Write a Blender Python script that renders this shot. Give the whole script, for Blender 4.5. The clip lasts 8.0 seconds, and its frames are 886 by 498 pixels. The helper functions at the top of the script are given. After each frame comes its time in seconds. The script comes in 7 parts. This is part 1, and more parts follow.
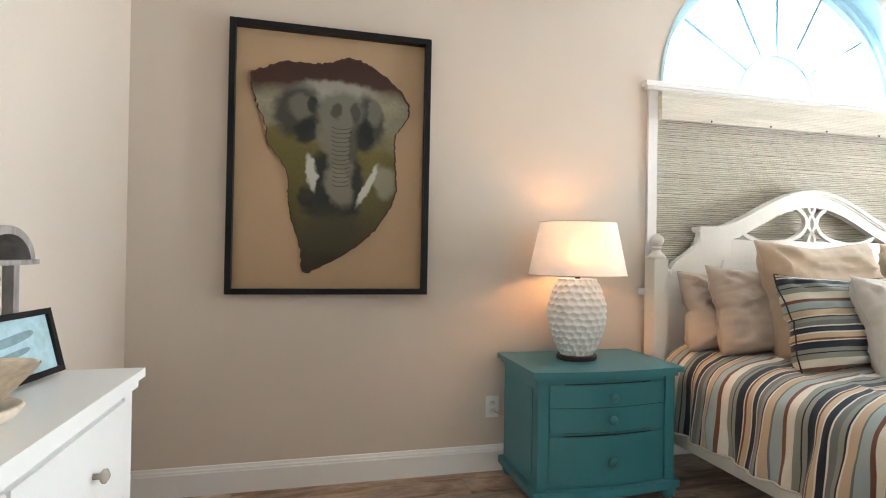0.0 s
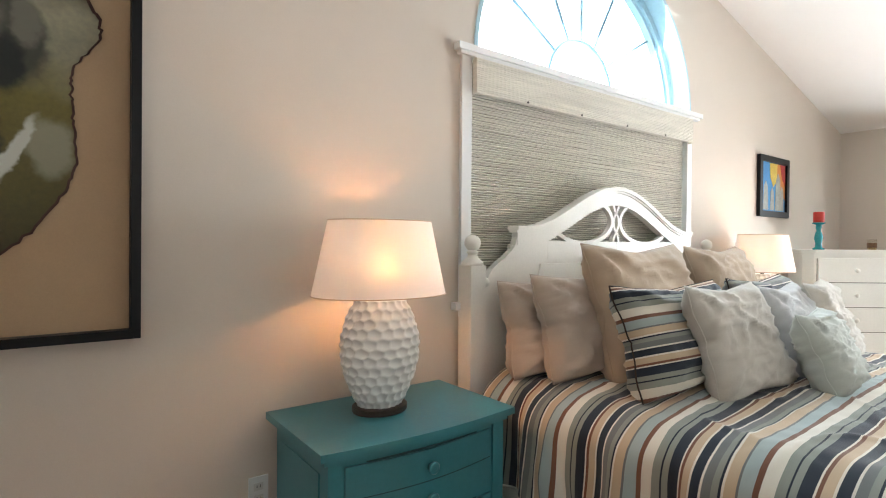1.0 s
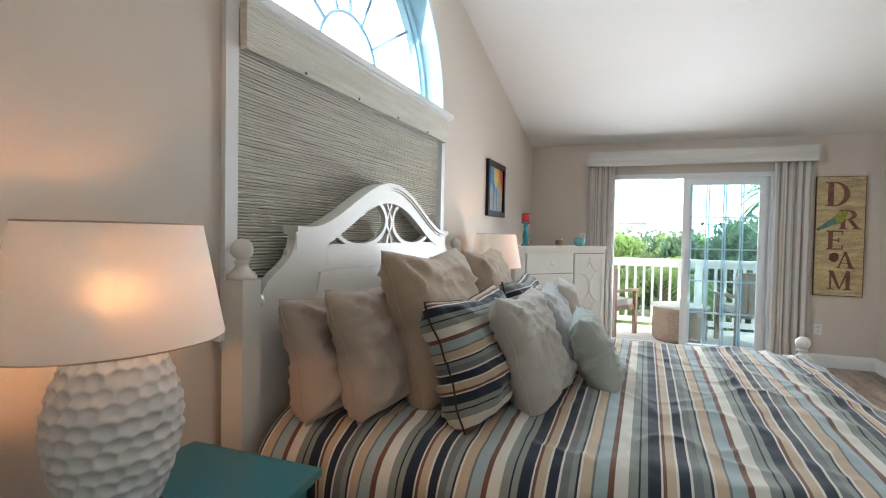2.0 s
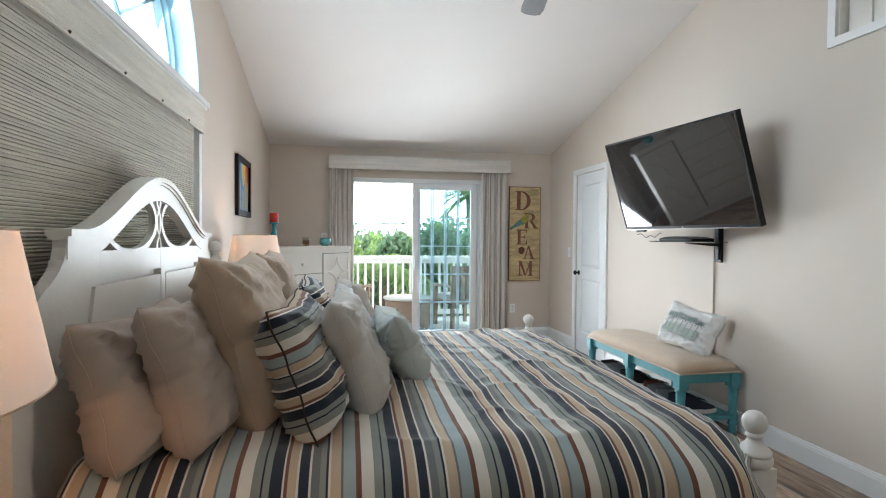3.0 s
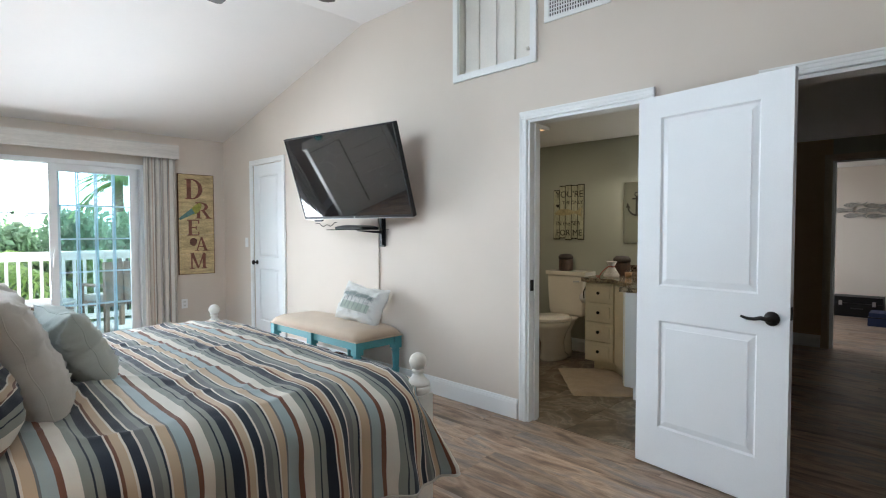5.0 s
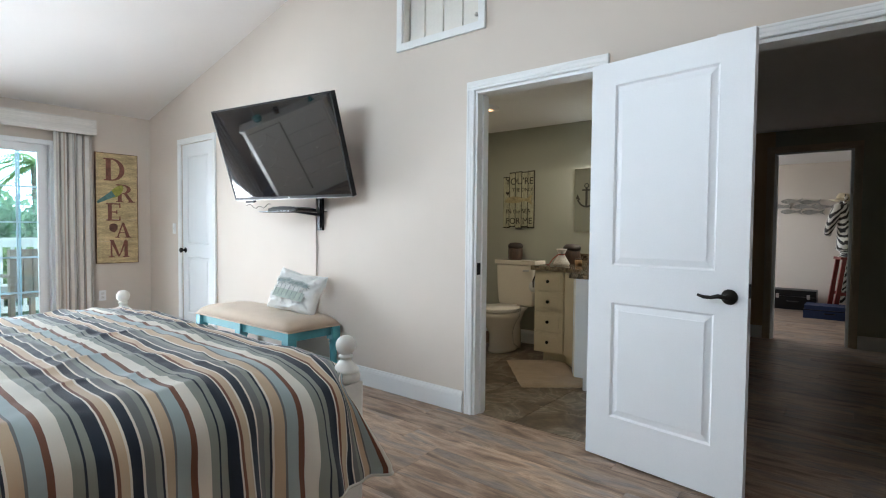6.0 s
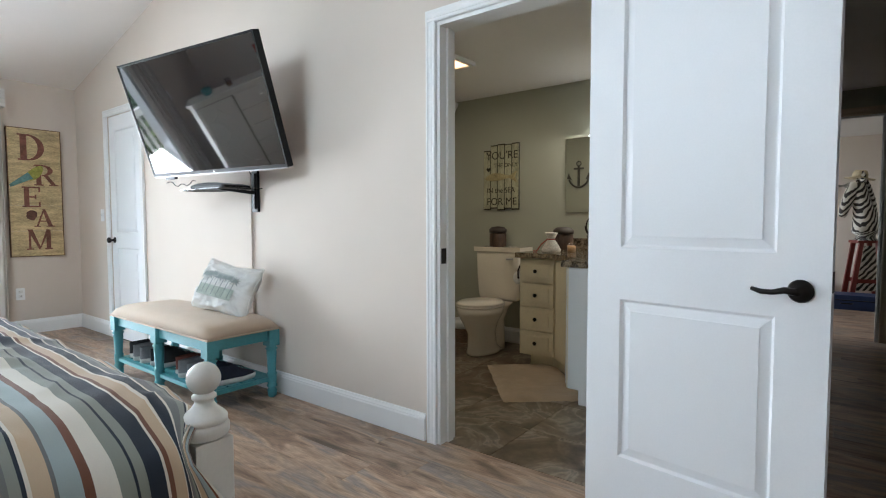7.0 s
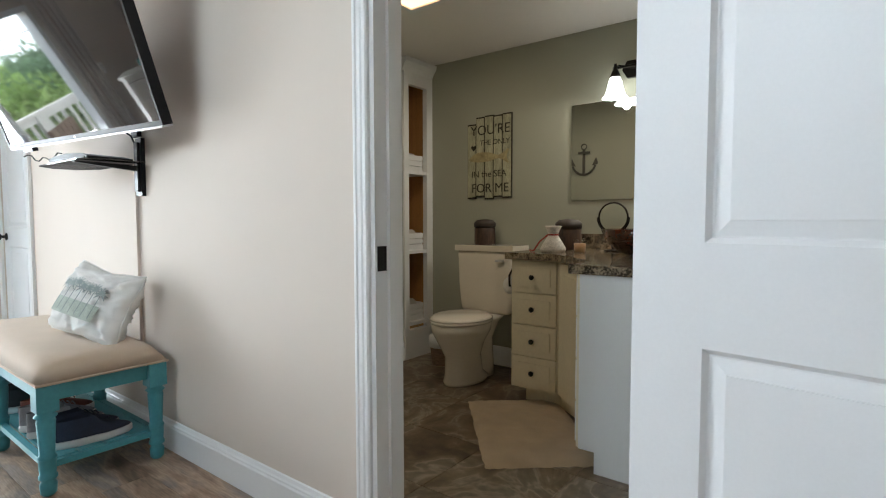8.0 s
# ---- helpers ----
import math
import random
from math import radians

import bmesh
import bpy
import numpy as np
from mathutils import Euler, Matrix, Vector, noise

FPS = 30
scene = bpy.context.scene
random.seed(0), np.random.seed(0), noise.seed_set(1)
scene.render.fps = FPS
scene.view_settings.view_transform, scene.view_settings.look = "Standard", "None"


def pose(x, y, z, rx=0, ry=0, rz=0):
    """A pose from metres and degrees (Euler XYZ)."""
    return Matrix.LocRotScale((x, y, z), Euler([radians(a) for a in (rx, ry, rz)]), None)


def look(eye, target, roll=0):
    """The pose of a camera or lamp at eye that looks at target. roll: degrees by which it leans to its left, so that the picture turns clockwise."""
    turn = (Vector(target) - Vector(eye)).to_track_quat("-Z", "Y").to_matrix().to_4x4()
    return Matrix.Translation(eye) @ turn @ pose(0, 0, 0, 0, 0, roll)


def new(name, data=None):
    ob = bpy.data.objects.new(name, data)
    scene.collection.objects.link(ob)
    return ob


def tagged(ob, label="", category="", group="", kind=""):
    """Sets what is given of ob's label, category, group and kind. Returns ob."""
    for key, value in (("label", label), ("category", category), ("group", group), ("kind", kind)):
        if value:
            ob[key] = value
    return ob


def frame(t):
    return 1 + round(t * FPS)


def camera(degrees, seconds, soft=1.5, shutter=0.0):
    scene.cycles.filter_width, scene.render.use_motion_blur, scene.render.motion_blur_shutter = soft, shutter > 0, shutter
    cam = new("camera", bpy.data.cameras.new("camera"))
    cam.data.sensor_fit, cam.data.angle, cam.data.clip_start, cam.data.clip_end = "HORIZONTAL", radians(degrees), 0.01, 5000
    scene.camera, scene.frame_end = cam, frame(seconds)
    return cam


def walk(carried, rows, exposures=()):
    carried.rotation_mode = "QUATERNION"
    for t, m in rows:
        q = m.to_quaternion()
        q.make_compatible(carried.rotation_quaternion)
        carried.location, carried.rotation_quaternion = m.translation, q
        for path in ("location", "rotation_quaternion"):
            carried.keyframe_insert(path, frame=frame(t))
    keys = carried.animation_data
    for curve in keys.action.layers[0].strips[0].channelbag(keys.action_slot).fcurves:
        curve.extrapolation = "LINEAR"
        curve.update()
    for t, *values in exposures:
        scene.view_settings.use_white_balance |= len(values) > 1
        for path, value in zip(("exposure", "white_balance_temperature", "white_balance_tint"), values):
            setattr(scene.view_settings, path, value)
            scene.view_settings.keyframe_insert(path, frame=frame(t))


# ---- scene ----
cam = camera(80.6, 8.0, soft=1.1)
PATH = [
    (0, (0.017, 0.918, 1.182), (0.485, 2.862, 1.195), 0.9),
    (0.5, (0.183, 1.338, 1.238), (0.985, 3.17, 1.225), 0.7),
    (1, (0.352, 1.693, 1.266), (1.55, 3.294, 1.245), 0.4),
    (1.5, (0.463, 1.969, 1.294), (2.038, 3.202, 1.263), 0.4),
    (1.7, (0.488, 2.077, 1.326), (2.192, 3.123, 1.278), 0.8),
    (2.8, (0.431, 2.651, 1.341), (2.423, 2.474, 1.301), 0.4),
    (3, (0.422, 2.705, 1.339), (2.388, 2.342, 1.295), 0.4),
    (3.5, (0.388, 2.814, 1.335), (2.218, 2.008, 1.284), 0.1),
    (4, (0.322, 2.89, 1.338), (1.993, 1.793, 1.281), -0.1),
    (4.5, (0.275, 2.941, 1.332), (1.793, 1.641, 1.267), -0.1),
    (5, (0.243, 2.945, 1.315), (1.635, 1.51, 1.243), -0.1),
    (6.3, (0.459, 2.528, 1.167), (1.698, 0.96, 1.083), 0.3),
    (6.5, (0.525, 2.39, 1.168), (1.76, 0.82, 1.065), -0.1),
    (7, (0.715, 1.992, 1.109), (1.942, 0.416, 1.002), -0.1),
    (7.5, (0.934, 1.544, 1.081), (2.164, -0.029, 0.968), -0.1),
    (8, (1.175, 1.105, 1.053), (2.396, -0.475, 0.943), -0.1),
]
walk(cam, [(t, look(eye, target, roll)) for t, eye, target, roll in PATH],
     [(0.0, 1.36, 6650, 10), (0.5, 1.33, 6650, 10), (1.0, 1.0, 6550, 10), (1.5, 0.36, 6400, 10), (3.0, 0.24, 6250, 10), (3.5, 0.33, 6200, 10), (4.0, 0.36, 6150, 10), (5.0, 0.45, 6100, 10), (6.5, 0.56, 6050, 10), (7.5, 0.48, 6150, 10), (8.0, 0.48, 6300, 10)])

# ---- world, sun, lights ----
world = bpy.data.worlds.new("sky")
scene.world = world
world.use_nodes = True
wn = world.node_tree.nodes
sky = wn.new("ShaderNodeTexSky")
sky.sky_type, sky.sun_disc = "NISHITA", False
sky.sun_elevation, sky.sun_rotation = radians(51), radians(192)
wn["Background"].inputs["Strength"].default_value = 0.14
world.node_tree.links.new(sky.outputs[0], wn["Background"].inputs["Color"])
sun = new("sun", bpy.data.lights.new("sun", "SUN"))
sun.data.energy, sun.data.angle, sun.data.color = 5.0, radians(0.53), (1.0, 0.95, 0.87)
sun.matrix_world = look((9 - 1.3, -6.2, 9.7), (9, 0, 2))


def area_lamp(name, m, sx, sy, watts, colour=(1, 1, 1)):
    ob = new(name, bpy.data.lights.new(name, "AREA"))
    ob.data.shape, ob.data.size, ob.data.size_y, ob.data.energy, ob.data.color = "RECTANGLE", sx, sy, watts, colour
    ob.matrix_world = m
    return ob


def bulb(name, place, watts, colour, radius=0.03):
    ob = new(name, bpy.data.lights.new(name, "POINT"))
    ob.data.energy, ob.data.color, ob.data.shadow_soft_size = watts, colour, radius
    ob.location = place
    return ob


# daylight in the openings
for place, aim, wide, tall, watts in (((7.05, 1.40, 1.06), (0, 2.0, 0.3), 0.72, 1.88, 44), ((7.05, 2.16, 0.48), (4.2, 2.1, 2.5), 0.84, 0.84, 26)):
    day = area_lamp("daylight_slider", look(place, aim), wide, tall, watts, (0.90, 0.96, 1.0))
    day.data.spread = radians(108)
area_lamp("daylight_arch", look((3.0, 3.78, 2.62), (3.0, 0, 0.4)), 1.7, 0.75, 32, (0.70, 0.87, 1.0))

# ---- materials ----
def mat(name, colour, rough=0.6, metal=0.0, vary=0.06, scale=6.0, fine=60.0, bump=0.05, stretch=(1, 1, 1), coat=0.0, sheen=0.0, spec=0.5, hard=0.15):
    """A surface with variation at two scales: broad mottling and fine grain."""
    m = bpy.data.materials.new(name)
    m.use_nodes = True
    nt = m.node_tree
    n, l = nt.nodes, nt.links
    b = n["Principled BSDF"]
    b.inputs["Roughness"].default_value, b.inputs["Metallic"].default_value = rough, metal
    b.inputs["Coat Weight"].default_value, b.inputs["Sheen Weight"].default_value = coat, sheen
    b.inputs["Specular IOR Level"].default_value = spec
    co = n.new("ShaderNodeTexCoord")
    mp = n.new("ShaderNodeMapping")
    mp.inputs["Scale"].default_value = stretch
    l.new(co.outputs["Object"], mp.inputs["Vector"])
    big, small = n.new("ShaderNodeTexNoise"), n.new("ShaderNodeTexNoise")
    big.inputs["Scale"].default_value, small.inputs["Scale"].default_value = scale, fine
    big.inputs["Detail"].default_value, small.inputs["Detail"].default_value = 3, 2
    for t in (big, small):
        l.new(mp.outputs[0], t.inputs["Vector"])
    mix = n.new("ShaderNodeMath")
    mix.operation = "ADD"
    l.new(big.outputs["Fac"], mix.inputs[0])
    l.new(small.outputs["Fac"], mix.inputs[1])
    ramp = n.new("ShaderNodeValToRGB")
    lo = [max(0, c * (1 - vary)) for c in colour]
    hi = [min(1, c * (1 + vary)) for c in colour]
    ramp.color_ramp.elements[0].color, ramp.color_ramp.elements[1].color = (*lo, 1), (*hi, 1)
    ramp.color_ramp.elements[0].position, ramp.color_ramp.elements[1].position = 0.5 - hard, 0.5 + hard
    half = n.new("ShaderNodeMath")
    half.operation, half.inputs[1].default_value = "MULTIPLY", 0.5
    l.new(mix.outputs[0], half.inputs[0])
    l.new(half.outputs[0], ramp.inputs[0])
    l.new(ramp.outputs[0], b.inputs["Base Color"])
    if bump:
        bp = n.new("ShaderNodeBump")
        bp.inputs["Strength"].default_value, bp.inputs["Distance"].default_value = bump, 0.004
        l.new(mix.outputs[0], bp.inputs["Height"])
        l.new(bp.outputs[0], b.inputs["Normal"])
    return m


def stripes(m, seq, period, coord="UV", axis=1):
    """Constant bands of colour across one axis, in place of the broad mottling."""
    nt = m.node_tree
    n, l = nt.nodes, nt.links
    co = n.new("ShaderNodeTexCoord")
    sp = n.new("ShaderNodeSeparateXYZ")
    l.new(co.outputs[coord], sp.inputs[0])
    dv, fr = n.new("ShaderNodeMath"), n.new("ShaderNodeMath")
    dv.operation, dv.inputs[1].default_value, fr.operation = "DIVIDE", period, "FRACT"
    l.new(sp.outputs[axis], dv.inputs[0])
    l.new(dv.outputs[0], fr.inputs[0])
    r = n.new("ShaderNodeValToRGB")
    r.color_ramp.interpolation = "CONSTANT"
    total, at = sum(w for w, _ in seq), 0.0
    for i, (w, c) in enumerate(seq):
        e = r.color_ramp.elements[i] if i < 2 else r.color_ramp.elements.new(at / total)
        e.position, e.color = at / total, (*c, 1)
        at += w
    l.new(fr.outputs[0], r.inputs[0])
    mx = n.new("ShaderNodeMix")
    mx.data_type, mx.blend_type = "RGBA", "MULTIPLY"
    mx.inputs["Factor"].default_value = 1.0
    old = n["Principled BSDF"].inputs["Base Color"].links[0].from_socket
    l.new(r.outputs[0], mx.inputs["A"])
    l.new(old, mx.inputs["B"])
    l.new(mx.outputs["Result"], n["Principled BSDF"].inputs["Base Color"])
    return m


def glow(name, colour, strength):
    m = bpy.data.materials.new(name)
    m.use_nodes = True
    b = m.node_tree.nodes["Principled BSDF"]
    b.inputs["Base Color"].default_value = (*colour, 1)
    b.inputs["Emission Color"].default_value, b.inputs["Emission Strength"].default_value = (*colour, 1), strength
    return m


def glass_mat(name, colour=(1, 1, 1), rough=0.0, gloss=0.06):
    m = bpy.data.materials.new(name)
    m.use_nodes = True
    n, l = m.node_tree.nodes, m.node_tree.links
    tr, gl, mx = n.new("ShaderNodeBsdfTransparent"), n.new("ShaderNodeBsdfGlossy"), n.new("ShaderNodeMixShader")
    tr.inputs[0].default_value, gl.inputs["Roughness"].default_value = (*colour, 1), rough
    mx.inputs[0].default_value = gloss
    l.new(tr.outputs[0], mx.inputs[1])
    l.new(gl.outputs[0], mx.inputs[2])
    l.new(mx.outputs[0], n["Material Output"].inputs[0])
    return m


WALL = mat("wall_paint", (0.64, 0.562, 0.488), 0.75, vary=0.025, scale=2.2, fine=250, bump=0.06)
CEIL = mat("ceiling_paint", (0.82, 0.785, 0.76), 0.85, vary=0.015, scale=2, fine=200, bump=0.08)
TRIM = mat("white_trim_paint", (0.80, 0.80, 0.79), 0.38, vary=0.008, scale=4, fine=80, bump=0.0)
DOORW = mat("white_door_paint", (0.80, 0.81, 0.82), 0.42, vary=0.015, scale=5, fine=150, bump=0.03)
CREAM = mat("cream_furniture_paint", (0.78, 0.75, 0.69), 0.40, vary=0.03, scale=5, fine=90, bump=0.03)
TEAL = mat("teal_furniture_paint", (0.042, 0.20, 0.235), 0.32, vary=0.06, scale=5, fine=70, bump=0.04)
TURQ = mat("turquoise_bench_paint", (0.07, 0.30, 0.34), 0.42, vary=0.08, scale=8, fine=70, bump=0.05)
BLACK = mat("black_lacquer", (0.006, 0.006, 0.007), 0.4, vary=0.1, bump=0.02, spec=0.25)
BRONZE = mat("oil_rubbed_bronze", (0.018, 0.015, 0.013), 0.38, metal=0.7, vary=0.15, bump=0.02)
MAT_TAN = mat("tan_mat_board", (0.42, 0.29, 0.175), 0.8, vary=0.04, scale=4, fine=200, bump=0.03)
LINEN = mat("tan_linen", (0.47, 0.36, 0.26), 0.9, vary=0.08, scale=7, fine=500, bump=0.15, sheen=0.2)
PINKB = mat("beige_cotton", (0.47, 0.375, 0.30), 0.9, vary=0.07, scale=7, fine=400, bump=0.12, sheen=0.2)
TAUPE = mat("taupe_cotton", (0.58, 0.545, 0.49), 0.9, vary=0.06, scale=7, fine=400, bump=0.12, sheen=0.2)
GREYP = mat("grey_cotton", (0.55, 0.55, 0.55), 0.9, vary=0.06, scale=7, fine=400, bump=0.12, sheen=0.2)
SAGEP = mat("pale_sage_cotton", (0.50, 0.53, 0.49), 0.9, vary=0.06, scale=7, fine=400, bump=0.12, sheen=0.2)
BENCHF = mat("beige_bench_fabric", (0.50, 0.39, 0.285), 0.85, vary=0.06, scale=6, fine=600, bump=0.12, sheen=0.2)
WHITEC = mat("white_ceramic", (0.80, 0.78, 0.75), 0.35, vary=0.03, bump=0.02)
PORC = mat("almond_porcelain", (0.78, 0.71, 0.61), 0.18, vary=0.02, bump=0.0, coat=0.4)
DARKW = mat("dark_wood", (0.032, 0.02, 0.014), 0.6, vary=0.3, scale=4, fine=40, stretch=(1, 6, 6), bump=0.06)
GOLDW = mat("golden_pine", (0.42, 0.22, 0.075), 0.5, vary=0.15, scale=3, fine=30, stretch=(8, 8, 1), bump=0.05)
SAGEW = mat("sage_wall_paint", (0.385, 0.385, 0.31), 0.8, vary=0.02, scale=2, fine=250, bump=0.06)
NAVY, CRM, TAN, GRY, SAGE, LBL, BRN = (0.022, 0.030, 0.045), (0.74, 0.69, 0.60), (0.57, 0.43, 0.29), (0.18, 0.185, 0.18), (0.27, 0.285, 0.245), (0.37, 0.44, 0.44), (0.19, 0.083, 0.05)
SEQ = [(6, SAGE), (5, NAVY), (5, CRM), (22, TAN), (5, GRY), (28, LBL), (12, BRN), (28, CRM), (20, SAGE), (4, NAVY), (14, SAGE), (26, NAVY), (4, CRM), (7, BRN), (18, TAN),
       (5, CRM), (22, NAVY), (5, CRM), (18, GRY), (8, SAGE)]
STRIPE = stripes(mat("striped_comforter", (0.98, 0.98, 0.98), 0.85, spec=0.25, vary=0.05, scale=9, fine=500, bump=0.12, sheen=0.25), SEQ, 0.345)
STRIPE2 = stripes(mat("striped_sham", (0.98, 0.98, 0.98), 0.85, spec=0.25, vary=0.05, scale=9, fine=500, bump=0.12, sheen=0.25), SEQ, 0.31)
CLEAR = glass_mat("clear_glass")

# ---- building helpers ----
def part(name, bm, material, parent=None, label="", smooth=False, bevel=0.0):
    """Links a bmesh as one mesh object under a thing or part."""
    if bevel:
        bmesh.ops.bevel(bm, geom=[e for e in bm.edges if len(e.link_faces) == 2 and e.calc_face_angle(0) > 0.6], offset=bevel, segments=2, affect="EDGES", profile=0.6)
    bmesh.ops.recalc_face_normals(bm, faces=bm.faces)
    me = bpy.data.meshes.new(name)
    bm.to_mesh(me)
    bm.free()
    if smooth:
        me.shade_smooth()
    me.materials.append(material)
    ob = new(name, me)
    if parent is not None:
        ob.parent = parent
    if label:
        ob["label"] = label
    return ob


def thing(name, m, label, category, group="", kind=""):
    ob = new(name)
    ob.empty_display_size = 0.1
    ob.matrix_world = m
    return tagged(ob, label, category, group, kind)


def add_box(bm, x0, x1, y0, y1, z0, z1, m=None):
    vs = [bm.verts.new(Vector(c)) for c in ((x0, y0, z0), (x1, y0, z0), (x1, y1, z0), (x0, y1, z0), (x0, y0, z1), (x1, y0, z1), (x1, y1, z1), (x0, y1, z1))]
    for f in ((0, 3, 2, 1), (4, 5, 6, 7), (0, 1, 5, 4), (1, 2, 6, 5), (2, 3, 7, 6), (3, 0, 4, 7)):
        bm.faces.new([vs[i] for i in f])
    if m is not None:
        for v in vs:
            v.co = m @ v.co
    return vs


def box(x0, x1, y0, y1, z0, z1, m=None):
    bm = bmesh.new()
    add_box(bm, x0, x1, y0, y1, z0, z1, m)
    return bm


def boxes(*dims):
    bm = bmesh.new()
    for d in dims:
        add_box(bm, *d)
    return bm


def add_lathe(bm, profile, n=24, m=None, sx=1.0, sy=1.0):
    """profile: (radius, height) from the bottom up."""
    rings = []
    for r, z in profile:
        ring = []
        for i in range(n):
            a = 2 * math.pi * i / n
            p = Vector((r * sx * math.cos(a), r * sy * math.sin(a), z))
            ring.append(bm.verts.new(m @ p if m is not None else p))
        rings.append(ring)
    for a, b in zip(rings, rings[1:]):
        for i in range(n):
            bm.faces.new((a[i], a[(i + 1) % n], b[(i + 1) % n], b[i]))
    bm.faces.new(rings[0][::-1])
    bm.faces.new(rings[-1])
    return bm


def lathe(profile, n=24, m=None, sx=1.0, sy=1.0):
    return add_lathe(bmesh.new(), profile, n, m, sx, sy)


def add_prism(bm, outline, depth0, depth1, to):
    """A flat outline of (u, v) pairs, extruded between two depths; to(u, v, d) gives the place."""
    a = [bm.verts.new(to(u, v, depth0)) for u, v in outline]
    b = [bm.verts.new(to(u, v, depth1)) for u, v in outline]
    bm.faces.new(a[::-1])
    bm.faces.new(b)
    n = len(a)
    for i in range(n):
        bm.faces.new((a[i], a[(i + 1) % n], b[(i + 1) % n], b[i]))
    return bm


def prism(outline, d0, d1, to):
    return add_prism(bmesh.new(), outline, d0, d1, to)


def add_band(bm, outer, inner, d0, d1, to, closed=False):
    """A band between two lines of the same count, with thickness."""
    n = len(outer)
    rows = [[bm.verts.new(to(u, v, d)) for u, v in line] for line in (outer, inner) for d in (d0, d1)]
    o0, o1, i0, i1 = rows
    for k in range(n if closed else n - 1):
        j = (k + 1) % n
        for p, q in ((o0, o1), (o1, i1), (i1, i0), (i0, o0)):
            bm.faces.new((p[k], p[j], q[j], q[k]))
    if not closed:
        for k in (0, n - 1):
            bm.faces.new((o0[k], o1[k], i1[k], i0[k]))
    return bm


def add_tube(bm, points, r, n=8, closed=False):
    pts = [Vector(p) for p in points]
    rings = []
    for i, p in enumerate(pts):
        t = (pts[min(i + 1, len(pts) - 1)] - pts[max(i - 1, 0)]).normalized()
        q = t.to_track_quat("Z", "Y")
        rr = r[i] if isinstance(r, (list, tuple)) else r
        rings.append([bm.verts.new(p + q @ Vector((rr * math.cos(2 * math.pi * k / n), rr * math.sin(2 * math.pi * k / n), 0))) for k in range(n)])
    for a, b in zip(rings, rings[1:]):
        for k in range(n):
            bm.faces.new((a[k], a[(k + 1) % n], b[(k + 1) % n], b[k]))
    bm.faces.new(rings[0][::-1])
    bm.faces.new(rings[-1])
    return bm


def tube(points, r, n=8):
    return add_tube(bmesh.new(), points, r, n)


def mould(profile, p0, p1, up=(0, 0, 1), out=(0, 1, 0)):
    """A straight moulding: a profile of (out, up) pairs swept from p0 to p1."""
    bm = bmesh.new()
    up, out = Vector(up), Vector(out)
    ends = [[bm.verts.new(Vector(p) + out * a + up * b) for a, b in profile] for p in (p0, p1)]
    n = len(profile)
    for i in range(n):
        bm.faces.new((ends[0][i], ends[0][(i + 1) % n], ends[1][(i + 1) % n], ends[1][i]))
    bm.faces.new(ends[0])
    bm.faces.new(ends[1][::-1])
    return bm

# ---- the room ----
X0, X1, YH, ZE, ZF, XK = -0.85, 7.115, 3.635, 2.468, 3.185, 4.11
T = 0.12


def wall(name, bm, material, label):
    return tagged(part(name, bm, material), label, "wall", kind="structure")


def wall_y(name, y0, y1, openings, material, label, x0=X0 - T, x1=X1 + T, top=None):
    """A wall along x between y0 and y1, with rectangular openings (x0, x1, z0, z1); its top follows the ceiling."""
    cuts = sorted({x0, x1, XK, *(o[0] for o in openings), *(o[1] for o in openings)})
    cuts = [c for c in cuts if x0 <= c <= x1]
    bm = bmesh.new()

    def zt(x):
        if top is not None:
            return top
        return (ZF if x <= XK else ZF + (ZE - ZF) * (x - XK) / (X1 - XK)) + 0.05

    for a, b in zip(cuts, cuts[1:]):
        spans, z = [], 0.0
        for o in sorted((o for o in openings if o[0] <= a and o[1] >= b), key=lambda o: o[2]):
            if o[2] > z:
                spans.append((z, o[2], o[2]))
            z = o[3]
        spans.append((z, zt(a), zt(b)))
        for lo, ta, tb in spans:
            vs = add_box(bm, a, b, y0, y1, lo, 1)
            for i in (4, 7):
                vs[i].co.z = ta
            for i in (5, 6):
                vs[i].co.z = tb
    return wall(name, bm, material, label)


BD0, BD1, HD0, HD1, DZ = 1.499, 2.301, 0.004, 0.876, 2.056   # bath and hall doorways
CX0, CX1, CZ = 5.59, 6.28, 2.09   # closet door
AX0, AX1, AZ0, AZ1 = 2.275, 2.925, 2.475, 3.10   # attic hatch
wall_y("wall_south", -T, 0, [(BD0, BD1, 0, DZ), (HD0, HD1, 0, DZ - 0.02), (CX0 - 0.004, CX1 + 0.004, 0, CZ), (AX0, AX1, AZ0, AZ1)], WALL, "greige painted bedroom wall with doorways to bath and hall")
# head wall with the window, square below and arched above
WX0, WX1, WZ0, WSILL = 1.955, 3.935, 0.99, 2.20
WCX, WR = 2.992, 0.998
bm = bmesh.new()
for d in ((X0 - T, WX0, YH, YH + T, 0, WSILL), (X0 - T, WCX - WR, YH, YH + T, WSILL, ZF + 0.05), (WX0, WX1, YH, YH + T, 0, WZ0), (WX1, XK, YH, YH + T, 0, WSILL), (WCX + WR, XK, YH, YH + T, WSILL, ZF + 0.05)):
    add_box(bm, *d)
arc = [(WCX + WR * math.cos(math.pi * i / 32), WSILL + WR * math.sin(math.pi * i / 32) * 0.93) for i in range(33)]


def on_head(u, v, d):
    return Vector((u, YH + d, v))


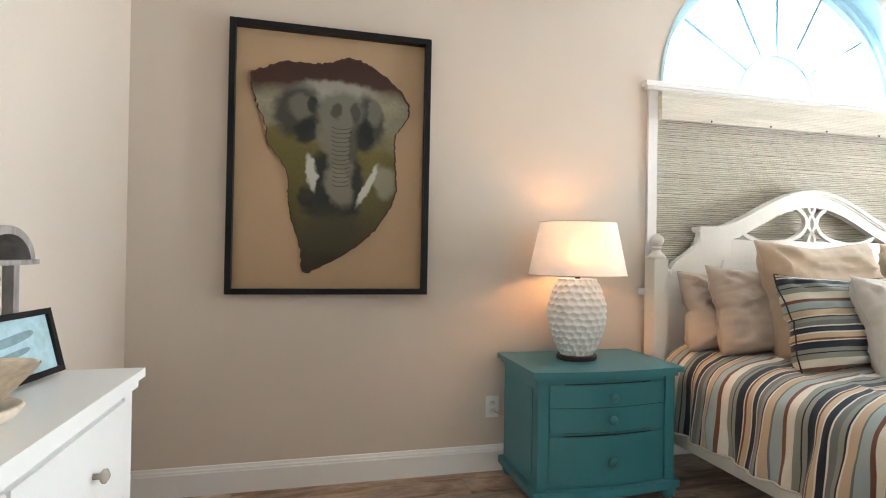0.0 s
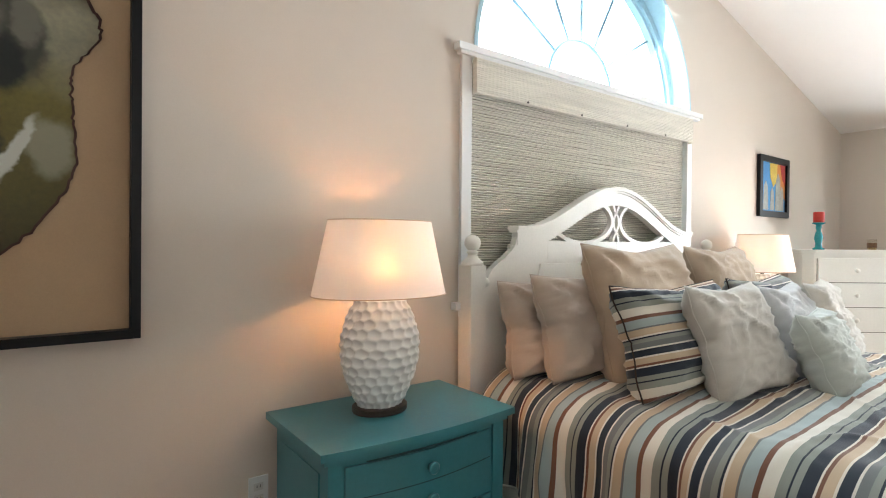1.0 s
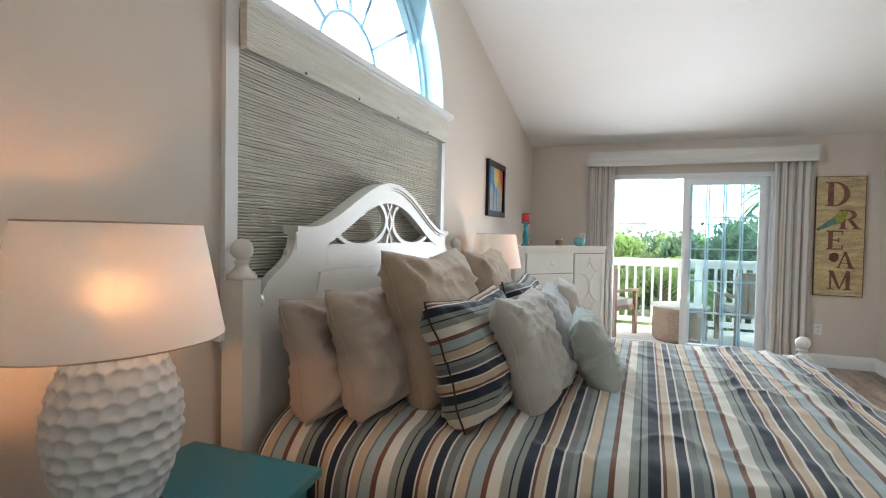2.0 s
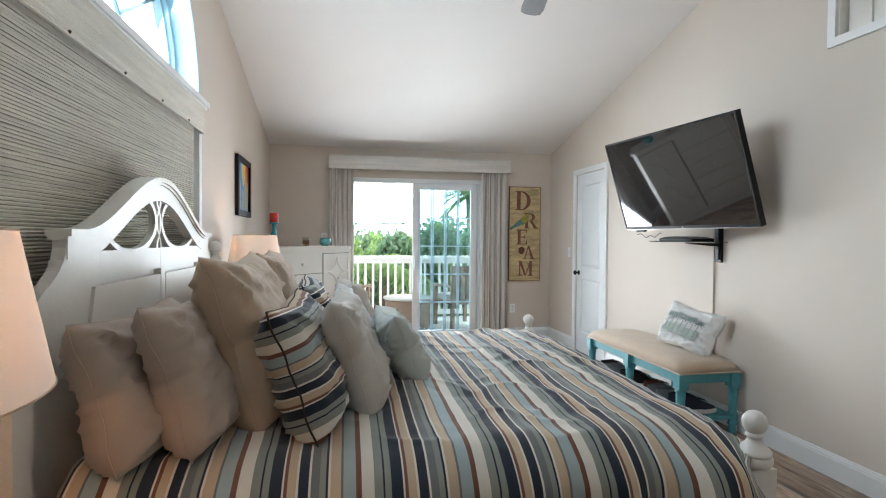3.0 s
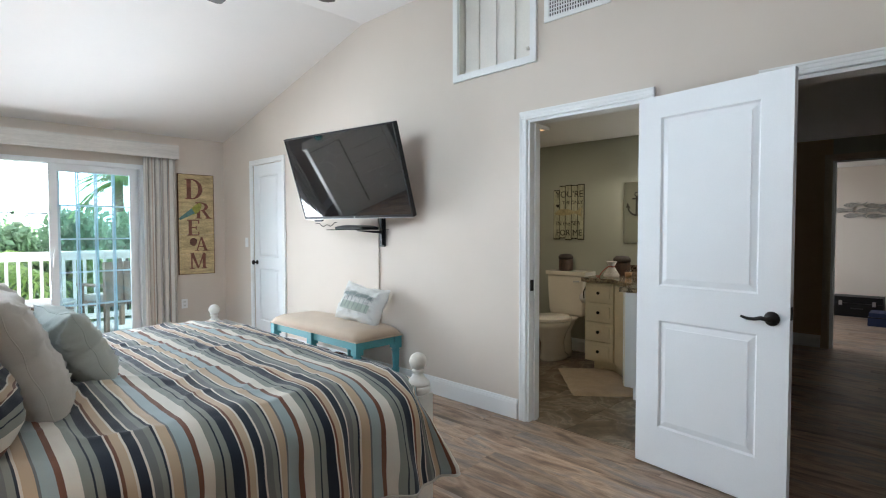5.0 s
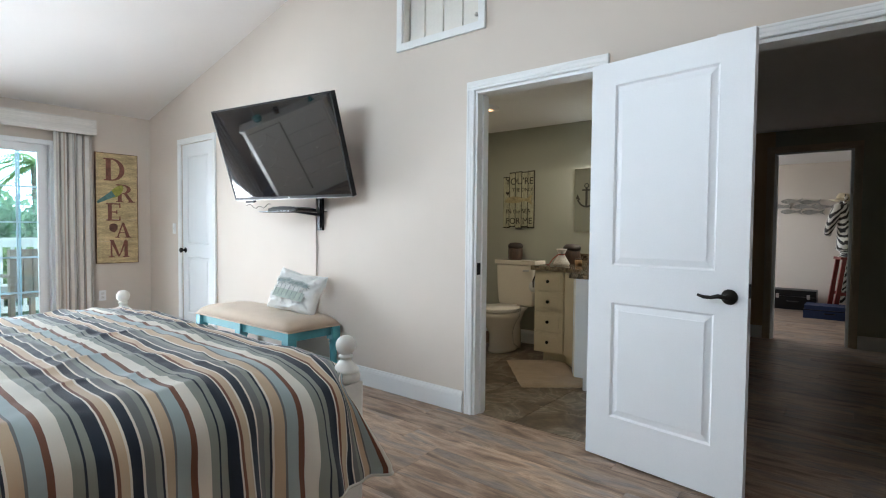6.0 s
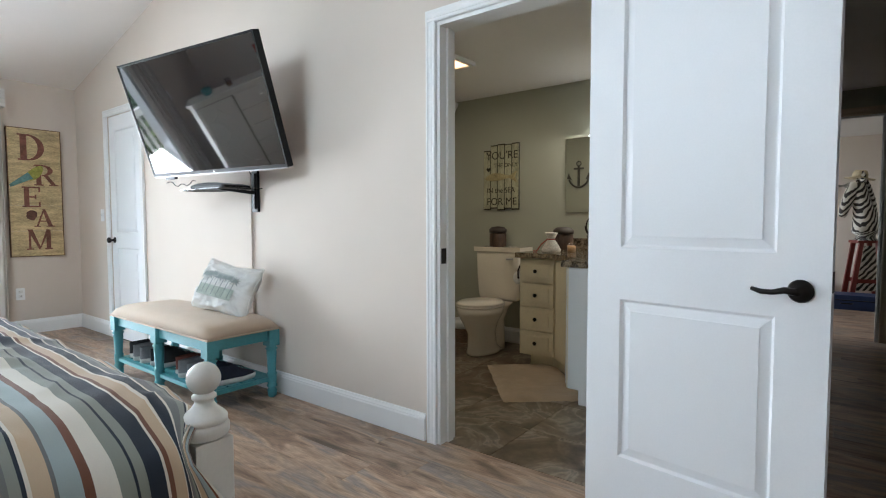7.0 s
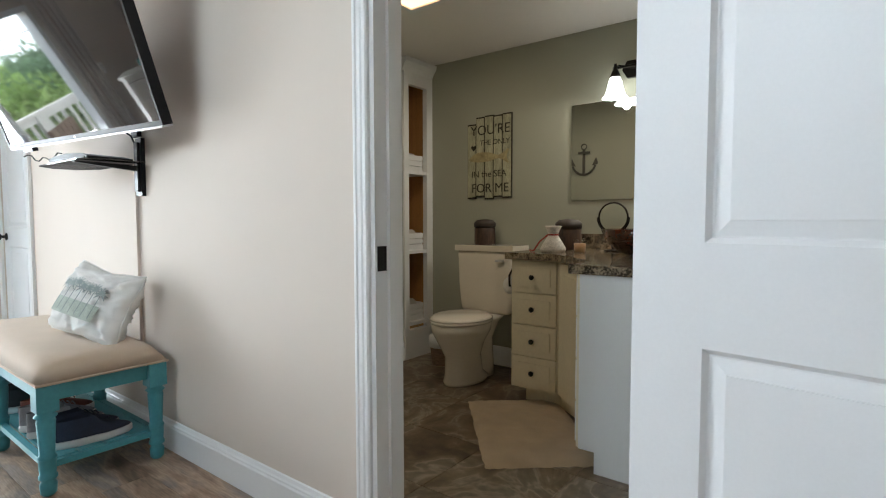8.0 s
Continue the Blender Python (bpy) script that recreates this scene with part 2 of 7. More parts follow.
add_band(bm, [(x, ZF + 0.05) for x, z in arc], [(x, min(z, ZF + 0.04)) for x, z in arc], 0, T, on_head)
add_band(bm, [(XK, 0), (XK, ZF + 0.05)], [(X1 + T, 0), (X1 + T, ZE + 0.05)], 0, T, on_head)
wall("wall_north", bm, WALL, "greige painted bedroom wall behind the bed")
SY0, SY1, SZ = 0.95, 2.66, 2.09
wall("wall_east", boxes((X1, X1 + T, 0, SY0, 0, ZE + 0.05), (X1, X1 + T, SY1, YH, 0, ZE + 0.05), (X1, X1 + T, SY0, SY1, SZ, ZE + 0.05)), WALL, "greige painted wall round the sliding glass door")
wall("wall_west", box(X0 - T, X0, 0, YH, 0, ZF + 0.05), WALL, "greige painted bedroom wall beside the white dresser")
bm = bmesh.new()
add_box(bm, X0, XK, 0, YH, ZF, ZF + 0.1)
vs = add_box(bm, XK, X1, 0, YH, ZF, ZF + 0.1)
for i in (1, 2):
    vs[i].co.z = ZE
for i in (5, 6):
    vs[i].co.z = ZE + 0.1
tagged(part("ceiling", bm, CEIL), "white vaulted bedroom ceiling, smooth painted", "ceiling", kind="structure")

BASE = [(0, 0), (0.016, 0), (0.016, 0.105), (0.013, 0.112), (0.013, 0.118), (0.009, 0.124), (0.006, 0.135), (0, 0.138)]
CASE = [(0, 0), (0.012, 0), (0.017, 0.006), (0.017, 0.02), (0.013, 0.026), (0.016, 0.034), (0.016, 0.052), (0.019, 0.058), (0.019, 0.07), (0, 0.072)]


def baseboard(p0, p1, out):
    ob = part("baseboard", mould(BASE, p0, p1, (0, 0, 1), out), TRIM)
    tagged(ob, "white painted baseboard with a moulded top edge", "baseboard", kind="structure")


# window opening jambs are trim; baseboards run between the openings
for x0, x1 in ((X0, HD0 - 0.075), (HD1 + 0.075, BD0 - 0.075), (BD1 + 0.075, 5.51), (6.36, X1)):
    baseboard((x0, 0, 0), (x1, 0, 0), (0, 1, 0))
baseboard((X0, YH, 0), (X1, YH, 0), (0, -1, 0))
baseboard((X1, 0, 0), (X1, SY0 - 0.06, 0), (-1, 0, 0))
baseboard((X1, SY1 + 0.06, 0), (X1, YH, 0), (-1, 0, 0))
baseboard((X0, 0, 0), (X0, YH, 0), (1, 0, 0))


def casing(name, x0, x1, top, y, out, label, material=None, wide=1.0):
    """Moulded casing round a doorway in a wall along x: two legs and a head."""
    c = [(a, b * wide) for a, b in CASE]
    w = 0.072 * wide
    th = thing(name, pose(0, 0, 0), label, "trim", kind="structure")
    mt = material or TRIM
    part("leg", mould(c, (x0, y, 0), (x0, y, top + w - 0.001), (-1, 0, 0), (0, out, 0)), mt, th)
    part("leg", mould(c, (x1, y, 0), (x1, y, top + w - 0.001), (1, 0, 0), (0, out, 0)), mt, th)
    part("head", mould([(a + 0.002, b) for a, b in c], (x0 - w, y, top), (x1 + w, y, top), (0, 0, 1), (0, out, 0)), mt, th)
    return th


def jamb(x0, x1, top, y0, y1, label, material=None):
    tagged(part("door_jamb", boxes((x0, x0 + 0.018, y0, y1, 0, top), (x1 - 0.018, x1, y0, y1, 0, top), (x0 + 0.018, x1 - 0.018, y0, y1, top - 0.018, top),
                                   (x0 + 0.018, x0 + 0.03, y0 + 0.03, y0 + 0.07, 0, top - 0.018), (x1 - 0.03, x1 - 0.018, y0 + 0.03, y0 + 0.07, 0, top - 0.018)), material or TRIM), label, "door frame", kind="structure")


casing("door_casing_1", BD0, BD1, DZ, 0, 1, "white moulded casing round the bathroom doorway", wide=0.78)
jamb(BD0, BD1, DZ, -T, 0.001, "white painted jamb of the bathroom doorway")
casing("door_casing_2", HD0, HD1, DZ - 0.02, 0, 1, "white moulded casing round the hall doorway", wide=0.78)
jamb(HD0, HD1, DZ - 0.02, -T, 0.001, "white painted jamb of the hall doorway")

# ---- the arched window with its woven shade ----
win = thing("window_1", pose(0, 0, 0), "white arched fanlight window over a covered square sash", "window", kind="structure")
WY = YH + 0.165


def arch_line(r):
    return [(WCX + (WR - r) * math.cos(math.pi * i / 40), WSILL + (WR * 0.93 - r) * math.sin(math.pi * i / 40)) for i in range(41)]


bm = bmesh.new()
add_band(bm, arch_line(-0.012), arch_line(0.012), -0.006, 0.205, on_head)
# Blue sky light is put into the colour of the white lining, frame and muntins
SKYLIT_TRIM = mat("skylit_white_window_paint", (0.42, 0.60, 0.69), 0.4, vary=0.05, bump=0.0)
MUNT = mat("backlit_muntin", (0.22, 0.34, 0.42), 0.4, vary=0.05, bump=0.0)
part("arch_lining", bm, SKYLIT_TRIM, win)
bm = bmesh.new()
add_band(bm, arch_line(0.012), arch_line(0.055), WY - YH - 0.05, WY - YH + 0.03, on_head)
add_band(bm, arch_line(0.055), arch_line(0.085), WY - YH - 0.028, WY - YH + 0.02, on_head)
add_box(bm, WCX - WR + 0.05, WCX + WR - 0.05, WY - 0.03, WY + 0.02, WSILL + 0.012, WSILL + 0.05)
part("window_frame", bm, SKYLIT_TRIM, win)
for k, a in enumerate((37, 66, 90, 114, 143)):
    c, s = math.cos(radians(a)), math.sin(radians(a))
    bm = bmesh.new()
    add_tube(bm, [(WCX + 0.30 * c, WY, WSILL + 0.05 + 0.28 * s), (WCX + 0.90 * c, WY, WSILL + 0.83 * s)], 0.011, 6)
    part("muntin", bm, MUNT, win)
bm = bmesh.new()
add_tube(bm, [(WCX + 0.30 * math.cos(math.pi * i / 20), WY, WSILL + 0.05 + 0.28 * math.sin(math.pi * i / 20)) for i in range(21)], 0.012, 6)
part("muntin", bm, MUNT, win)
pane = part("pane", prism(arch_line(0.07), WY - YH + 0.004, WY - YH + 0.008, on_head), CLEAR, win)
pane.visible_shadow = False
part("ledge", boxes((1.862, 4.098, YH - 0.045, YH + 0.21, WSILL - 0.026, WSILL + 0.006), (1.88, 4.08, YH - 0.032, YH, WSILL - 0.042, WSILL - 0.026)), TRIM, win, bevel=0.004)
part("side_casing", box(WX0 - 0.058, WX0 + 0.002, YH - 0.02, YH + 0.04, WZ0 - 0.07, WSILL - 0.043), TRIM, win, bevel=0.004)
part("side_casing", box(WX1 - 0.002, WX1 + 0.058, YH - 0.02, YH + 0.04, WZ0 - 0.07, WSILL - 0.043), TRIM, win, bevel=0.004)
part("window_sill", box(WX0 - 0.10, WX1 + 0.10, YH - 0.04, YH + T, WZ0 - 0.035, WZ0), TRIM, win, bevel=0.004)
part("sash", boxes((WX0, WX0 + 0.06, WY, WY + 0.03, WZ0, WSILL - 0.03), (WX1 - 0.06, WX1, WY, WY + 0.03, WZ0, WSILL - 0.03), (WX0, WX1, WY, WY + 0.03, 1.56, 1.62)), TRIM, win)
lower = part("pane", box(WX0 + 0.06, WX1 - 0.06, WY + 0.01, WY + 0.015, WZ0, WSILL - 0.03), CLEAR, win)
lower.visible_shadow = False

REED = mat("woven_reed", (0.70, 0.66, 0.58), 0.75, vary=0.16, scale=2.0, fine=70, stretch=(1.2, 1, 26), bump=0.2)
shade = thing("woven_shade", pose(0, 0, 0), "grey-beige woven reed roman shade, lowered over the window", "window shade")
rng = random.Random(4)
bm = bmesh.new()
z = WSILL - 0.06
while z > WZ0 + 0.02:
    h = 0.0105 + 0.003 * rng.random()
    n = 14
    xs = [WX0 + 0.012 + (WX1 - WX0 - 0.024) * i / n for i in range(n + 1)]
    wob = [0.0012 * rng.uniform(-1, 1) for _ in xs]
    y0 = YH + 0.012 + 0.002 * rng.random()
    a = [bm.verts.new((x, y0, z + w)) for x, w in zip(xs, wob)]
    m_ = [bm.verts.new((x, y0 - 0.0075, z - h * 0.42 + w)) for x, w in zip(xs, wob)]
    b = [bm.verts.new((x, y0 + 0.001, z - h * 0.84 + w)) for x, w in zip(xs, wob)]
    for i in range(n):
        bm.faces.new((a[i], a[i + 1], m_[i + 1], m_[i]))
        bm.faces.new((m_[i], m_[i + 1], b[i + 1], b[i]))
    z -= h
part("reeds", bm, REED, shade)
part("lining", box(WX0 + 0.012, WX1 - 0.012, YH + 0.019, YH + 0.023, WZ0 + 0.01, WSILL - 0.055), mat("shade_lining", (0.25, 0.24, 0.19), 0.9), shade)
bm = bmesh.new()
prof = [(0.0, WSILL - 0.052)]
for i in range(17):
    zz = WSILL - 0.052 - i * 0.0098
    prof += [(-0.0035, zz - 0.003), (-0.004, zz - 0.006), (0.0, zz - 0.0098)]
prof += [(0.008, prof[-1][1]), (0.008, WSILL - 0.052)]
add_prism(bm, prof, WX0 + 0.005, WX1 + 0.012, lambda u, v, d: Vector((d, YH - 0.05 + u, v)))
part("valance", bm, REED, shade)
for xx in (WX0 + 0.005, WX1):
    part("valance_return", box(xx, xx + 0.012, YH - 0.042, YH - 0.021, WSILL - 0.22, WSILL - 0.052), REED, shade)
for i in range(4):
    part("cord_knot", lathe([(0.002, -0.006), (0.006, 0), (0.002, 0.006)], 8, pose(2.3 + 0.43 * i, YH - 0.056, WSILL - 0.20 - 0.01)), DARKW, shade)

# ---- plank floor: shared plank meshes laid in rows along x ----
PLANK = mat("weathered_oak_plank", (0.90, 0.89, 0.88), 0.40, vary=0.42, scale=3.0, fine=26, stretch=(0.7, 7, 7), bump=0.10, hard=0.14)
_n, _l = PLANK.node_tree.nodes, PLANK.node_tree.links
_oi, _hs = _n.new("ShaderNodeObjectInfo"), _n.new("ShaderNodeHueSaturation")
_mr = _n.new("ShaderNodeMapRange")
_mr.inputs["To Min"].default_value, _mr.inputs["To Max"].default_value = 0.84, 1.2
_l.new(_oi.outputs["Random"], _mr.inputs["Value"])
_b = _n["Principled BSDF"]
_mp = next(q for q in _n if q.bl_idname == "ShaderNodeMapping")
_st, _bl, _rp, _mx = _n.new("ShaderNodeMapping"), _n.new("ShaderNodeTexNoise"), _n.new("ShaderNodeValToRGB"), _n.new("ShaderNodeMix")
_st.inputs["Scale"].default_value = (1.6, 0.62, 0.62)
_l.new(_mp.outputs[0], _st.inputs["Vector"])
_l.new(_st.outputs[0], _bl.inputs["Vector"])
_bl.inputs["Scale"].default_value, _bl.inputs["Detail"].default_value, _bl.inputs["Distortion"].default_value = 2.0, 5, 0.8
for i, (p, c) in enumerate(((0.30, (0.14, 0.09, 0.06)), (0.42, (0.36, 0.235, 0.16)), (0.50, (0.52, 0.37, 0.26)), (0.57, (0.38, 0.285, 0.22)), (0.64, (0.29, 0.245, 0.22)), (0.74, (0.56, 0.43, 0.32)))):
    e = _rp.color_ramp.elements[i] if i < 2 else _rp.color_ramp.elements.new(p)
    e.position, e.color = p, (*c, 1)
_l.new(_bl.outputs["Fac"], _rp.inputs[0])
_mx.data_type, _mx.blend_type = "RGBA", "MULTIPLY"
_mx.inputs["Factor"].default_value = 1.0
_l.new(_b.inputs["Base Color"].links[0].from_socket, _mx.inputs["A"])
_l.new(_rp.outputs[0], _mx.inputs["B"])
_l.new(_mx.outputs["Result"], _hs.inputs["Color"])
_l.new(_mr.outputs[0], _hs.inputs["Value"])
_hs.inputs["Saturation"].default_value = 1.0
_l.new(_hs.outputs[0], _b.inputs["Base Color"])
_mp = next(q for q in _n if q.bl_idname == "ShaderNodeMapping")
_cv = _n.new("ShaderNodeCombineXYZ")
_ml = _n.new("ShaderNodeMath")
_ml.operation, _ml.inputs[1].default_value = "MULTIPLY", 37.0
_l.new(_oi.outputs["Random"], _ml.inputs[0])
for k in range(3):
    _l.new(_ml.outputs[0], _cv.inputs[k])
_l.new(_cv.outputs[0], _mp.inputs["Location"])
GAP = mat("floor_seam", (0.06, 0.045, 0.035), 0.8)
floor = tagged(part("floor", box(X0 - 0.05, X1 + 0.05, -T, YH + 0.02, -0.12, -0.004), GAP), "weathered grey-brown oak plank floor", "floor", kind="structure")


def plank_mesh(length, width):
    bm = box(0, length, 0, width, -0.004, 0.0)
    for v in bm.verts:
        if v.co.z > -0.001:
            v.co.x += 0.0012 if v.co.x < length / 2 else -0.0012
            v.co.y += 0.0012 if v.co.y < width / 2 else -0.0012
    me = bpy.data.meshes.new("plank")
    bm.to_mesh(me)
    bm.free()
    me.materials.append(PLANK)
    return me


def lay_planks(parent, x0, x1, y0, y1, seed, along_y=False, z=0.0, length=1.22, width=0.178):
    rr, meshes = random.Random(seed), {}
    a0, a1, b0, b1 = (y0, y1, x0, x1) if along_y else (x0, x1, y0, y1)
    b = b0
    while b < b1 - 0.01:
        w = round(min(width, b1 - b), 3)
        a = a0 - rr.random() * length * 0.9
        while a < a1:
            s, e = max(a, a0), min(a + length, a1)
            if e - s > 0.02:
                key = (round(e - s, 3), w)
                if key not in meshes:
                    meshes[key] = plank_mesh(*key)
                ob = new("plank", meshes[key])
                ob.parent = parent
                ob.matrix_basis = pose(b + w, s, z, 0, 0, 90) if along_y else pose(s, b, z)
            a += length
        b += width

# ---- the bed ----
BX, PX, FY, HY = 3.02, 1.095, 1.372, 3.565
bed = thing("bed", pose(0, 0, 0), "cream painted king bed with an arched fretwork headboard", "bed")
FIN = [(0.052, 0), (0.052, 0.012), (0.046, 0.02), (0.03, 0.034), (0.022, 0.046), (0.022, 0.054), (0.028, 0.058), (0.028, 0.064), (0.02, 0.07)] + \
      [(0.039 * math.sin(radians(a)), 0.104 - 0.039 * math.cos(radians(a))) for a in range(28, 175, 12)] + [(0.003, 0.143)]
for sx in (-1, 1):
    p = part("head_post", boxes((-0.045, 0.045, -0.045, 0.045, 0, 1.165)), CREAM, bed, bevel=0.006)
    p.location = (BX + sx * PX, HY, 0)
    f = part("finial", lathe(FIN, 24), CREAM, p, smooth=True)
    f.location = (0, 0, 1.165)
    q = part("foot_post", boxes((-0.046, 0.046, -0.046, 0.046, 0, 0.592)), CREAM, bed, bevel=0.006)
    r_ = part("collar", lathe([(0.04, 0.590), (0.052, 0.598), (0.056, 0.606), (0.056, 0.622), (0.05, 0.63)], 24), CREAM, q, smooth=True)
    q.location = (BX + sx * PX, FY, 0)
    f = part("finial", lathe(FIN, 24), CREAM, q, smooth=True)
    f.location = (0, 0, 0.63)
    part("side_rail", box(BX + sx * PX - 0.016, BX + sx * PX + 0.016, FY + 0.03, HY - 0.03, 0.17, 0.36), CREAM, bed, bevel=0.004)
part("foot_rail", box(BX - PX + 0.03, BX + PX - 0.03, FY - 0.016, FY + 0.016, 0.2, 0.42), CREAM, bed, bevel=0.004)


def arch_z(d):
    d = abs(d)
    if d > 0.74:
        return 1.357
    return 1.357 + 0.245 * (0.5 + 0.5 * math.cos(math.pi * d / 0.74)) ** 0.85


def on_board(u, v, d):
    return Vector((BX + u, HY + d, v))


ds = [-0.82 + 1.64 * i / 60 for i in range(61)]
MID = 1.283
bm = bmesh.new()
add_band(bm, [(d, arch_z(d) - 0.02) for d in ds], [(d, max(MID - 0.02, arch_z(d) - 0.105)) for d in ds], -0.022, 0.022, on_board)
part("arch_rail", bm, CREAM, bed)
bm = bmesh.new()
ds2 = [-0.835 + 1.67 * i / 60 for i in range(61)]
add_band(bm, [(d, arch_z(d)) for d in ds2], [(d, arch_z(d) - 0.022) for d in ds2], -0.04, 0.034, on_board)
add_band(bm, [(d, arch_z(d) - 0.022) for d in ds2], [(d, arch_z(d) - 0.034) for d in ds2], -0.03, 0.028, on_board)
part("cap_moulding", bm, CREAM, bed, bevel=0.003)
side = [(0.82, 1.34), (0.822, 1.30), (0.835, 1.262), (0.86, 1.23), (0.90, 1.20), (0.945, 1.175), (0.985, 1.145), (1.01, 1.11), (1.02, 1.07), (1.05, 1.06), (1.05, 0.3), (0.6, 0.3), (0.6, MID), (0.82, MID)]
for s in (-1, 1):
    part("shoulder", prism([(s * u, v) for u, v in side], -0.018, 0.02, on_board), CREAM, bed)
    part("scroll", lathe([(0.003, -0.03), (0.022, -0.028), (0.024, 0), (0.022, 0.02), (0.003, 0.022)], 16, pose(BX + s * 1.035, HY - 0.01, 1.085, 90)), CREAM, bed, smooth=True)
    part("raised_panel", prism([(s * 0.035, 0.45), (s * 0.66, 0.45), (s * 0.70, 1.02), (s * 0.66, 1.165), (s * 0.035, 1.165)], -0.030, -0.004, on_board), CREAM, bed, bevel=0.022)
    part("panel_frame", boxes((BX + min(s * 0.001, s * 0.599), BX + max(s * 0.001, s * 0.599), HY - 0.018, HY + 0.01, 1.19, MID)), CREAM, bed)
    ring = []
    for i in range(60):
        a = 2 * math.pi * i / 60
        u, v = s * (0.30 + 0.262 * math.cos(a)), MID + 0.118 + 0.128 * math.sin(a)
        ring.append((u, v))
    pts = [(u, v) for u, v in ring if v < arch_z(u) - 0.09]
    k = max(range(len(pts)), key=lambda i: (Vector(pts[i]) - Vector(pts[i - 1])).length)
    pts = pts[k:] + pts[:k]
    bm = bmesh.new()
    nrm = [(Vector(pts[min(i + 1, len(pts) - 1)]) - Vector(pts[max(i - 1, 0)])).normalized() for i in range(len(pts))]
    add_band(bm, [(u - t.y * 0.011, v + t.x * 0.011) for (u, v), t in zip(pts, nrm)], [(u + t.y * 0.011, v - t.x * 0.011) for (u, v), t in zip(pts, nrm)], -0.014, 0.014, on_board)
    part("fret_ring", bm, CREAM, bed)
    bm = bmesh.new()
    line = [(s * 0.026 * math.cos(math.pi * i / 12), MID + 0.225 * i / 24) for i in range(25)]
    add_band(bm, [(u - 0.009, v) for u, v in line], [(u + 0.009, v) for u, v in line], -0.013, 0.013, on_board)
    part("fret_star", bm, CREAM, bed)
part("back_panel", box(BX - 0.85, BX + 0.85, HY + 0.0, HY + 0.018, 0.3, MID - 0.02), CREAM, bed)
part("centre_stile", box(BX - 0.028, BX + 0.028, HY - 0.03, HY, 0.4, 1.19), CREAM, bed, bevel=0.003)

MATT = mat("mattress_ticking", (0.66, 0.62, 0.56), 0.9, vary=0.05)
bm = box(BX - 0.965, BX + 0.965, 1.44, 3.50, 0.22, 0.62)
tagged(part("mattress", bm, MATT, bevel=0.05), "thick off-white mattress under the striped comforter", "mattress")

# comforter: a draped sheet with puffs, folds along the hems
def drop_curve(s, r):
    """How far a cloth goes out and down, s along it past the edge of the flat."""
    if s <= 0:
        return s, 0.0
    q = r * math.pi / 2
    if s < q:
        a = s / r
        return r * math.sin(a), r * (1 - math.cos(a))
    return r + 0.10 * (s - q), r + (s - q) * 0.99


UC, VC = 260, 220
top_z, half, rad = 0.70, 0.93, 0.21
us = [-(half + 0.57) + 2 * (half + 0.57) * i / UC for i in range(UC + 1)]
v_len = 2.46
bm = bmesh.new()
uvl = bm.loops.layers.uv.new("UVMap")
grid, par = [], []
for j in range(VC + 1):
    v = v_len * j / VC
    row = []
    for u in us:
        s = 1 if u > 0 else -1
        out, down = drop_curve(abs(u) - half, rad)
        x = s * (half + out) if abs(u) > half else u
        foot = v - 1.99
        fout, fdown = drop_curve(foot, 0.17)
        w = min(1.0, max(0.0, (down - 0.008) / 0.08))
        w = w * w * (3 - 2 * w)
        y_top = 3.46 - 1.99 - fout
        y = y_top * (1 - w) + w * (3.46 - 1.99 - (min(foot, 0.23) * (0.10 + 0.8 * min(1.0, max(0.0, (down - 0.12) / 0.30))) if foot > 0 else foot))
        near = min(1.0, max(0.0, (foot + 0.3) / 0.3))
        x += s * 0.07 * w * near * near * (3 - 2 * near)
        x -= s * w * 0.85 * max(0.0, foot - 0.21)
        z = top_z - max(down, fdown * (1 - w))
        n1 = noise.noise(Vector((u * 1.6, v * 1.5, 0.3)))
        n2 = noise.noise(Vector((u * 4.5, v * 3.0, 2.7)))
        n3 = noise.noise(Vector((u * 13, v * 7, 5.1)))
        flat = max(0.0, 1 - down / 0.12)
        z += flat * (0.018 * n1 + 0.010 * n2 + 0.004 * n3 + 0.010 * (1 - abs(noise.noise(Vector((u * 3 + v, v * 4 - u, 7.7))))) ** 12 + 0.009 * (1 - abs(noise.noise(Vector((u * 2.2 - 2.4 * v, v * 3.4 + u, 3.1))))) ** 14 - 0.012 * max(0, 0.25 - abs(noise.noise(Vector((u * 2.1, v * 2.6, 9.0)))) * 2.2)) - flat * 0.02 * (abs(u) / half) ** 2
        if down > 0:
            w = min(1, down / 0.35)
            x += s * w * (0.022 * math.sin(v * 21 + 2.2 * n1) + 0.012 * math.sin(v * 47 + 3 * n2) + 0.012 * n2)
            z += 0.012 * w * n1
        if fdown > 0 and down == 0:
            w = min(1, fdown / 0.3)
            y += w * (0.014 * math.sin(u * 19 + 2 * n1) + 0.008 * n2)
        row.append(bm.verts.new((BX + x, y, max(z, 0.17))))
    grid.append(row)
for j in range(VC):
    for i in range(UC):
        f = bm.faces.new((grid[j][i], grid[j + 1][i], grid[j + 1][i + 1], grid[j][i + 1]))
        for lp, (jj, ii) in zip(f.loops, ((j, i), (j + 1, i), (j + 1, i + 1), (j, i + 1))):
            lp[uvl].uv = (us[ii], v_len * jj / VC)
hem = [[Vector(grid[j][i].co) for j in range(VC + 1)] for i in (0, UC)] + [[Vector(v_.co) for v_ in grid[VC]]]
comf = part("comforter", bm, STRIPE, smooth=True)
sol = comf.modifiers.new("thick", "SOLIDIFY")
sol.thickness, sol.offset = 0.014, -1
tagged(comf, "navy, tan, sage and cream striped comforter draped over the bed", "comforter")
for line in hem:
    part("hem", tube(line, 0.006, 6), TAUPE, comf, smooth=True)


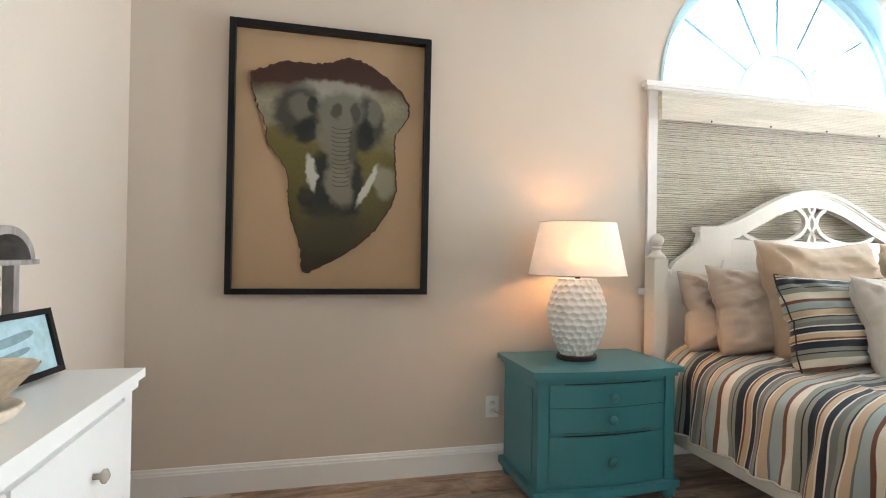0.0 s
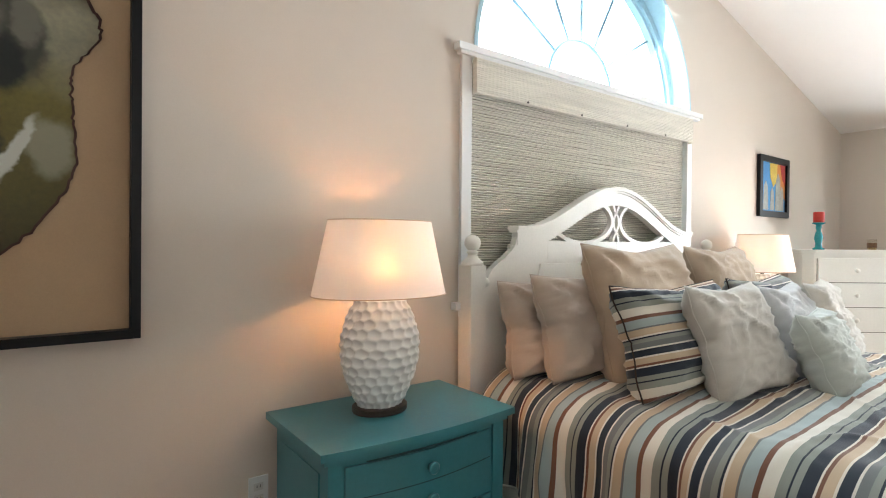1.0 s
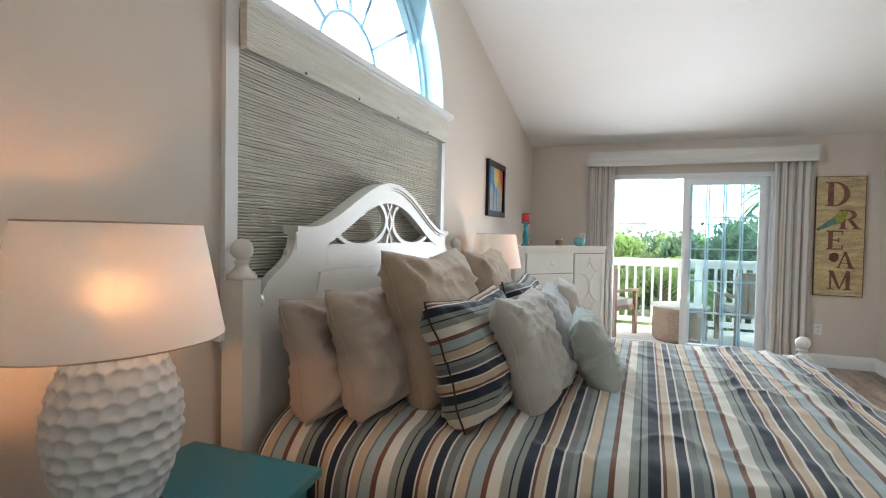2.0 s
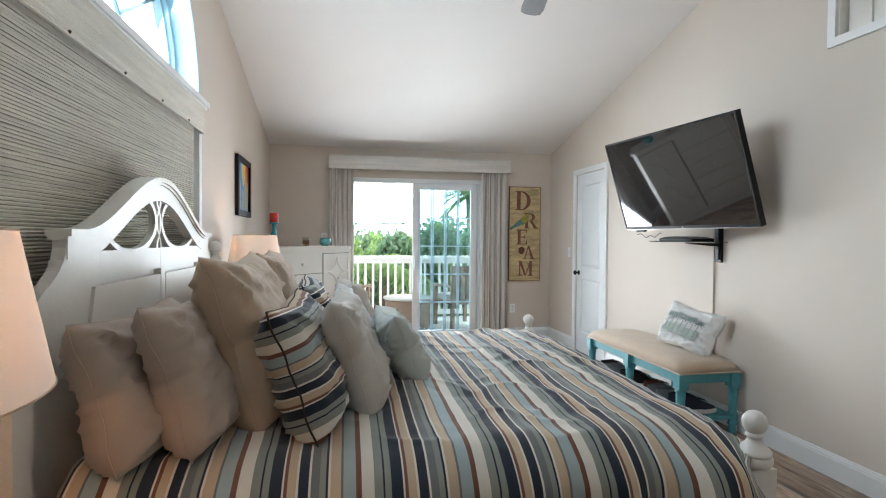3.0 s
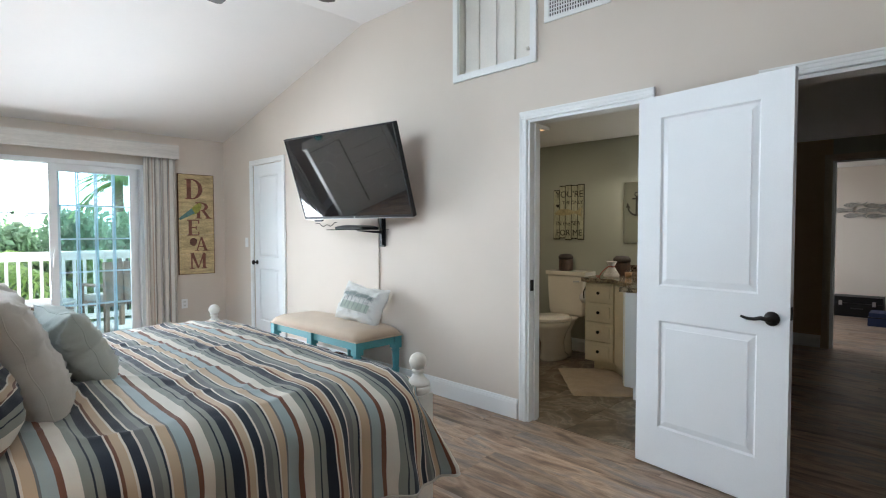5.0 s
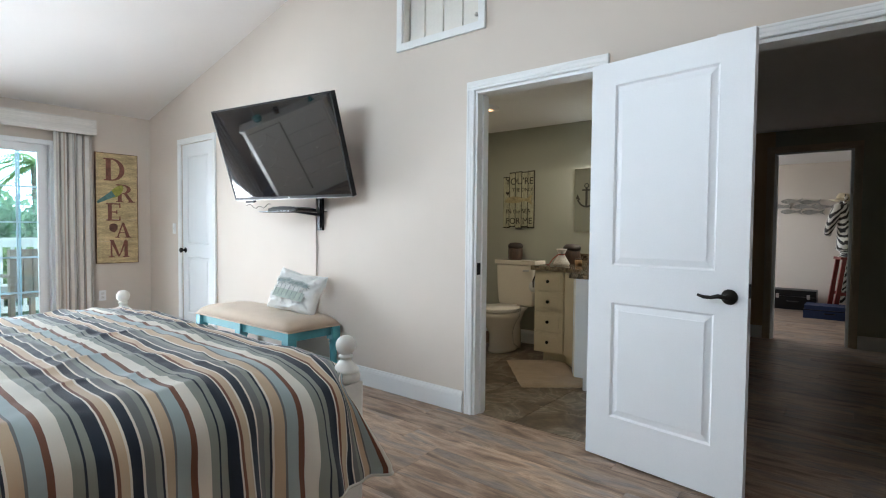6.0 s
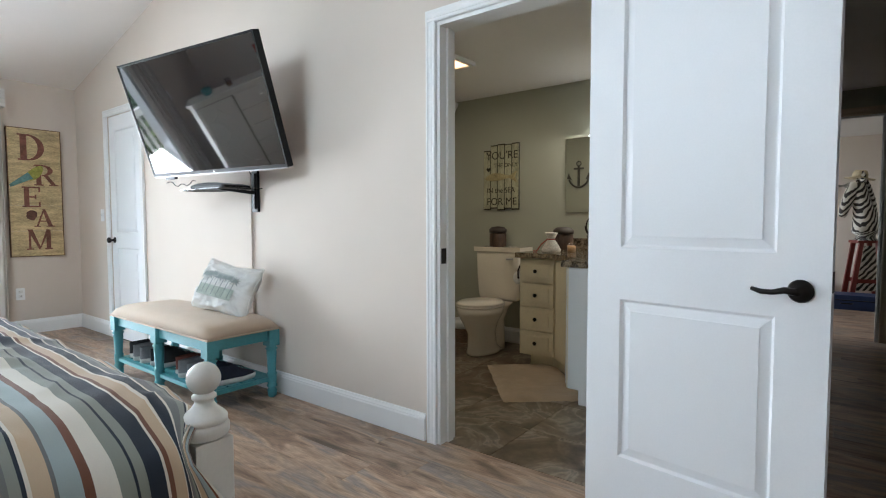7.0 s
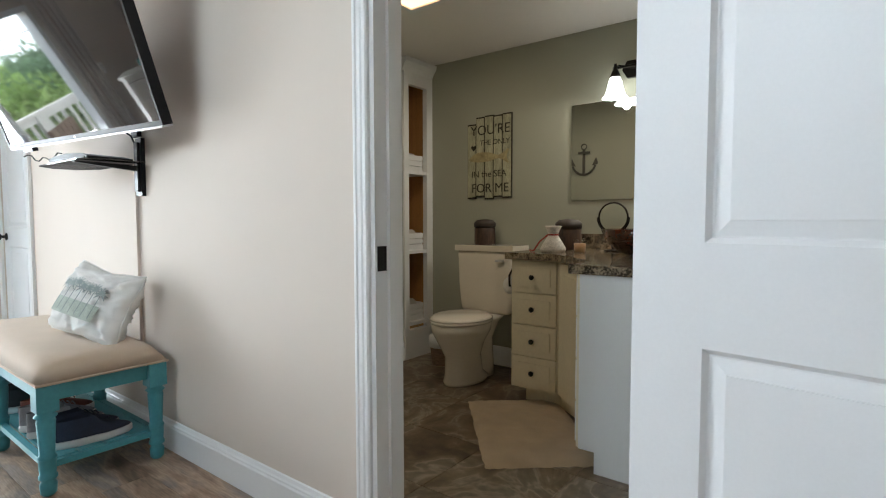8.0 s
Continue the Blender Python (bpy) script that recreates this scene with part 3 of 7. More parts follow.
def pillow(name, w, h, t, m, material, label, seed=0, flange=0.0, group="pillows on the bed", uvrot=False, pinch=0.13, cord=None):
    """A stuffed cushion: w across local x, h up local y, t thick along local z, with pulled corners, seam and creases."""
    n = 36
    bm = bmesh.new()
    uvl = bm.loops.layers.uv.new("UVMap")
    sides = []
    for sgn in (1, -1):
        rows = []
        for j in range(n + 1):
            row = []
            for i in range(n + 1):
                a, b = 2 * i / n - 1, 2 * j / n - 1
                k = 1 - pinch * (1 - abs(a * b) ** 0.6) * max(abs(a), abs(b)) ** 3 * (0.9 if max(abs(a), abs(b)) > 0.3 else 0)
                x, y = a * w / 2 * k, b * h / 2 * k
                body = max(0.0, (1 - abs(a) ** 4.2) * (1 - abs(b) ** (4.2 if b > 0 else 6.0))) ** 0.5
                q = Vector((a * 1.7 + seed * 3.1, b * 1.7 - seed * 1.7, sgn * 0.8))
                cre = noise.noise(q * 0.8) * 0.20 + noise.noise(q * 1.7) * 0.08
                z = sgn * t / 2 * body * (1 + cre) * (1 - 0.22 * b)
                fold = 0.0
                for ca in (-1, 1):
                    for cb in (-1, 1):
                        da, db = 1 - a * ca, 1 - b * cb
                        fold += math.exp(-(da * da + db * db) / 0.5) * math.sin(9 * math.atan2(db, da + 1e-6) + 2.3 * seed + ca - 2 * cb + 2 * sgn)
                sag = (1 - abs(noise.noise(Vector((q.x * 0.9 + 0.5 * q.y, q.y * 2.3 - 0.4 * q.x, q.z + 2 * seed))))) ** 9
                pleat = (1 - abs(noise.noise(Vector((q.x * 2.2 - 1.3 * q.y, q.y * 1.1 + q.x, q.z - seed))))) ** 14
                z += sgn * min(1, body * 1.5) * (0.013 * fold + 0.016 * sag + 0.011 * pleat)
                y -= 0.03 * h * (1 - a * a) * (1 if b > 0 else 0) * b
                if i in (0, n) or j in (0, n):
                    z = 0.004 * math.sin(9 * (a + b) + seed)
                row.append((x, y, z))
            rows.append(row)
        sides.append(rows)
    front = [[bm.verts.new(p) for p in row] for row in sides[0]]
    back = [[front[j][i] if i in (0, n) or j in (0, n) else bm.verts.new(sides[1][j][i]) for i in range(n + 1)] for j in range(n + 1)]
    for g, flip in ((front, 0), (back, 1)):
        for j in range(n):
            for i in range(n):
                ids = [(j, i), (j, i + 1), (j + 1, i + 1), (j + 1, i)]
                if flip:
                    ids = ids[::-1]
                f = bm.faces.new([g[a][b] for a, b in ids])
                for lp, (a, b) in zip(f.loops, ids):
                    uu, vv = w * b / n, h * a / n
                    lp[uvl].uv = (vv, uu) if uvrot else (uu, vv + 0.1 * seed)
    ob = part(name, bm, material, smooth=True)
    ob.matrix_world = m
    tagged(ob, label, "pillow", group)
    rim = [sides[0][0][i] for i in range(n + 1)] + [sides[0][j][n] for j in range(1, n + 1)] + [sides[0][n][i] for i in range(n - 1, -1, -1)] + [sides[0][j][0] for j in range(n - 1, -1, -1)]
    if flange:
        part("piping", tube(rim, flange, 6), cord or material, ob, smooth=True)
    return ob

# pillows, row by row from the headboard
PZ = 0.70
BRONZE_CORD = mat("dark_brown_cord", (0.045, 0.03, 0.025), 0.8)
pillow("pillow", 0.72, 0.44, 0.20, pose(2.32, 3.36, PZ + 0.185, 74, 0, -3), PINKB, "rumpled beige cotton pillow leaning on the headboard", 1, 0.0022)
pillow("pillow", 0.70, 0.47, 0.19, pose(2.36, 3.20, PZ + 0.21, 72, 0, -2), PINKB, "creased beige cotton pillow standing before another pillow", 2, 0.0022)
pillow("pillow", 0.70, 0.44, 0.20, pose(3.62, 3.36, PZ + 0.19, 74, 0, 2), PINKB, "rumpled beige cotton pillow leaning on the headboard", 3, 0.0022)
pillow("pillow", 0.70, 0.47, 0.19, pose(3.60, 3.20, PZ + 0.21, 72, 0, 2), PINKB, "creased beige cotton pillow standing before another pillow", 4, 0.0022)
pillow("euro_pillow", 0.70, 0.62, 0.23, pose(2.56, 3.06, PZ + 0.275, 73, 0, -3), LINEN, "large square tan linen pillow with plain seams", 5, 0.0022)
pillow("euro_pillow", 0.66, 0.60, 0.22, pose(3.32, 3.05, PZ + 0.275, 73, 0, 3), LINEN, "large square tan linen pillow with plain seams", 6, 0.0022)
pillow("striped_sham", 0.78, 0.46, 0.20, pose(2.50, 2.86, PZ + 0.185, 70, 0, -2), STRIPE2, "striped sham with dark piping matching the comforter", 7, 0.0035, cord=BRONZE_CORD)
pillow("striped_sham", 0.74, 0.46, 0.19, pose(3.38, 2.86, PZ + 0.185, 70, 0, 3), STRIPE2, "striped sham with dark piping matching the comforter", 8, 0.0035, cord=BRONZE_CORD)
pillow("throw_pillow", 0.50, 0.46, 0.15, pose(2.58, 2.67, PZ + 0.19, 70, 0, -4), TAUPE, "square grey-taupe throw pillow with a pale printed motif", 9, 0.0022)
pillow("throw_pillow", 0.48, 0.44, 0.15, pose(3.12, 2.66, PZ + 0.18, 70, 0, 4), GREYP, "square grey throw pillow with a faded palm print", 10, 0.0022)
pillow("throw_pillow", 0.48, 0.44, 0.15, pose(3.52, 2.64, PZ + 0.18, 70, 0, 10), TAUPE, "square grey-taupe throw pillow with a pale printed motif", 11, 0.0022)
pillow("accent_pillow", 0.42, 0.34, 0.14, pose(2.90, 2.46, PZ + 0.14, 66, 0, 8), SAGEP, "small pale sage pillow with an embroidered blossom", 12, 0.0022)

# ---- nightstands and lamps ----
def bow_box(x0, x1, y_front, bow, y_back, z0, z1, n=12):
    """A box whose front bows towards -y."""
    pts = [(x0 + (x1 - x0) * i / n, y_front - bow * math.sin(math.pi * i / n)) for i in range(n + 1)] + [(x1, y_back), (x0, y_back)]
    return prism(pts, z0, z1, lambda u, v, d: Vector((u, v, d)))


# Darker teal that paints in the shade of the drawer gaps
TEAL_GAP_SHADE = mat("teal_gap_shade", (0.012, 0.05, 0.06), 0.6)


def nightstand(m, label):
    """Front towards -y, base centre of the back at the origin."""
    th = thing("nightstand", m, label, "nightstand", "nightstands beside the bed")
    part("top", bow_box(-0.395, 0.395, -0.45, 0.03, 0, 0.588, 0.612), TEAL, th, bevel=0.007)
    part("top_moulding", bow_box(-0.375, 0.375, -0.432, 0.028, -0.004, 0.568, 0.588), TEAL, th, bevel=0.005)
    part("body", bow_box(-0.355, 0.355, -0.41, 0.026, -0.006, 0.07, 0.568), TEAL, th, bevel=0.003)
    part("base", bow_box(-0.385, 0.385, -0.44, 0.03, -0.004, 0.05, 0.085), TEAL, th, bevel=0.008)
    for s in (-1, 1):
        part("stile", box(s * 0.335 - 0.025, s * 0.335 + 0.025, -0.425, -0.395, 0.085, 0.568), TEAL, th, bevel=0.004)
        part("side_panel", box(min(s * 0.354, s * 0.36), max(s * 0.354, s * 0.36), -0.36, -0.05, 0.13, 0.52), TEAL, th, bevel=0.002)
        for yy in (-0.41, -0.05):
            foot = part("foot", lathe([(0.02, 0), (0.032, 0.012), (0.036, 0.03), (0.03, 0.05)], 14), TEAL, th, smooth=True)
            foot.location = (s * 0.34, yy, 0)
    for z0, z1, knobs in ((0.335, 0.545, (0.49, 0.39)), (0.10, 0.315, (0.205,))):
        part("drawer_recess", bow_box(-0.305, 0.305, -0.4125, 0.0295, -0.36, z0 - 0.005, z1 + 0.005), TEAL_GAP_SHADE, th)
        d = part("drawer", bow_box(-0.30, 0.30, -0.421, 0.03, -0.35, z0, z1), TEAL, th, bevel=0.004)
        if len(knobs) == 2:
            # Thin dark strip painted for the shade between the two upper drawers
            part("drawer_groove", bow_box(-0.298, 0.298, -0.4215, 0.03, -0.36, 0.4425, 0.4455), TEAL_GAP_SHADE, d)
        for kz in knobs:
            part("knob", lathe([(0.009, 0), (0.009, 0.012), (0.019, 0.018), (0.021, 0.026), (0.016, 0.031), (0.010, 0.029), (0.006, 0.033), (0.002, 0.033)], 16, pose(0, -0.446, kz, 90)), TEAL, d, smooth=True)
    return th


STAND = Matrix.Diagonal((1, 1.09, 1.05, 1))
nightstand(pose(1.375, 3.612, 0) @ STAND, "teal painted wooden nightstand with turned knobs")
nightstand(pose(4.67, 3.612, 0) @ STAND, "teal painted nightstand on the far side of the bed")

SHADE = bpy.data.materials.new("lampshade_linen")
SHADE.use_nodes = True
_n, _l = SHADE.node_tree.nodes, SHADE.node_tree.links
_d, _t, _m = _n.new("ShaderNodeBsdfDiffuse"), _n.new("ShaderNodeBsdfTranslucent"), _n.new("ShaderNodeMixShader")
_w = _n.new("ShaderNodeTexNoise")
_w.inputs["Scale"].default_value = 220
_r = _n.new("ShaderNodeValToRGB")
_r.color_ramp.elements[0].color, _r.color_ramp.elements[1].color = (0.84, 0.79, 0.76, 1), (0.90, 0.86, 0.83, 1)
_l.new(_w.outputs["Fac"], _r.inputs[0])
for s in (_d, _t):
    _l.new(_r.outputs[0], s.inputs["Color"])
_m.inputs[0].default_value = 0.20
_l.new(_d.outputs[0], _m.inputs[1])
_l.new(_t.outputs[0], _m.inputs[2])
_f, _k = _n.new("ShaderNodeBsdfRefraction"), _n.new("ShaderNodeMixShader")
_f.inputs["IOR"].default_value, _f.inputs["Roughness"].default_value, _f.inputs["Color"].default_value = 1.25, 1.0, (0.95, 0.80, 0.66, 1)
_k.inputs[0].default_value = 0.035
_l.new(_m.outputs[0], _k.inputs[1])
_l.new(_f.outputs[0], _k.inputs[2])
_l.new(_k.outputs[0], _n["Material Output"].inputs[0])


def table_lamp(m, label):
    th = thing("table_lamp", m, label, "lamp", "bedside lamps")
    part("base", lathe([(0.104, 0), (0.106, 0.004), (0.106, 0.022), (0.10, 0.025)], 40, sx=1.0, sy=0.85), DARKW, th)
    bm = bmesh.new()
    rows, cols, high, round_ = 108, 190, 12, 19
    rr = random.Random(8)
    seeds = {(p, q): (0.16 * rr.uniform(-1, 1), 0.14 * rr.uniform(-1, 1)) for p in range(-2, high + 3) for q in range(round_)}
    rings = []
    for j in range(rows + 1):
        f = j / rows
        r = 0.080 + 0.072 * math.sin(math.pi * min(1, f * 0.95) ** 1.08) ** 0.85
        ring = []
        for i in range(cols):
            a = 2 * math.pi * i / cols
            near = 9.0
            for p in range(int(f * high) - 1, int(f * high) + 2):
                base = i / cols * round_ - 0.5 * (p % 2)
                for q in (math.floor(base) - 1, math.floor(base), math.floor(base) + 1):
                    du, dv = seeds[p, q % round_]
                    near = min(near, (base - q - 0.5 - du) ** 2 + 1.15 * (f * high - p - 0.5 - dv) ** 2)
            q = r + 0.004 - 0.0125 * max(0.0, 1 - near / 0.36)
            ring.append(bm.verts.new((q * math.cos(a), 0.85 * q * math.sin(a), 0.02 + 0.405 * f)))
        rings.append(ring)
    for a, b in zip(rings, rings[1:]):
        for i in range(cols):
            bm.faces.new((a[i], a[(i + 1) % cols], b[(i + 1) % cols], b[i]))
    bm.faces.new(rings[-1])
    part("body", bm, WHITEC, th, "white carved ceramic body with rows of scooped dimples", smooth=True)
    part("neck", lathe([(0.014, 0.42), (0.014, 0.47), (0.008, 0.48), (0.008, 0.52)], 12), BRONZE, th)
    part("light_bulb", lathe([(0.012, 0.52), (0.016, 0.535), (0.03, 0.565), (0.03, 0.58), (0.018, 0.602), (0.003, 0.608)], 16), glow("bulb_glow", (1.0, 0.80, 0.55), 9), th, smooth=True)
    bm = bmesh.new()
    n = 48
    lo = [bm.verts.new((0.262 * math.cos(2 * math.pi * i / n), 0.205 * math.sin(2 * math.pi * i / n), 0.444)) for i in range(n)]
    hi = [bm.verts.new((0.202 * math.cos(2 * math.pi * i / n), 0.158 * math.sin(2 * math.pi * i / n), 0.723)) for i in range(n)]
    for i in range(n):
        bm.faces.new((lo[i], lo[(i + 1) % n], hi[(i + 1) % n], hi[i]))
    part("shade", bm, SHADE, th, "tapered pale linen shade, lit", smooth=True)
    for a, b, zz in ((0.262, 0.205, 0.444), (0.202, 0.158, 0.723)):
        part("shade_trim", tube([(a * math.cos(2 * math.pi * i / n), b * math.sin(2 * math.pi * i / n), zz) for i in range(n + 1)], 0.0022, 5), LINEN, th)
    part("spider", tube([(-0.2, 0, 0.72), (0.2, 0, 0.72)], 0.002, 5), BRONZE, th)
    return th


LOW = Matrix.Diagonal((1, 1, 0.975, 1))
LA, LB = (1.335, 3.395), (4.62, 3.395)
table_lamp(pose(LA[0], LA[1], 0.6426) @ LOW, "white dimpled ceramic table lamp, lit, on the teal nightstand")
table_lamp(pose(LB[0], LB[1], 0.6426) @ LOW, "lit table lamp beyond the bed, white ceramic with a pale shade")
for p in (LA, LB):
    bulb("lamp_bulb", (p[0], p[1], 1.192), 14, (1.0, 0.42, 0.15), 0.035)

# ---- pictures ----
def smooth_loop(ctrl, n, rough, seed):
    """A closed ragged outline through control points."""
    rr, out = random.Random(seed), []
    k = len(ctrl)
    for i in range(k):
        p0, p1, p2, p3 = (Vector(ctrl[(i + d) % k]) for d in (-1, 0, 1, 2))
        for j in range(n):
            t = j / n
            q = 0.5 * ((2 * p1) + (p2 - p0) * t + (2 * p0 - 5 * p1 + 4 * p2 - p3) * t * t + (3 * p1 - p0 - 3 * p2 + p3) * t ** 3)
            out.append((q.x + rr.uniform(-rough, rough), q.y + rr.uniform(-rough, rough)))
    return out


def picture_frame(th, w, h, bar, depth, material):
    """Four mitred bars round an opening; local x across, z up, the wall at y = 0, the front towards -y."""
    c = [(-w / 2, -h / 2), (w / 2, -h / 2), (w / 2, h / 2), (-w / 2, h / 2)]
    d = [(-w / 2 + bar, -h / 2 + bar), (w / 2 - bar, -h / 2 + bar), (w / 2 - bar, h / 2 - bar), (-w / 2 + bar, h / 2 - bar)]
    for i in range(4):
        j = (i + 1) % 4
        part("frame_bar", prism([c[i], c[j], d[j], d[i]], -depth, 0, lambda u, v, q: Vector((u, q, v))), material, th, bevel=0.003)


art = thing("framed_painting", pose(0.084, YH - 0.001, 1.628, 0, 0.2, 0), "large black shadow-box frame holding a painted leather hide", "picture", kind="")
picture_frame(art, 0.988, 1.33, 0.028, 0.055, BLACK)
part("mat_board", box(-0.468, 0.468, -0.008, -0.002, -0.64, 0.64), MAT_TAN, art)
hide = [(-0.372, 0.39), (-0.328, 0.422), (-0.212, 0.467), (-0.10, 0.472), (-0.008, 0.48), (0.101, 0.515), (0.223, 0.467), (0.351, 0.358), (0.389, 0.256), (0.325, 0.141), (0.318, 0.06), (0.325, -0.013), (0.33, -0.154), (0.274, -0.27), (0.17, -0.40),
        (-0.02, -0.525), (-0.116, -0.557), (-0.13, -0.448), (-0.18, -0.28), (-0.193, -0.166), (-0.206, -0.05), (-0.29, 0.064), (-0.302, 0.154), (-0.353, 0.28)]
LEATHER = mat("painted_hide", (0.20, 0.18, 0.085), 0.75, vary=0.4, scale=7, fine=60, bump=0.25)
_n, _l = LEATHER.node_tree.nodes, LEATHER.node_tree.links
_co, _sp, _nz = _n.new("ShaderNodeTexCoord"), _n.new("ShaderNodeSeparateXYZ"), _n.new("ShaderNodeTexNoise")
_nz.inputs["Scale"].default_value, _nz.inputs["Detail"].default_value = 5.0, 4
_l.new(_co.outputs["Object"], _sp.inputs[0])
_l.new(_co.outputs["Object"], _nz.inputs["Vector"])
_ad = _n.new("ShaderNodeMath")
_ad.operation = "MULTIPLY_ADD"
_ad.inputs[1].default_value = 0.16
_l.new(_nz.outputs["Fac"], _ad.inputs[0])
_l.new(_sp.outputs["Z"], _ad.inputs[2])
_rp = _n.new("ShaderNodeValToRGB")
_mr = _n.new("ShaderNodeMapRange")
_mr.inputs["From Min"].default_value, _mr.inputs["From Max"].default_value = -0.5, 0.6
_l.new(_ad.outputs[0], _mr.inputs["Value"])
_l.new(_mr.outputs[0], _rp.inputs[0])
for i, (p, c) in enumerate(((0.0, (0.035, 0.022, 0.015)), (0.16, (0.07, 0.065, 0.035)), (0.36, (0.14, 0.12, 0.04)), (0.58, (0.19, 0.16, 0.05)), (0.68, (0.32, 0.31, 0.25)), (0.78, (0.38, 0.37, 0.31)), (0.86, (0.07, 0.025, 0.018)), (1.0, (0.05, 0.016, 0.012)))):
    e = _rp.color_ramp.elements[i] if i < 2 else _rp.color_ramp.elements.new(p)
    e.position, e.color = p, (*c, 1)
_mx = _n.new("ShaderNodeMix")
_mx.data_type, _mx.blend_type = "RGBA", "OVERLAY"
_mx.inputs["Factor"].default_value = 0.6
_b = _n["Principled BSDF"]
_old = _b.inputs["Base Color"].links[0].from_socket
_l.new(_rp.outputs[0], _mx.inputs["A"])
_l.new(_old, _mx.inputs["B"])
_l.new(_mx.outputs["Result"], _b.inputs["Base Color"])
# soft plain shapes of paint, one over the other: centre, radii, lean, colour, strength
_nv, _no, _va = _n.new("ShaderNodeTexNoise"), _n.new("ShaderNodeVectorMath"), _n.new("ShaderNodeVectorMath")
_nv.inputs["Scale"].default_value, _nv.inputs["Detail"].default_value = 26, 4
_no.operation, _no.inputs[1].default_value = "SUBTRACT", (0.5, 0.5, 0.5)
_va.operation, _va.inputs[1].default_value = "MULTIPLY_ADD", (0.045, 0.0, 0.045)
_l.new(_co.outputs["Object"], _nv.inputs["Vector"])
_l.new(_nv.outputs["Color"], _no.inputs[0])
_l.new(_no.outputs[0], _va.inputs[0])
_l.new(_co.outputs["Object"], _va.inputs[2])
GREY, LIGHT, DARK, WHITE = (0.035, 0.034, 0.027), (0.145, 0.135, 0.105), (0.008, 0.011, 0.010), (0.50, 0.50, 0.45)
paint = _mx.outputs["Result"]
for (u, v), (ru, rv), lean, colour, strength in (
        ((0.02, 0.33), (0.26, 0.08), 0, (0.36, 0.35, 0.30), 0.7), ((-0.24, 0.09), (0.10, 0.08), 0, (0.13, 0.10, 0.025), 0.8), ((0.27, -0.10), (0.07, 0.10), 0, (0.30, 0.29, 0.22), 0.6),
        ((-0.15, 0.23), (0.14, 0.165), -15, GREY, 0.95), ((-0.14, 0.255), (0.075, 0.08), -15, LIGHT, 0.75), ((-0.10, 0.14), (0.09, 0.07), 30, DARK, 0.9), ((-0.085, 0.27), (0.03, 0.05), 0, DARK, 0.85),
        ((0.19, 0.21), (0.085, 0.16), 10, GREY, 0.95), ((0.21, 0.25), (0.04, 0.08), 10, LIGHT, 0.8), ((0.165, 0.13), (0.06, 0.10), 0, DARK, 0.95),
        ((-0.03, -0.09), (0.09, 0.16), 0, DARK, 0.95), ((0.11, -0.12), (0.065, 0.19), 0, DARK, 0.9), ((0.0, -0.23), (0.17, 0.075), 0, DARK, 0.85), ((0.02, -0.36), (0.17, 0.13), 0, (0.045, 0.04, 0.02), 0.7),
        ((0.05, 0.25), (0.135, 0.115), 0, LIGHT, 0.95), ((-0.015, 0.12), (0.06, 0.12), 10, (0.15, 0.14, 0.11), 0.8), ((0.055, 0.06), (0.085, 0.23), 0, LIGHT, 0.95), ((0.045, -0.13), (0.08, 0.13), 20, (0.19, 0.175, 0.135), 0.9),
        ((0.03, 0.245), (0.035, 0.05), 0, GREY, 0.75), ((0.12, 0.245), (0.03, 0.055), 0, GREY, 0.75), ((0.115, 0.10), (0.03, 0.14), -5, GREY, 0.7),
        ((-0.085, -0.07), (0.032, 0.11), 8, WHITE, 0.9), ((0.185, -0.12), (0.024, 0.14), -27, WHITE, 0.85), ((-0.11, -0.19), (0.05, 0.06), 0, DARK, 0.8)):
    at, ball, fade, coat = _n.new("ShaderNodeMapping"), _n.new("ShaderNodeTexGradient"), _n.new("ShaderNodeMapRange"), _n.new("ShaderNodeMix")
    at.vector_type, ball.gradient_type, fade.interpolation_type, coat.data_type = "TEXTURE", "SPHERICAL", "SMOOTHSTEP", "RGBA"
    at.inputs["Location"].default_value, at.inputs["Rotation"].default_value, at.inputs["Scale"].default_value = (u, 0, v), (0, radians(-lean), 0), (ru, 10, rv)
    fade.inputs["From Max"].default_value, fade.inputs["To Max"].default_value = 0.42, strength
    coat.inputs["B"].default_value = (*colour, 1)
    _l.new(_va.outputs[0], at.inputs["Vector"])
    _l.new(at.outputs[0], ball.inputs["Vector"])
    _l.new(ball.outputs["Fac"], fade.inputs["Value"])
    _l.new(fade.outputs[0], coat.inputs["Factor"])
    _l.new(paint, coat.inputs["A"])
    paint = coat.outputs["Result"]
_l.new(paint, _b.inputs["Base Color"])
flat = lambda u, v, q: Vector((u, q, v))
loop = smooth_loop(hide, 9, 0.005, 5)
HIDE_AT = pose(-0.014, 0, 0.012) @ Matrix.Diagonal((1.04, 1, 1.02, 1))
part("hide", prism(loop, -0.016, -0.011, flat), LEATHER, art, "ragged-edged hide painted in olive, white and dark red").matrix_basis = HIDE_AT
bm = bmesh.new()
add_band(bm, loop, [(u * 0.98, v * 0.985) for u, v in loop], -0.0175, -0.0105, flat, closed=True)
part("hide_edge", bm, mat("burnt_hide_edge", (0.05, 0.02, 0.014), 0.8, vary=0.3), art).matrix_basis = HIDE_AT
ED = mat("painted_dark", (0.03, 0.03, 0.025), 0.8, vary=0.6, scale=12, fine=60, bump=0.1)
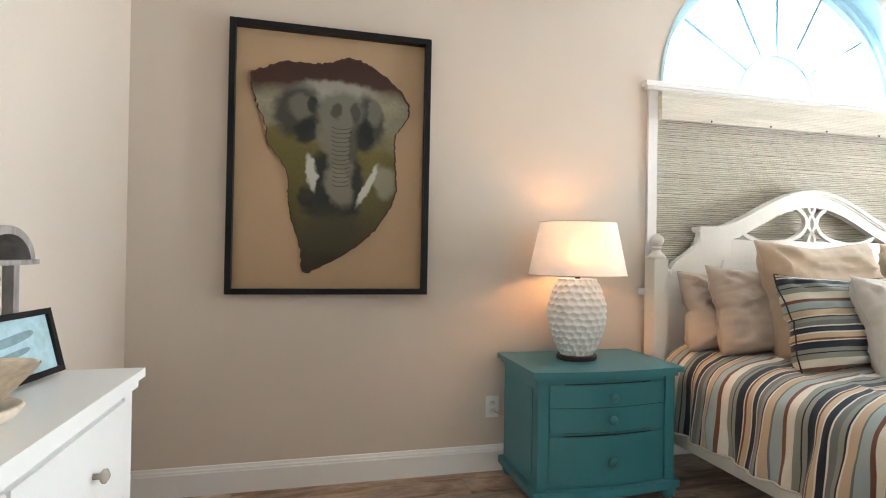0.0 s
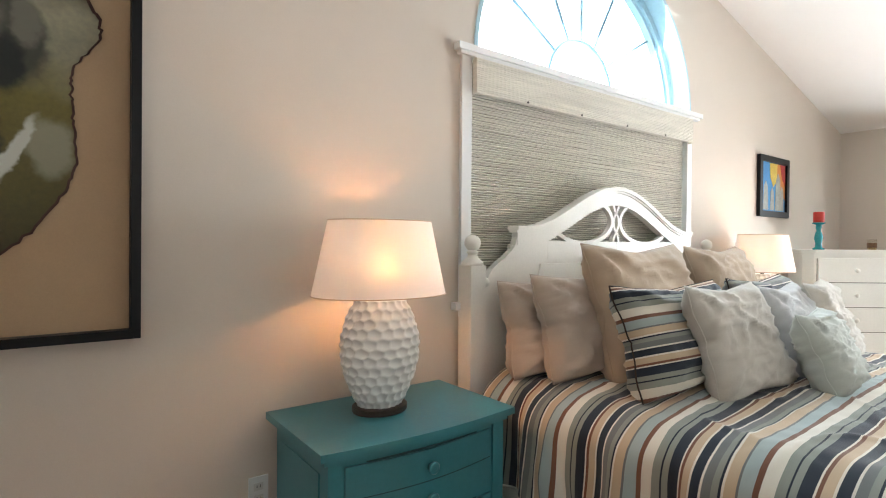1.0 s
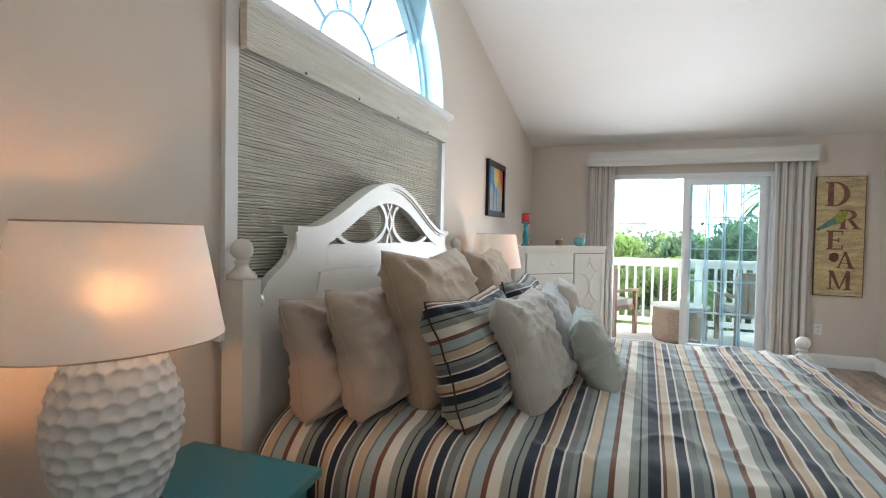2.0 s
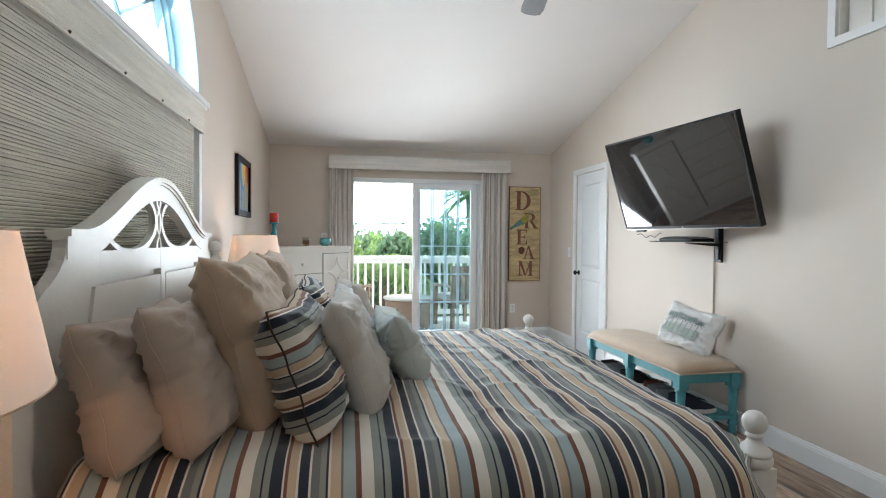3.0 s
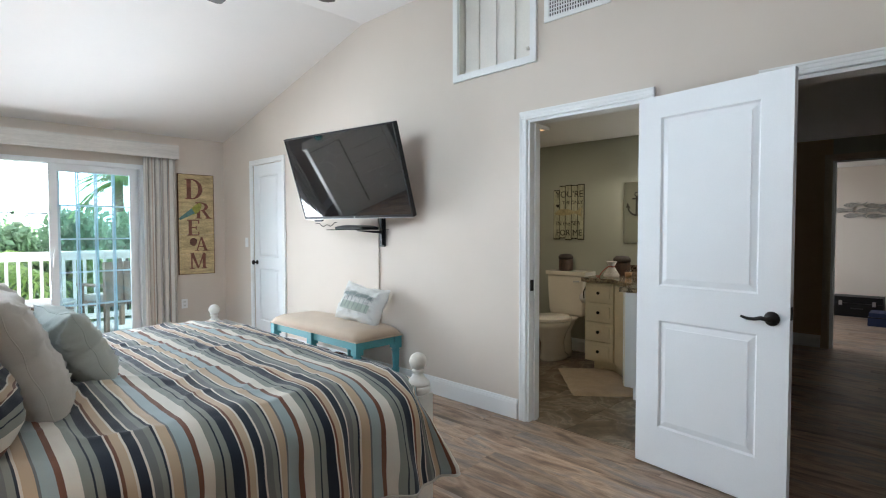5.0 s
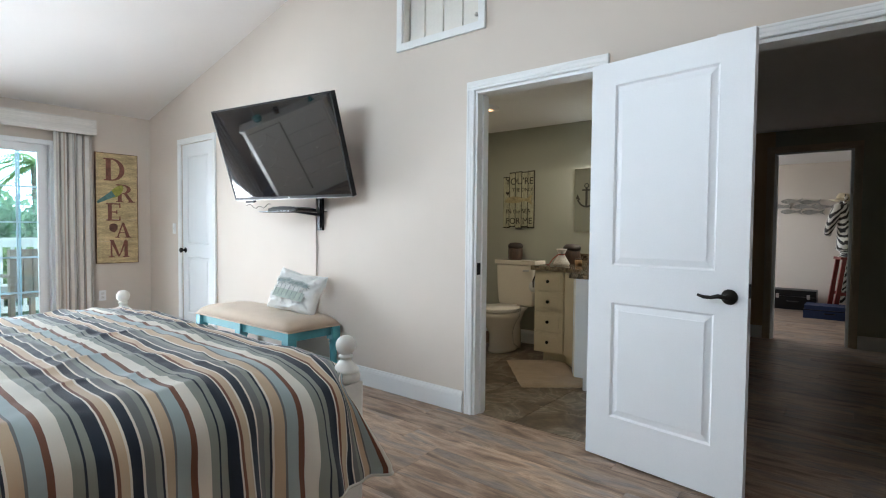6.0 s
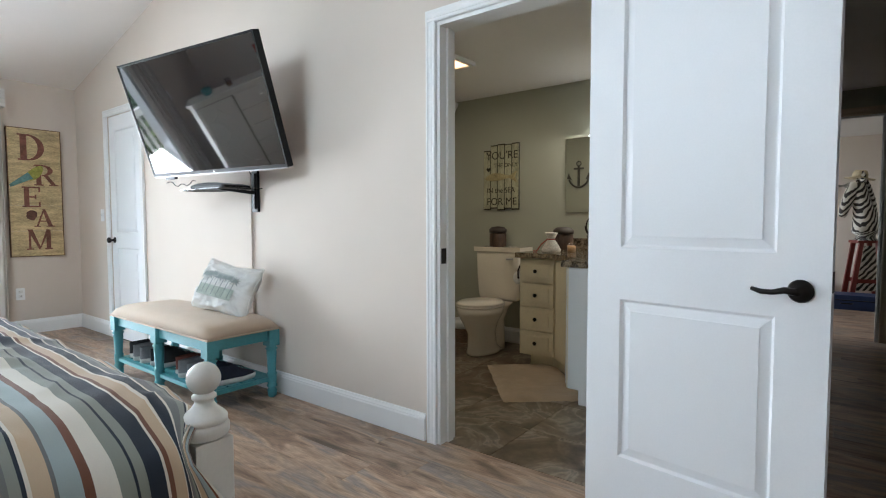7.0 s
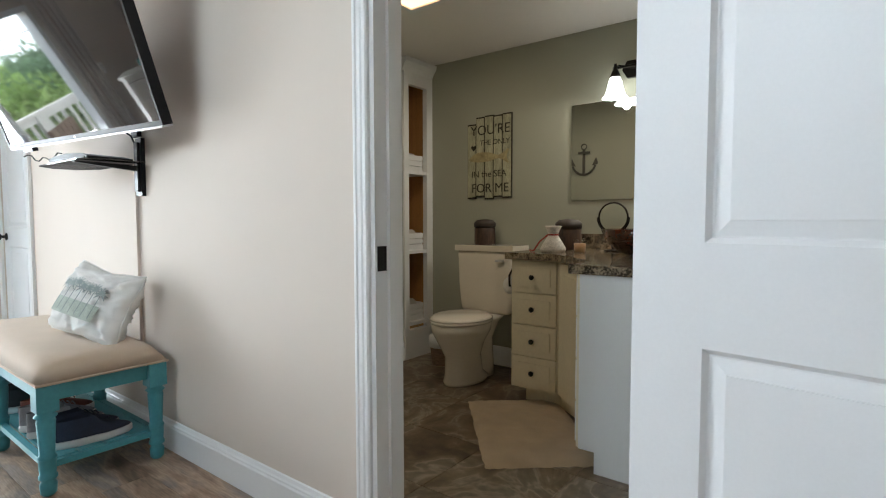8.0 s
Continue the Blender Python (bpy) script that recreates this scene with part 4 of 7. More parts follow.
for i in range(14):
    z, half_w = 0.165 - 0.022 * i, 0.05 - 0.0008 * i
    part("painted_fold", tube([(0.055 - half_w, -0.0160, z), (0.055 - 0.5 * half_w, -0.0163, z - 0.009), (0.055 + 0.4 * half_w, -0.0163, z - 0.008), (0.055 + half_w, -0.0160, z + 0.002)], 0.0014, 4), ED, art).matrix_basis = HIDE_AT
EW = mat("painted_white", (0.38, 0.38, 0.34), 0.8, vary=0.2, scale=20, fine=80, bump=0.1)

small = thing("framed_print", pose(5.39, YH - 0.001, 1.776, 0, 0, 0), "black-framed print in bright blue, orange and white", "picture")
picture_frame(small, 0.60, 0.52, 0.05, 0.03, BLACK)
SKYB, ORG, YEL, RED = (mat(n_, c_, 0.6, vary=0.15, scale=6) for n_, c_ in (("print_blue", (0.05, 0.25, 0.55)), ("print_orange", (0.65, 0.22, 0.03)), ("print_yellow", (0.7, 0.5, 0.08)), ("print_red", (0.5, 0.04, 0.03))))
part("print_sheet", box(-0.25, 0.25, -0.010, -0.004, -0.21, 0.21), SKYB, small)
for c, d, mt_ in (([(0.0, 0.2), (0.35, 0.2), (0.35, -0.1), (0.18, 0.0), (0.05, 0.1)], 0.011, ORG), ([(-0.1, 0.2), (0.12, 0.2), (0.1, 0.05), (0.0, 0.0), (-0.08, 0.08)], 0.0115, YEL), ([(0.2, 0.2), (0.35, 0.2), (0.35, 0.02), (0.26, 0.08)], 0.012, RED)):
    part("colour_field", prism([(u * 0.714, v * 1.04) for u, v in c], -d, -0.009, flat), mt_, small)
for cx, hh, s in ((-0.15, 0.25, 0.62), (-0.02, 0.20, 0.5), (0.10, 0.33, 0.72), (0.18, 0.22, 0.5)):
    part("white_shape", prism([(cx - 0.08 * s, -0.2), (cx + 0.08 * s, -0.2), (cx + 0.06 * s, -0.2 + hh * 0.8), (cx, -0.2 + hh), (cx - 0.06 * s, -0.2 + hh * 0.8)], -0.0125, -0.009, flat), EW, small)

# DREAM sign on the far wall: front towards -x
PLAQ = mat("distressed_cream_board", (0.50, 0.385, 0.205), 0.75, vary=0.42, scale=5, fine=60, stretch=(1, 1, 5), bump=0.12)
INK = mat("worn_red_brown_lettering", (0.19, 0.075, 0.05), 0.8, vary=0.35, scale=12, fine=60)
sign = thing("wall_sign", pose(X1 - 0.003, 0.366, 1.393, 0, 0, 270), "distressed cream wooden sign with red-brown letters spelling DREAM", "sign")
for i in range(5):
    part("board", box(-0.214, 0.214, -0.026, 0, -0.625 + 0.25 * i + 0.001, -0.625 + 0.25 * (i + 1) - 0.001), PLAQ, sign, bevel=0.002)
RIM = mat("brown_sign_edge", (0.14, 0.075, 0.035), 0.8, vary=0.3)
for d in ((-0.219, -0.212, -0.629, 0.629), (0.212, 0.219, -0.629, 0.629), (-0.212, 0.212, -0.629, -0.622), (-0.212, 0.212, 0.622, 0.629)):
    part("sign_edge", box(d[0], d[1], -0.028, 0, d[2], d[3]), RIM, sign)


def letter(ch, size, place, material, parent, turn=(90, 0, 0), name="letter", bold=0.0, align="CENTER"):
    cu = bpy.data.curves.new(name, "FONT")
    cu.body, cu.size, cu.extrude, cu.align_x, cu.offset = ch, size, 0.0012, align, bold
    cu.materials.append(material)
    ob = new(name, cu)
    ob.parent = parent
    ob.matrix_basis = pose(*place, *turn)
    return ob


def slab(x0, x1, y0, y1):
    return [(x0, y0), (x1, y0), (x1, y1), (x0, y1)]


STEM = [slab(0.08, 0.28, 0.05, 0.95), slab(0, 0.36, 0, 0.06), slab(0, 0.36, 0.94, 1)]
SERIF = {"D": STEM, "R": STEM + [[(0.36, 0.5), (0.54, 0.5), (0.86, 0.05), (0.66, 0.05)], slab(0.58, 0.95, 0, 0.06)],
         "E": [slab(0.08, 0.28, 0.05, 0.95), slab(0, 0.72, 0, 0.07), slab(0, 0.72, 0.93, 1), slab(0.26, 0.54, 0.46, 0.54), slab(0.65, 0.72, 0.06, 0.25), slab(0.65, 0.72, 0.75, 0.94), slab(0.5, 0.56, 0.38, 0.62)],
         "A": [[(0.10, 0.05), (0.19, 0.05), (0.50, 1), (0.42, 1)], [(0.64, 0.05), (0.86, 0.05), (0.52, 1), (0.38, 1)], slab(0.24, 0.68, 0.29, 0.36), slab(0, 0.29, 0, 0.06), slab(0.55, 0.96, 0, 0.06)],
         "M": [slab(0.12, 0.21, 0.05, 0.95), slab(0.82, 1.0, 0.05, 0.95), [(0.08, 1), (0.28, 1), (0.60, 0.08), (0.52, 0)], [(0.52, 0), (0.59, 0.06), (0.97, 1), (0.84, 1)], slab(0.02, 0.31, 0, 0.06), slab(0.74, 1.08, 0, 0.06)]}


def serif_letter(ch, u, v, high, parent):
    """A painted slab-serif capital, standing proud by a coat of paint."""
    at = lambda a, b, q: Vector((u + a * high * 1.02, q, v + b * high))
    bm = bmesh.new()
    for k, poly in enumerate(SERIF[ch]):
        lo = [bm.verts.new(at(a, b, -0.0274 - 0.00015 * k)) for a, b in poly]
        bm.faces.new(lo)
    if ch in "DR":
        cy, rx, ry = (0.5, 0.52, 0.5) if ch == "D" else (0.73, 0.44, 0.27)
        arc = [radians(-90 + 180 * i / 20) for i in range(21)]
        add_band(bm, [(0.3 + rx * math.cos(t), cy + ry * math.sin(t)) for t in arc], [(0.3 + (rx - 0.2) * math.cos(t), cy + (ry - 0.06) * math.sin(t)) for t in arc], -0.0280, -0.0265, at)
    part("letter", bm, INK, parent)


for ch, u, v, high in (("D", -0.135, 0.315, 0.255), ("R", -0.012, 0.075, 0.205), ("E", -0.115, -0.14, 0.20), ("A", -0.026, -0.335, 0.175), ("M", -0.10, -0.56, 0.20)):
    serif_letter(ch, u, v, high, sign)
BIRDG, BIRDB = mat("faded_yellow_green", (0.30, 0.30, 0.06), 0.8, vary=0.3, scale=20), mat("faded_teal", (0.10, 0.20, 0.19), 0.8, vary=0.3, scale=20)
part("painted_shape", prism(smooth_loop([(-0.08, 0.17), (-0.02, 0.24), (0.05, 0.27), (0.06, 0.22), (0.02, 0.15), (-0.05, 0.12)], 5, 0, 1), -0.0285, -0.026, flat), BIRDG, sign)
part("painted_shape", prism([(-0.06, 0.20), (-0.02, 0.14), (-0.20, 0.05), (-0.21, 0.075)], -0.0290, -0.026, flat), BIRDB, sign)
part("painted_rose", prism(smooth_loop([(-0.08, -0.19), (-0.03, -0.17), (0.0, -0.21), (-0.03, -0.27), (-0.08, -0.25)], 5, 0.003, 4), -0.0285, -0.026, flat), mat("faded_dark_red", (0.12, 0.05, 0.035), 0.8, vary=0.4, scale=25), sign)

# ---- white dresser by the west wall, and what stands on it ----
dr = thing("dresser", pose(X0 + 0.004, 0, 0), "long white painted dresser with small knobs", "dresser")
DY0, DY1, DD, DH = 0.75, 2.40, 0.41, 0.875
part("body", box(0, DD, DY0 + 0.03, DY1 - 0.03, 0.08, DH - 0.03), TRIM, dr, bevel=0.003)
part("top", box(0, DD + 0.03, DY0, DY1, DH - 0.022, DH), TRIM, dr, bevel=0.006)
part("top_moulding", box(0, DD + 0.018, DY0 + 0.012, DY1 - 0.012, DH - 0.045, DH - 0.022), TRIM, dr, bevel=0.005)
part("corner_post", box(DD - 0.02, DD + 0.008, DY1 - 0.075, DY1 - 0.026, 0, DH - 0.045), TRIM, dr, bevel=0.004)
part("corner_post", box(DD - 0.02, DD + 0.008, DY0 + 0.026, DY0 + 0.075, 0, DH - 0.045), TRIM, dr, bevel=0.004)
part("plinth", box(0, DD, DY0 + 0.05, DY1 - 0.05, 0, 0.08), TRIM, dr)
for c in range(3):
    y0 = DY0 + 0.085 + c * 0.497
    for r in range(3):
        z0 = 0.11 + r * 0.24
        d = part("drawer", box(DD, DD + 0.014, y0, y0 + 0.485, z0, z0 + 0.225), TRIM, dr, bevel=0.004)
        part("knob", lathe([(0.006, 0), (0.006, 0.012), (0.014, 0.018), (0.015, 0.024), (0.006, 0.03)], 14, pose(DD + 0.014, y0 + 0.30, z0 + 0.12, 0, 90)), mat("glass_knob", (0.45, 0.40, 0.34), 0.2), d, smooth=True)
GREYW = mat("weathered_grey_wood", (0.30, 0.275, 0.265), 0.7, vary=0.3, scale=6, fine=50, stretch=(1, 1, 0.3), bump=0.1)
lan = thing("lantern", pose(-0.725, 2.235, DH) @ Matrix.Diagonal((0.95, 0.95, 0.9, 1)), "tall weathered grey wooden lantern with an arched top", "lantern")
part("base", box(-0.095, 0.095, -0.1, 0.1, 0, 0.03), GREYW, lan, bevel=0.004)
part("upper_base", box(-0.085, 0.085, -0.085, 0.085, 0.03, 0.055), GREYW, lan, bevel=0.004)
for sx in (-1, 1):
    for sy in (-1, 1):
        part("post", box(sx * 0.07 - 0.012, sx * 0.07 + 0.012, sy * 0.07 - 0.012, sy * 0.07 + 0.012, 0.055, 0.30), GREYW, lan)
bm = bmesh.new()
add_band(bm, [(0.115 * math.cos(math.pi * i / 16), 0.30 + 0.09 * math.sin(math.pi * i / 16)) for i in range(17)], [(0.095 * math.cos(math.pi * i / 16), 0.30 + 0.07 * math.sin(math.pi * i / 16)) for i in range(17)], -0.1, 0.1, lambda u, v, d: Vector((d, u, v)))
part("arched_roof", bm, GREYW, lan)
part("eave", box(-0.1, 0.1, -0.135, 0.135, 0.293, 0.306), GREYW, lan)
part("candle", lathe([(0.03, 0.056), (0.03, 0.16), (0.028, 0.162)], 18), CREAM, lan)
fr = thing("framed_sign", pose(-0.612, 2.20, DH + 0.004, -14, 0, 82), "black-framed pale blue beach print leaning on the lantern", "picture")
picture_frame(fr, 0.34, 0.155, 0.014, 0.018, BLACK)
for o in fr.children:
    o.location.z = 0.078
part("print_sheet", box(-0.16, 0.16, -0.010, -0.005, 0.01, 0.145), mat("pale_blue_print", (0.36, 0.52, 0.58), 0.5, vary=0.15, scale=9), fr)
for z, h, w in ((0.09, 0.014, 0.18), (0.06, 0.010, 0.14)):
    part("wave_band", prism(smooth_loop([(-w / 2, z), (0, z + h), (w / 2, z + h * 1.6), (w / 2, z + h * 0.6), (0, z - h * 0.4)], 5, 0, 1), -0.0115, -0.009, flat), mat("wave_grey_blue", (0.18, 0.27, 0.30), 0.6, vary=0.2), fr)
shell = thing("seashell", pose(-0.565, 1.95, DH) @ Matrix.Diagonal((0.9, 0.9, 0.9, 1)), "large cream seashell with a folded lip", "shell")
SH = mat("cream_shell", (0.66, 0.56, 0.44), 0.4, vary=0.2, scale=14, fine=60)
bm = bmesh.new()
rings = []
for j in range(22):
    f = j / 21
    a0 = 7.5 * f
    r, cx, cy = 0.055 * (1 - f) + 0.004, 0.07 * (1 - f) * math.cos(a0), 0.07 * (1 - f) * math.sin(a0)
    rings.append([bm.verts.new((cx + r * math.cos(2 * math.pi * k / 14), cy + r * 1.3 * math.sin(2 * math.pi * k / 14) * (1 + 0.15 * (k % 2)), 0.06 + 0.05 * f + r * 0.9 * math.sin(2 * math.pi * k / 14 + 1))) for k in range(14)])
for a, b in zip(rings, rings[1:]):
    for k in range(14):
        bm.faces.new((a[k], a[(k + 1) % 14], b[(k + 1) % 14], b[k]))
bm.faces.new(rings[-1])
part("whorl", bm, SH, shell, smooth=True)
part("lip", lathe([(0.05, 0.0), (0.08, 0.012), (0.095, 0.035), (0.09, 0.04), (0.055, 0.02)], 20, pose(0, 0, 0), 1.15, 0.9), SH, shell, smooth=True)

# ---- television wall ----
PANEL = mat("screen_glass", (0.006, 0.006, 0.008), 0.04, vary=0.0, bump=0.0, spec=1.0, coat=1.0)
DGREY = mat("dark_grey_plastic", (0.03, 0.03, 0.032), 0.45, vary=0.05, bump=0.01)
SILV = mat("silver_trim", (0.45, 0.44, 0.44), 0.35, metal=0.6, vary=0.03, bump=0)
tvm = pose(3.915, 0.353, 1.774, -18.15, 0, 7.5)
tv = thing("television", tvm, "large black flat television tilted down on a wall mount", "television")
TW, TH = 0.6585, 0.372
part("bezel", boxes((-TW, TW, -0.045, 0.0, -TH, -TH + 0.02), (-TW, TW, -0.045, 0.0, TH - 0.013, TH), (-TW, -TW + 0.012, -0.045, 0.0, -TH + 0.02, TH - 0.013), (TW - 0.012, TW, -0.045, 0.0, -TH + 0.02, TH - 0.013)), BLACK, tv, bevel=0.002)
part("screen", box(-TW + 0.012, TW - 0.012, -0.03, -0.004, -TH + 0.02, TH - 0.013), PANEL, tv)
part("back_shell", box(-0.52, 0.52, -0.075, -0.03, -0.33, 0.28), DGREY, tv, bevel=0.015)
part("lower_strip", box(-TW + 0.012, TW - 0.012, -0.05, -0.004, -TH - 0.008, -TH - 0.001), SILV, tv)
part("logo", lathe([(0.006, 0), (0.006, 0.002)], 12, pose(0, -0.001, -TH + 0.009, -90)), SILV, tv)
part("receiver", box(0.44, 0.54, -0.03, -0.005, -TH - 0.028, -TH - 0.009), BLACK, tv, bevel=0.003)
mount = thing("tv_mount", pose(3.866, 0, 0), "black steel swing-arm television mount on the wall", "tv mount")
part("wall_plate", box(-0.035, 0.035, 0.0, 0.02, 1.45, 1.95), BLACK, mount, bevel=0.003)
part("arm", tube([(0, 0.015, 1.75), (0.10, 0.17, 1.76), (0.0, 0.275, 1.78)], 0.022, 8), BLACK, mount)
part("head_plate", box(-0.12, 0.12, -0.085, -0.075, -0.15, 0.15, pose(0.049, 0.353, 1.774, -18.15, 0, 7.5)), BLACK, mount)
shelf = thing("wall_shelf", pose(0, 0, 0), "smoked glass component shelf on a black bracket", "shelf")
part("bracket", boxes((3.80, 3.865, 0.0, 0.018, 1.17, 1.44), (3.815, 3.85, 0.018, 0.03, 1.19, 1.42)), BLACK, shelf, bevel=0.003)
part("arm", prism([(0.018, 1.285), (0.018, 1.31), (0.28, 1.315), (0.28, 1.308)], 3.82, 3.845, lambda u, v, d: Vector((d, u, v))), BLACK, shelf)
bm = prism([(3.72, 0.03), (4.25, 0.03), (4.36, 0.10), (4.38, 0.20), (4.30, 0.28), (3.80, 0.28), (3.72, 0.2)], 1.317, 1.323, lambda u, v, d: Vector((u, v, d)))
part("glass_plate", bm, glass_mat("smoked_glass", (0.25, 0.25, 0.26), 0.02, 0.12), shelf)
rec = thing("cable_box", pose(4.02, 0.15, 1.323, 0, 0, 8), "black low cable box with a curved top", "cable box")
part("body", prism([(-0.17, 0), (0.17, 0), (0.17, 0.02), (0.1, 0.034), (0.0, 0.038), (-0.1, 0.034), (-0.17, 0.02)], -0.1, 0.1, lambda u, v, d: Vector((u, d, v))), BLACK, rec, bevel=0.003)
part("front_lip", box(-0.15, 0.15, 0.1, 0.104, 0.006, 0.016), DGREY, rec)
tagged(part("cable_cover", box(3.885, 3.912, 0.0, 0.014, 0.30, 1.43), WALL, bevel=0.004), "beige plastic cable cover down the wall", "cable cover")
wire = bmesh.new()
add_tube(wire, [(4.25 + 0.02 * i, 0.20 + 0.01 * i, 1.385 - 0.028 * math.sin(math.pi * i / 10) + 0.012 * math.sin(i * 1.7)) for i in range(11)], 0.003, 6)
tagged(part("cable", wire, BLACK), "thin black cable looped under the television", "cable")
tagged(part("cable", tube([(3.88, 0.012, 1.42), (3.875, 0.03, 1.455), (3.87, 0.06, 1.47)], 0.004, 6), BLACK), "short dark cable from the cable cover", "cable")

# bench with turned legs
bench = thing("bench", pose(0, 0, 0), "turquoise wooden bench with a padded beige seat", "bench")
LEG = [(0.015, 0), (0.022, 0.01), (0.024, 0.045), (0.018, 0.06), (0.026, 0.068), (0.026, 0.078), (0.022, 0.085), (0.024, 0.11), (0.024, 0.145), (0.027, 0.15), (0.021, 0.16), (0.026, 0.29), (0.024, 0.30), (0.032, 0.31), (0.024, 0.32), (0.03, 0.335)]
for x in (3.575, 4.22, 4.865):
    for y in (0.085, 0.485):
        lg = part("leg", lathe([(r * 1.22, z) for r, z in LEG], 18), TURQ, bench, smooth=True)
        lg.location = (x, y, 0)
        part("leg_block", box(x - 0.036, x + 0.036, y - 0.036, y + 0.036, 0.33, 0.43), TURQ, bench, bevel=0.003)
for y in (0.485, 0.085):
    part("apron", box(3.59, 4.85, y - 0.012, y + 0.012, 0.365, 0.43), TURQ, bench, bevel=0.003)
    part("shelf_rail", box(3.59, 4.85, y - 0.012, y + 0.012, 0.105, 0.13), TURQ, bench, bevel=0.002)
for x in (3.575, 4.865):
    part("apron", box(x - 0.012, x + 0.012, 0.10, 0.47, 0.365, 0.43), TURQ, bench, bevel=0.003)
    part("shelf_rail", box(x - 0.012, x + 0.012, 0.10, 0.47, 0.105, 0.13), TURQ, bench, bevel=0.002)
for i in range(4):
    part("shelf_slat", box(3.585, 4.855, 0.105 + 0.092 * i, 0.185 + 0.092 * i, 0.118, 0.133), TURQ, bench, bevel=0.002)
bm = bmesh.new()
n, mrows = 36, 14
g = []
for j in range(mrows + 1):
    row = []
    for i in range(n + 1):
        a, b = 2 * i / n - 1, 2 * j / mrows - 1
        e = max(0, 1 - abs(a) ** 9) ** 0.4 * max(0, 1 - abs(b) ** 5) ** 0.4
        row.append(bm.verts.new((4.22 + a * 0.685, 0.283 + b * 0.24, 0.437 + 0.088 * e + 0.004 * noise.noise(Vector((a * 4, b * 3, 1))) * e)))
    g.append(row)
for j in range(mrows):
    for i in range(n):
        bm.faces.new((g[j][i], g[j][i + 1], g[j + 1][i + 1], g[j + 1][i]))
edge = [g[0][i] for i in range(n + 1)] + [g[j][n] for j in range(1, mrows + 1)] + [g[mrows][i] for i in range(n - 1, -1, -1)] + [g[j][0] for j in range(mrows - 1, 0, -1)]
bm.faces.new(edge[::-1])
seat = part("seat", bm, BENCHF, bench, "padded beige fabric seat", smooth=True)
part("welt", tube([(v[0], v[1], 0.437) for v in ((3.535, 0.045), (4.905, 0.045), (4.905, 0.521), (3.535, 0.521), (3.535, 0.045))], 0.005, 6), BENCHF, seat)

PRINT = mat("palm_print_cotton", (0.72, 0.71, 0.68), 0.9, vary=0.05, fine=400, bump=0.1)
pil = pillow("throw_pillow", 0.49, 0.34, 0.13, pose(3.90, 0.185, 0.525 + 0.15, 66, 7, 190), PRINT, "white throw pillow printed with grey-green palms, on the bench", 21, 0.003, group="")
PALMG = mat("printed_grey_green", (0.24, 0.28, 0.27), 0.9, vary=0.3, scale=30, fine=200, bump=0.05)
FIELD = mat("printed_pale_green", (0.42, 0.47, 0.41), 0.9, vary=0.25, scale=18, fine=150, bump=0.05)


def pillow_front(a, b, w, h, t):
    body = max(0.0, (1 - abs(a) ** 4.2) * (1 - abs(b) ** (4.2 if b > 0 else 6.0))) ** 0.5
    return Vector((a * w / 2, b * h / 2 * 0.98, t / 2 * body * 1.06 * (1 - 0.22 * b) + 0.006))


def printed(parent, name, cells, w, h, t, material):
    """A flat print that follows the cushion's front: each cell is a polygon of (a, b) pairs."""
    bm = bmesh.new()
    for cell in cells:
        bm.faces.new([bm.verts.new(pillow_front(a, b, w, h, t)) for a, b in cell])
    return part(name, bm, material, parent)


rng = random.Random(11)
cells = []
for i in range(12):
    for j in range(4):
        a0, a1 = -0.66 + 1.32 * i / 12, -0.66 + 1.32 * (i + 1) / 12
        b0, b1 = -0.52 + 0.11 * j, -0.52 + 0.11 * (j + 1)
        cells.append([(a0, b0), (a1, b0), (a1, b1), (a0, b1)])
printed(pil, "printed_field", cells, 0.47, 0.33, 0.160, FIELD)
cells = []
for cx in (-0.60, -0.42, -0.24, -0.04, 0.16, 0.36, 0.56):
    top = 0.30 + rng.uniform(-0.06, 0.1)
    for k in range(5):
        b0, b1 = -0.45 + (top + 0.45) * k / 5, -0.45 + (top + 0.45) * (k + 1) / 5
        cells.append([(cx - 0.012, b0), (cx + 0.012, b0), (cx + 0.012, b1), (cx - 0.012, b1)])
    for k in range(9):
        a = radians(-40 + 260 * k / 8)
        c, s = math.cos(a), math.sin(a)
        for q in range(3):
            r0, r1 = 0.18 * q / 3, 0.18 * (q + 1) / 3
            wd = 0.03 * (1 - q * 0.28)
            f = lambda r, o: (cx + c * r - s * o, top + (s * r + c * o) * 1.2 - 0.8 * r * r)
            cells.append([f(r0, -wd), f(r1, -wd * 0.7), f(r1, wd * 0.7), f(r0, wd)])
printed(pil, "palm_print", cells, 0.47, 0.33, 0.166, PALMG)

# shoes on the bench shelf
SOLE = mat("white_rubber_sole", (0.62, 0.61, 0.59), 0.6, vary=0.06)


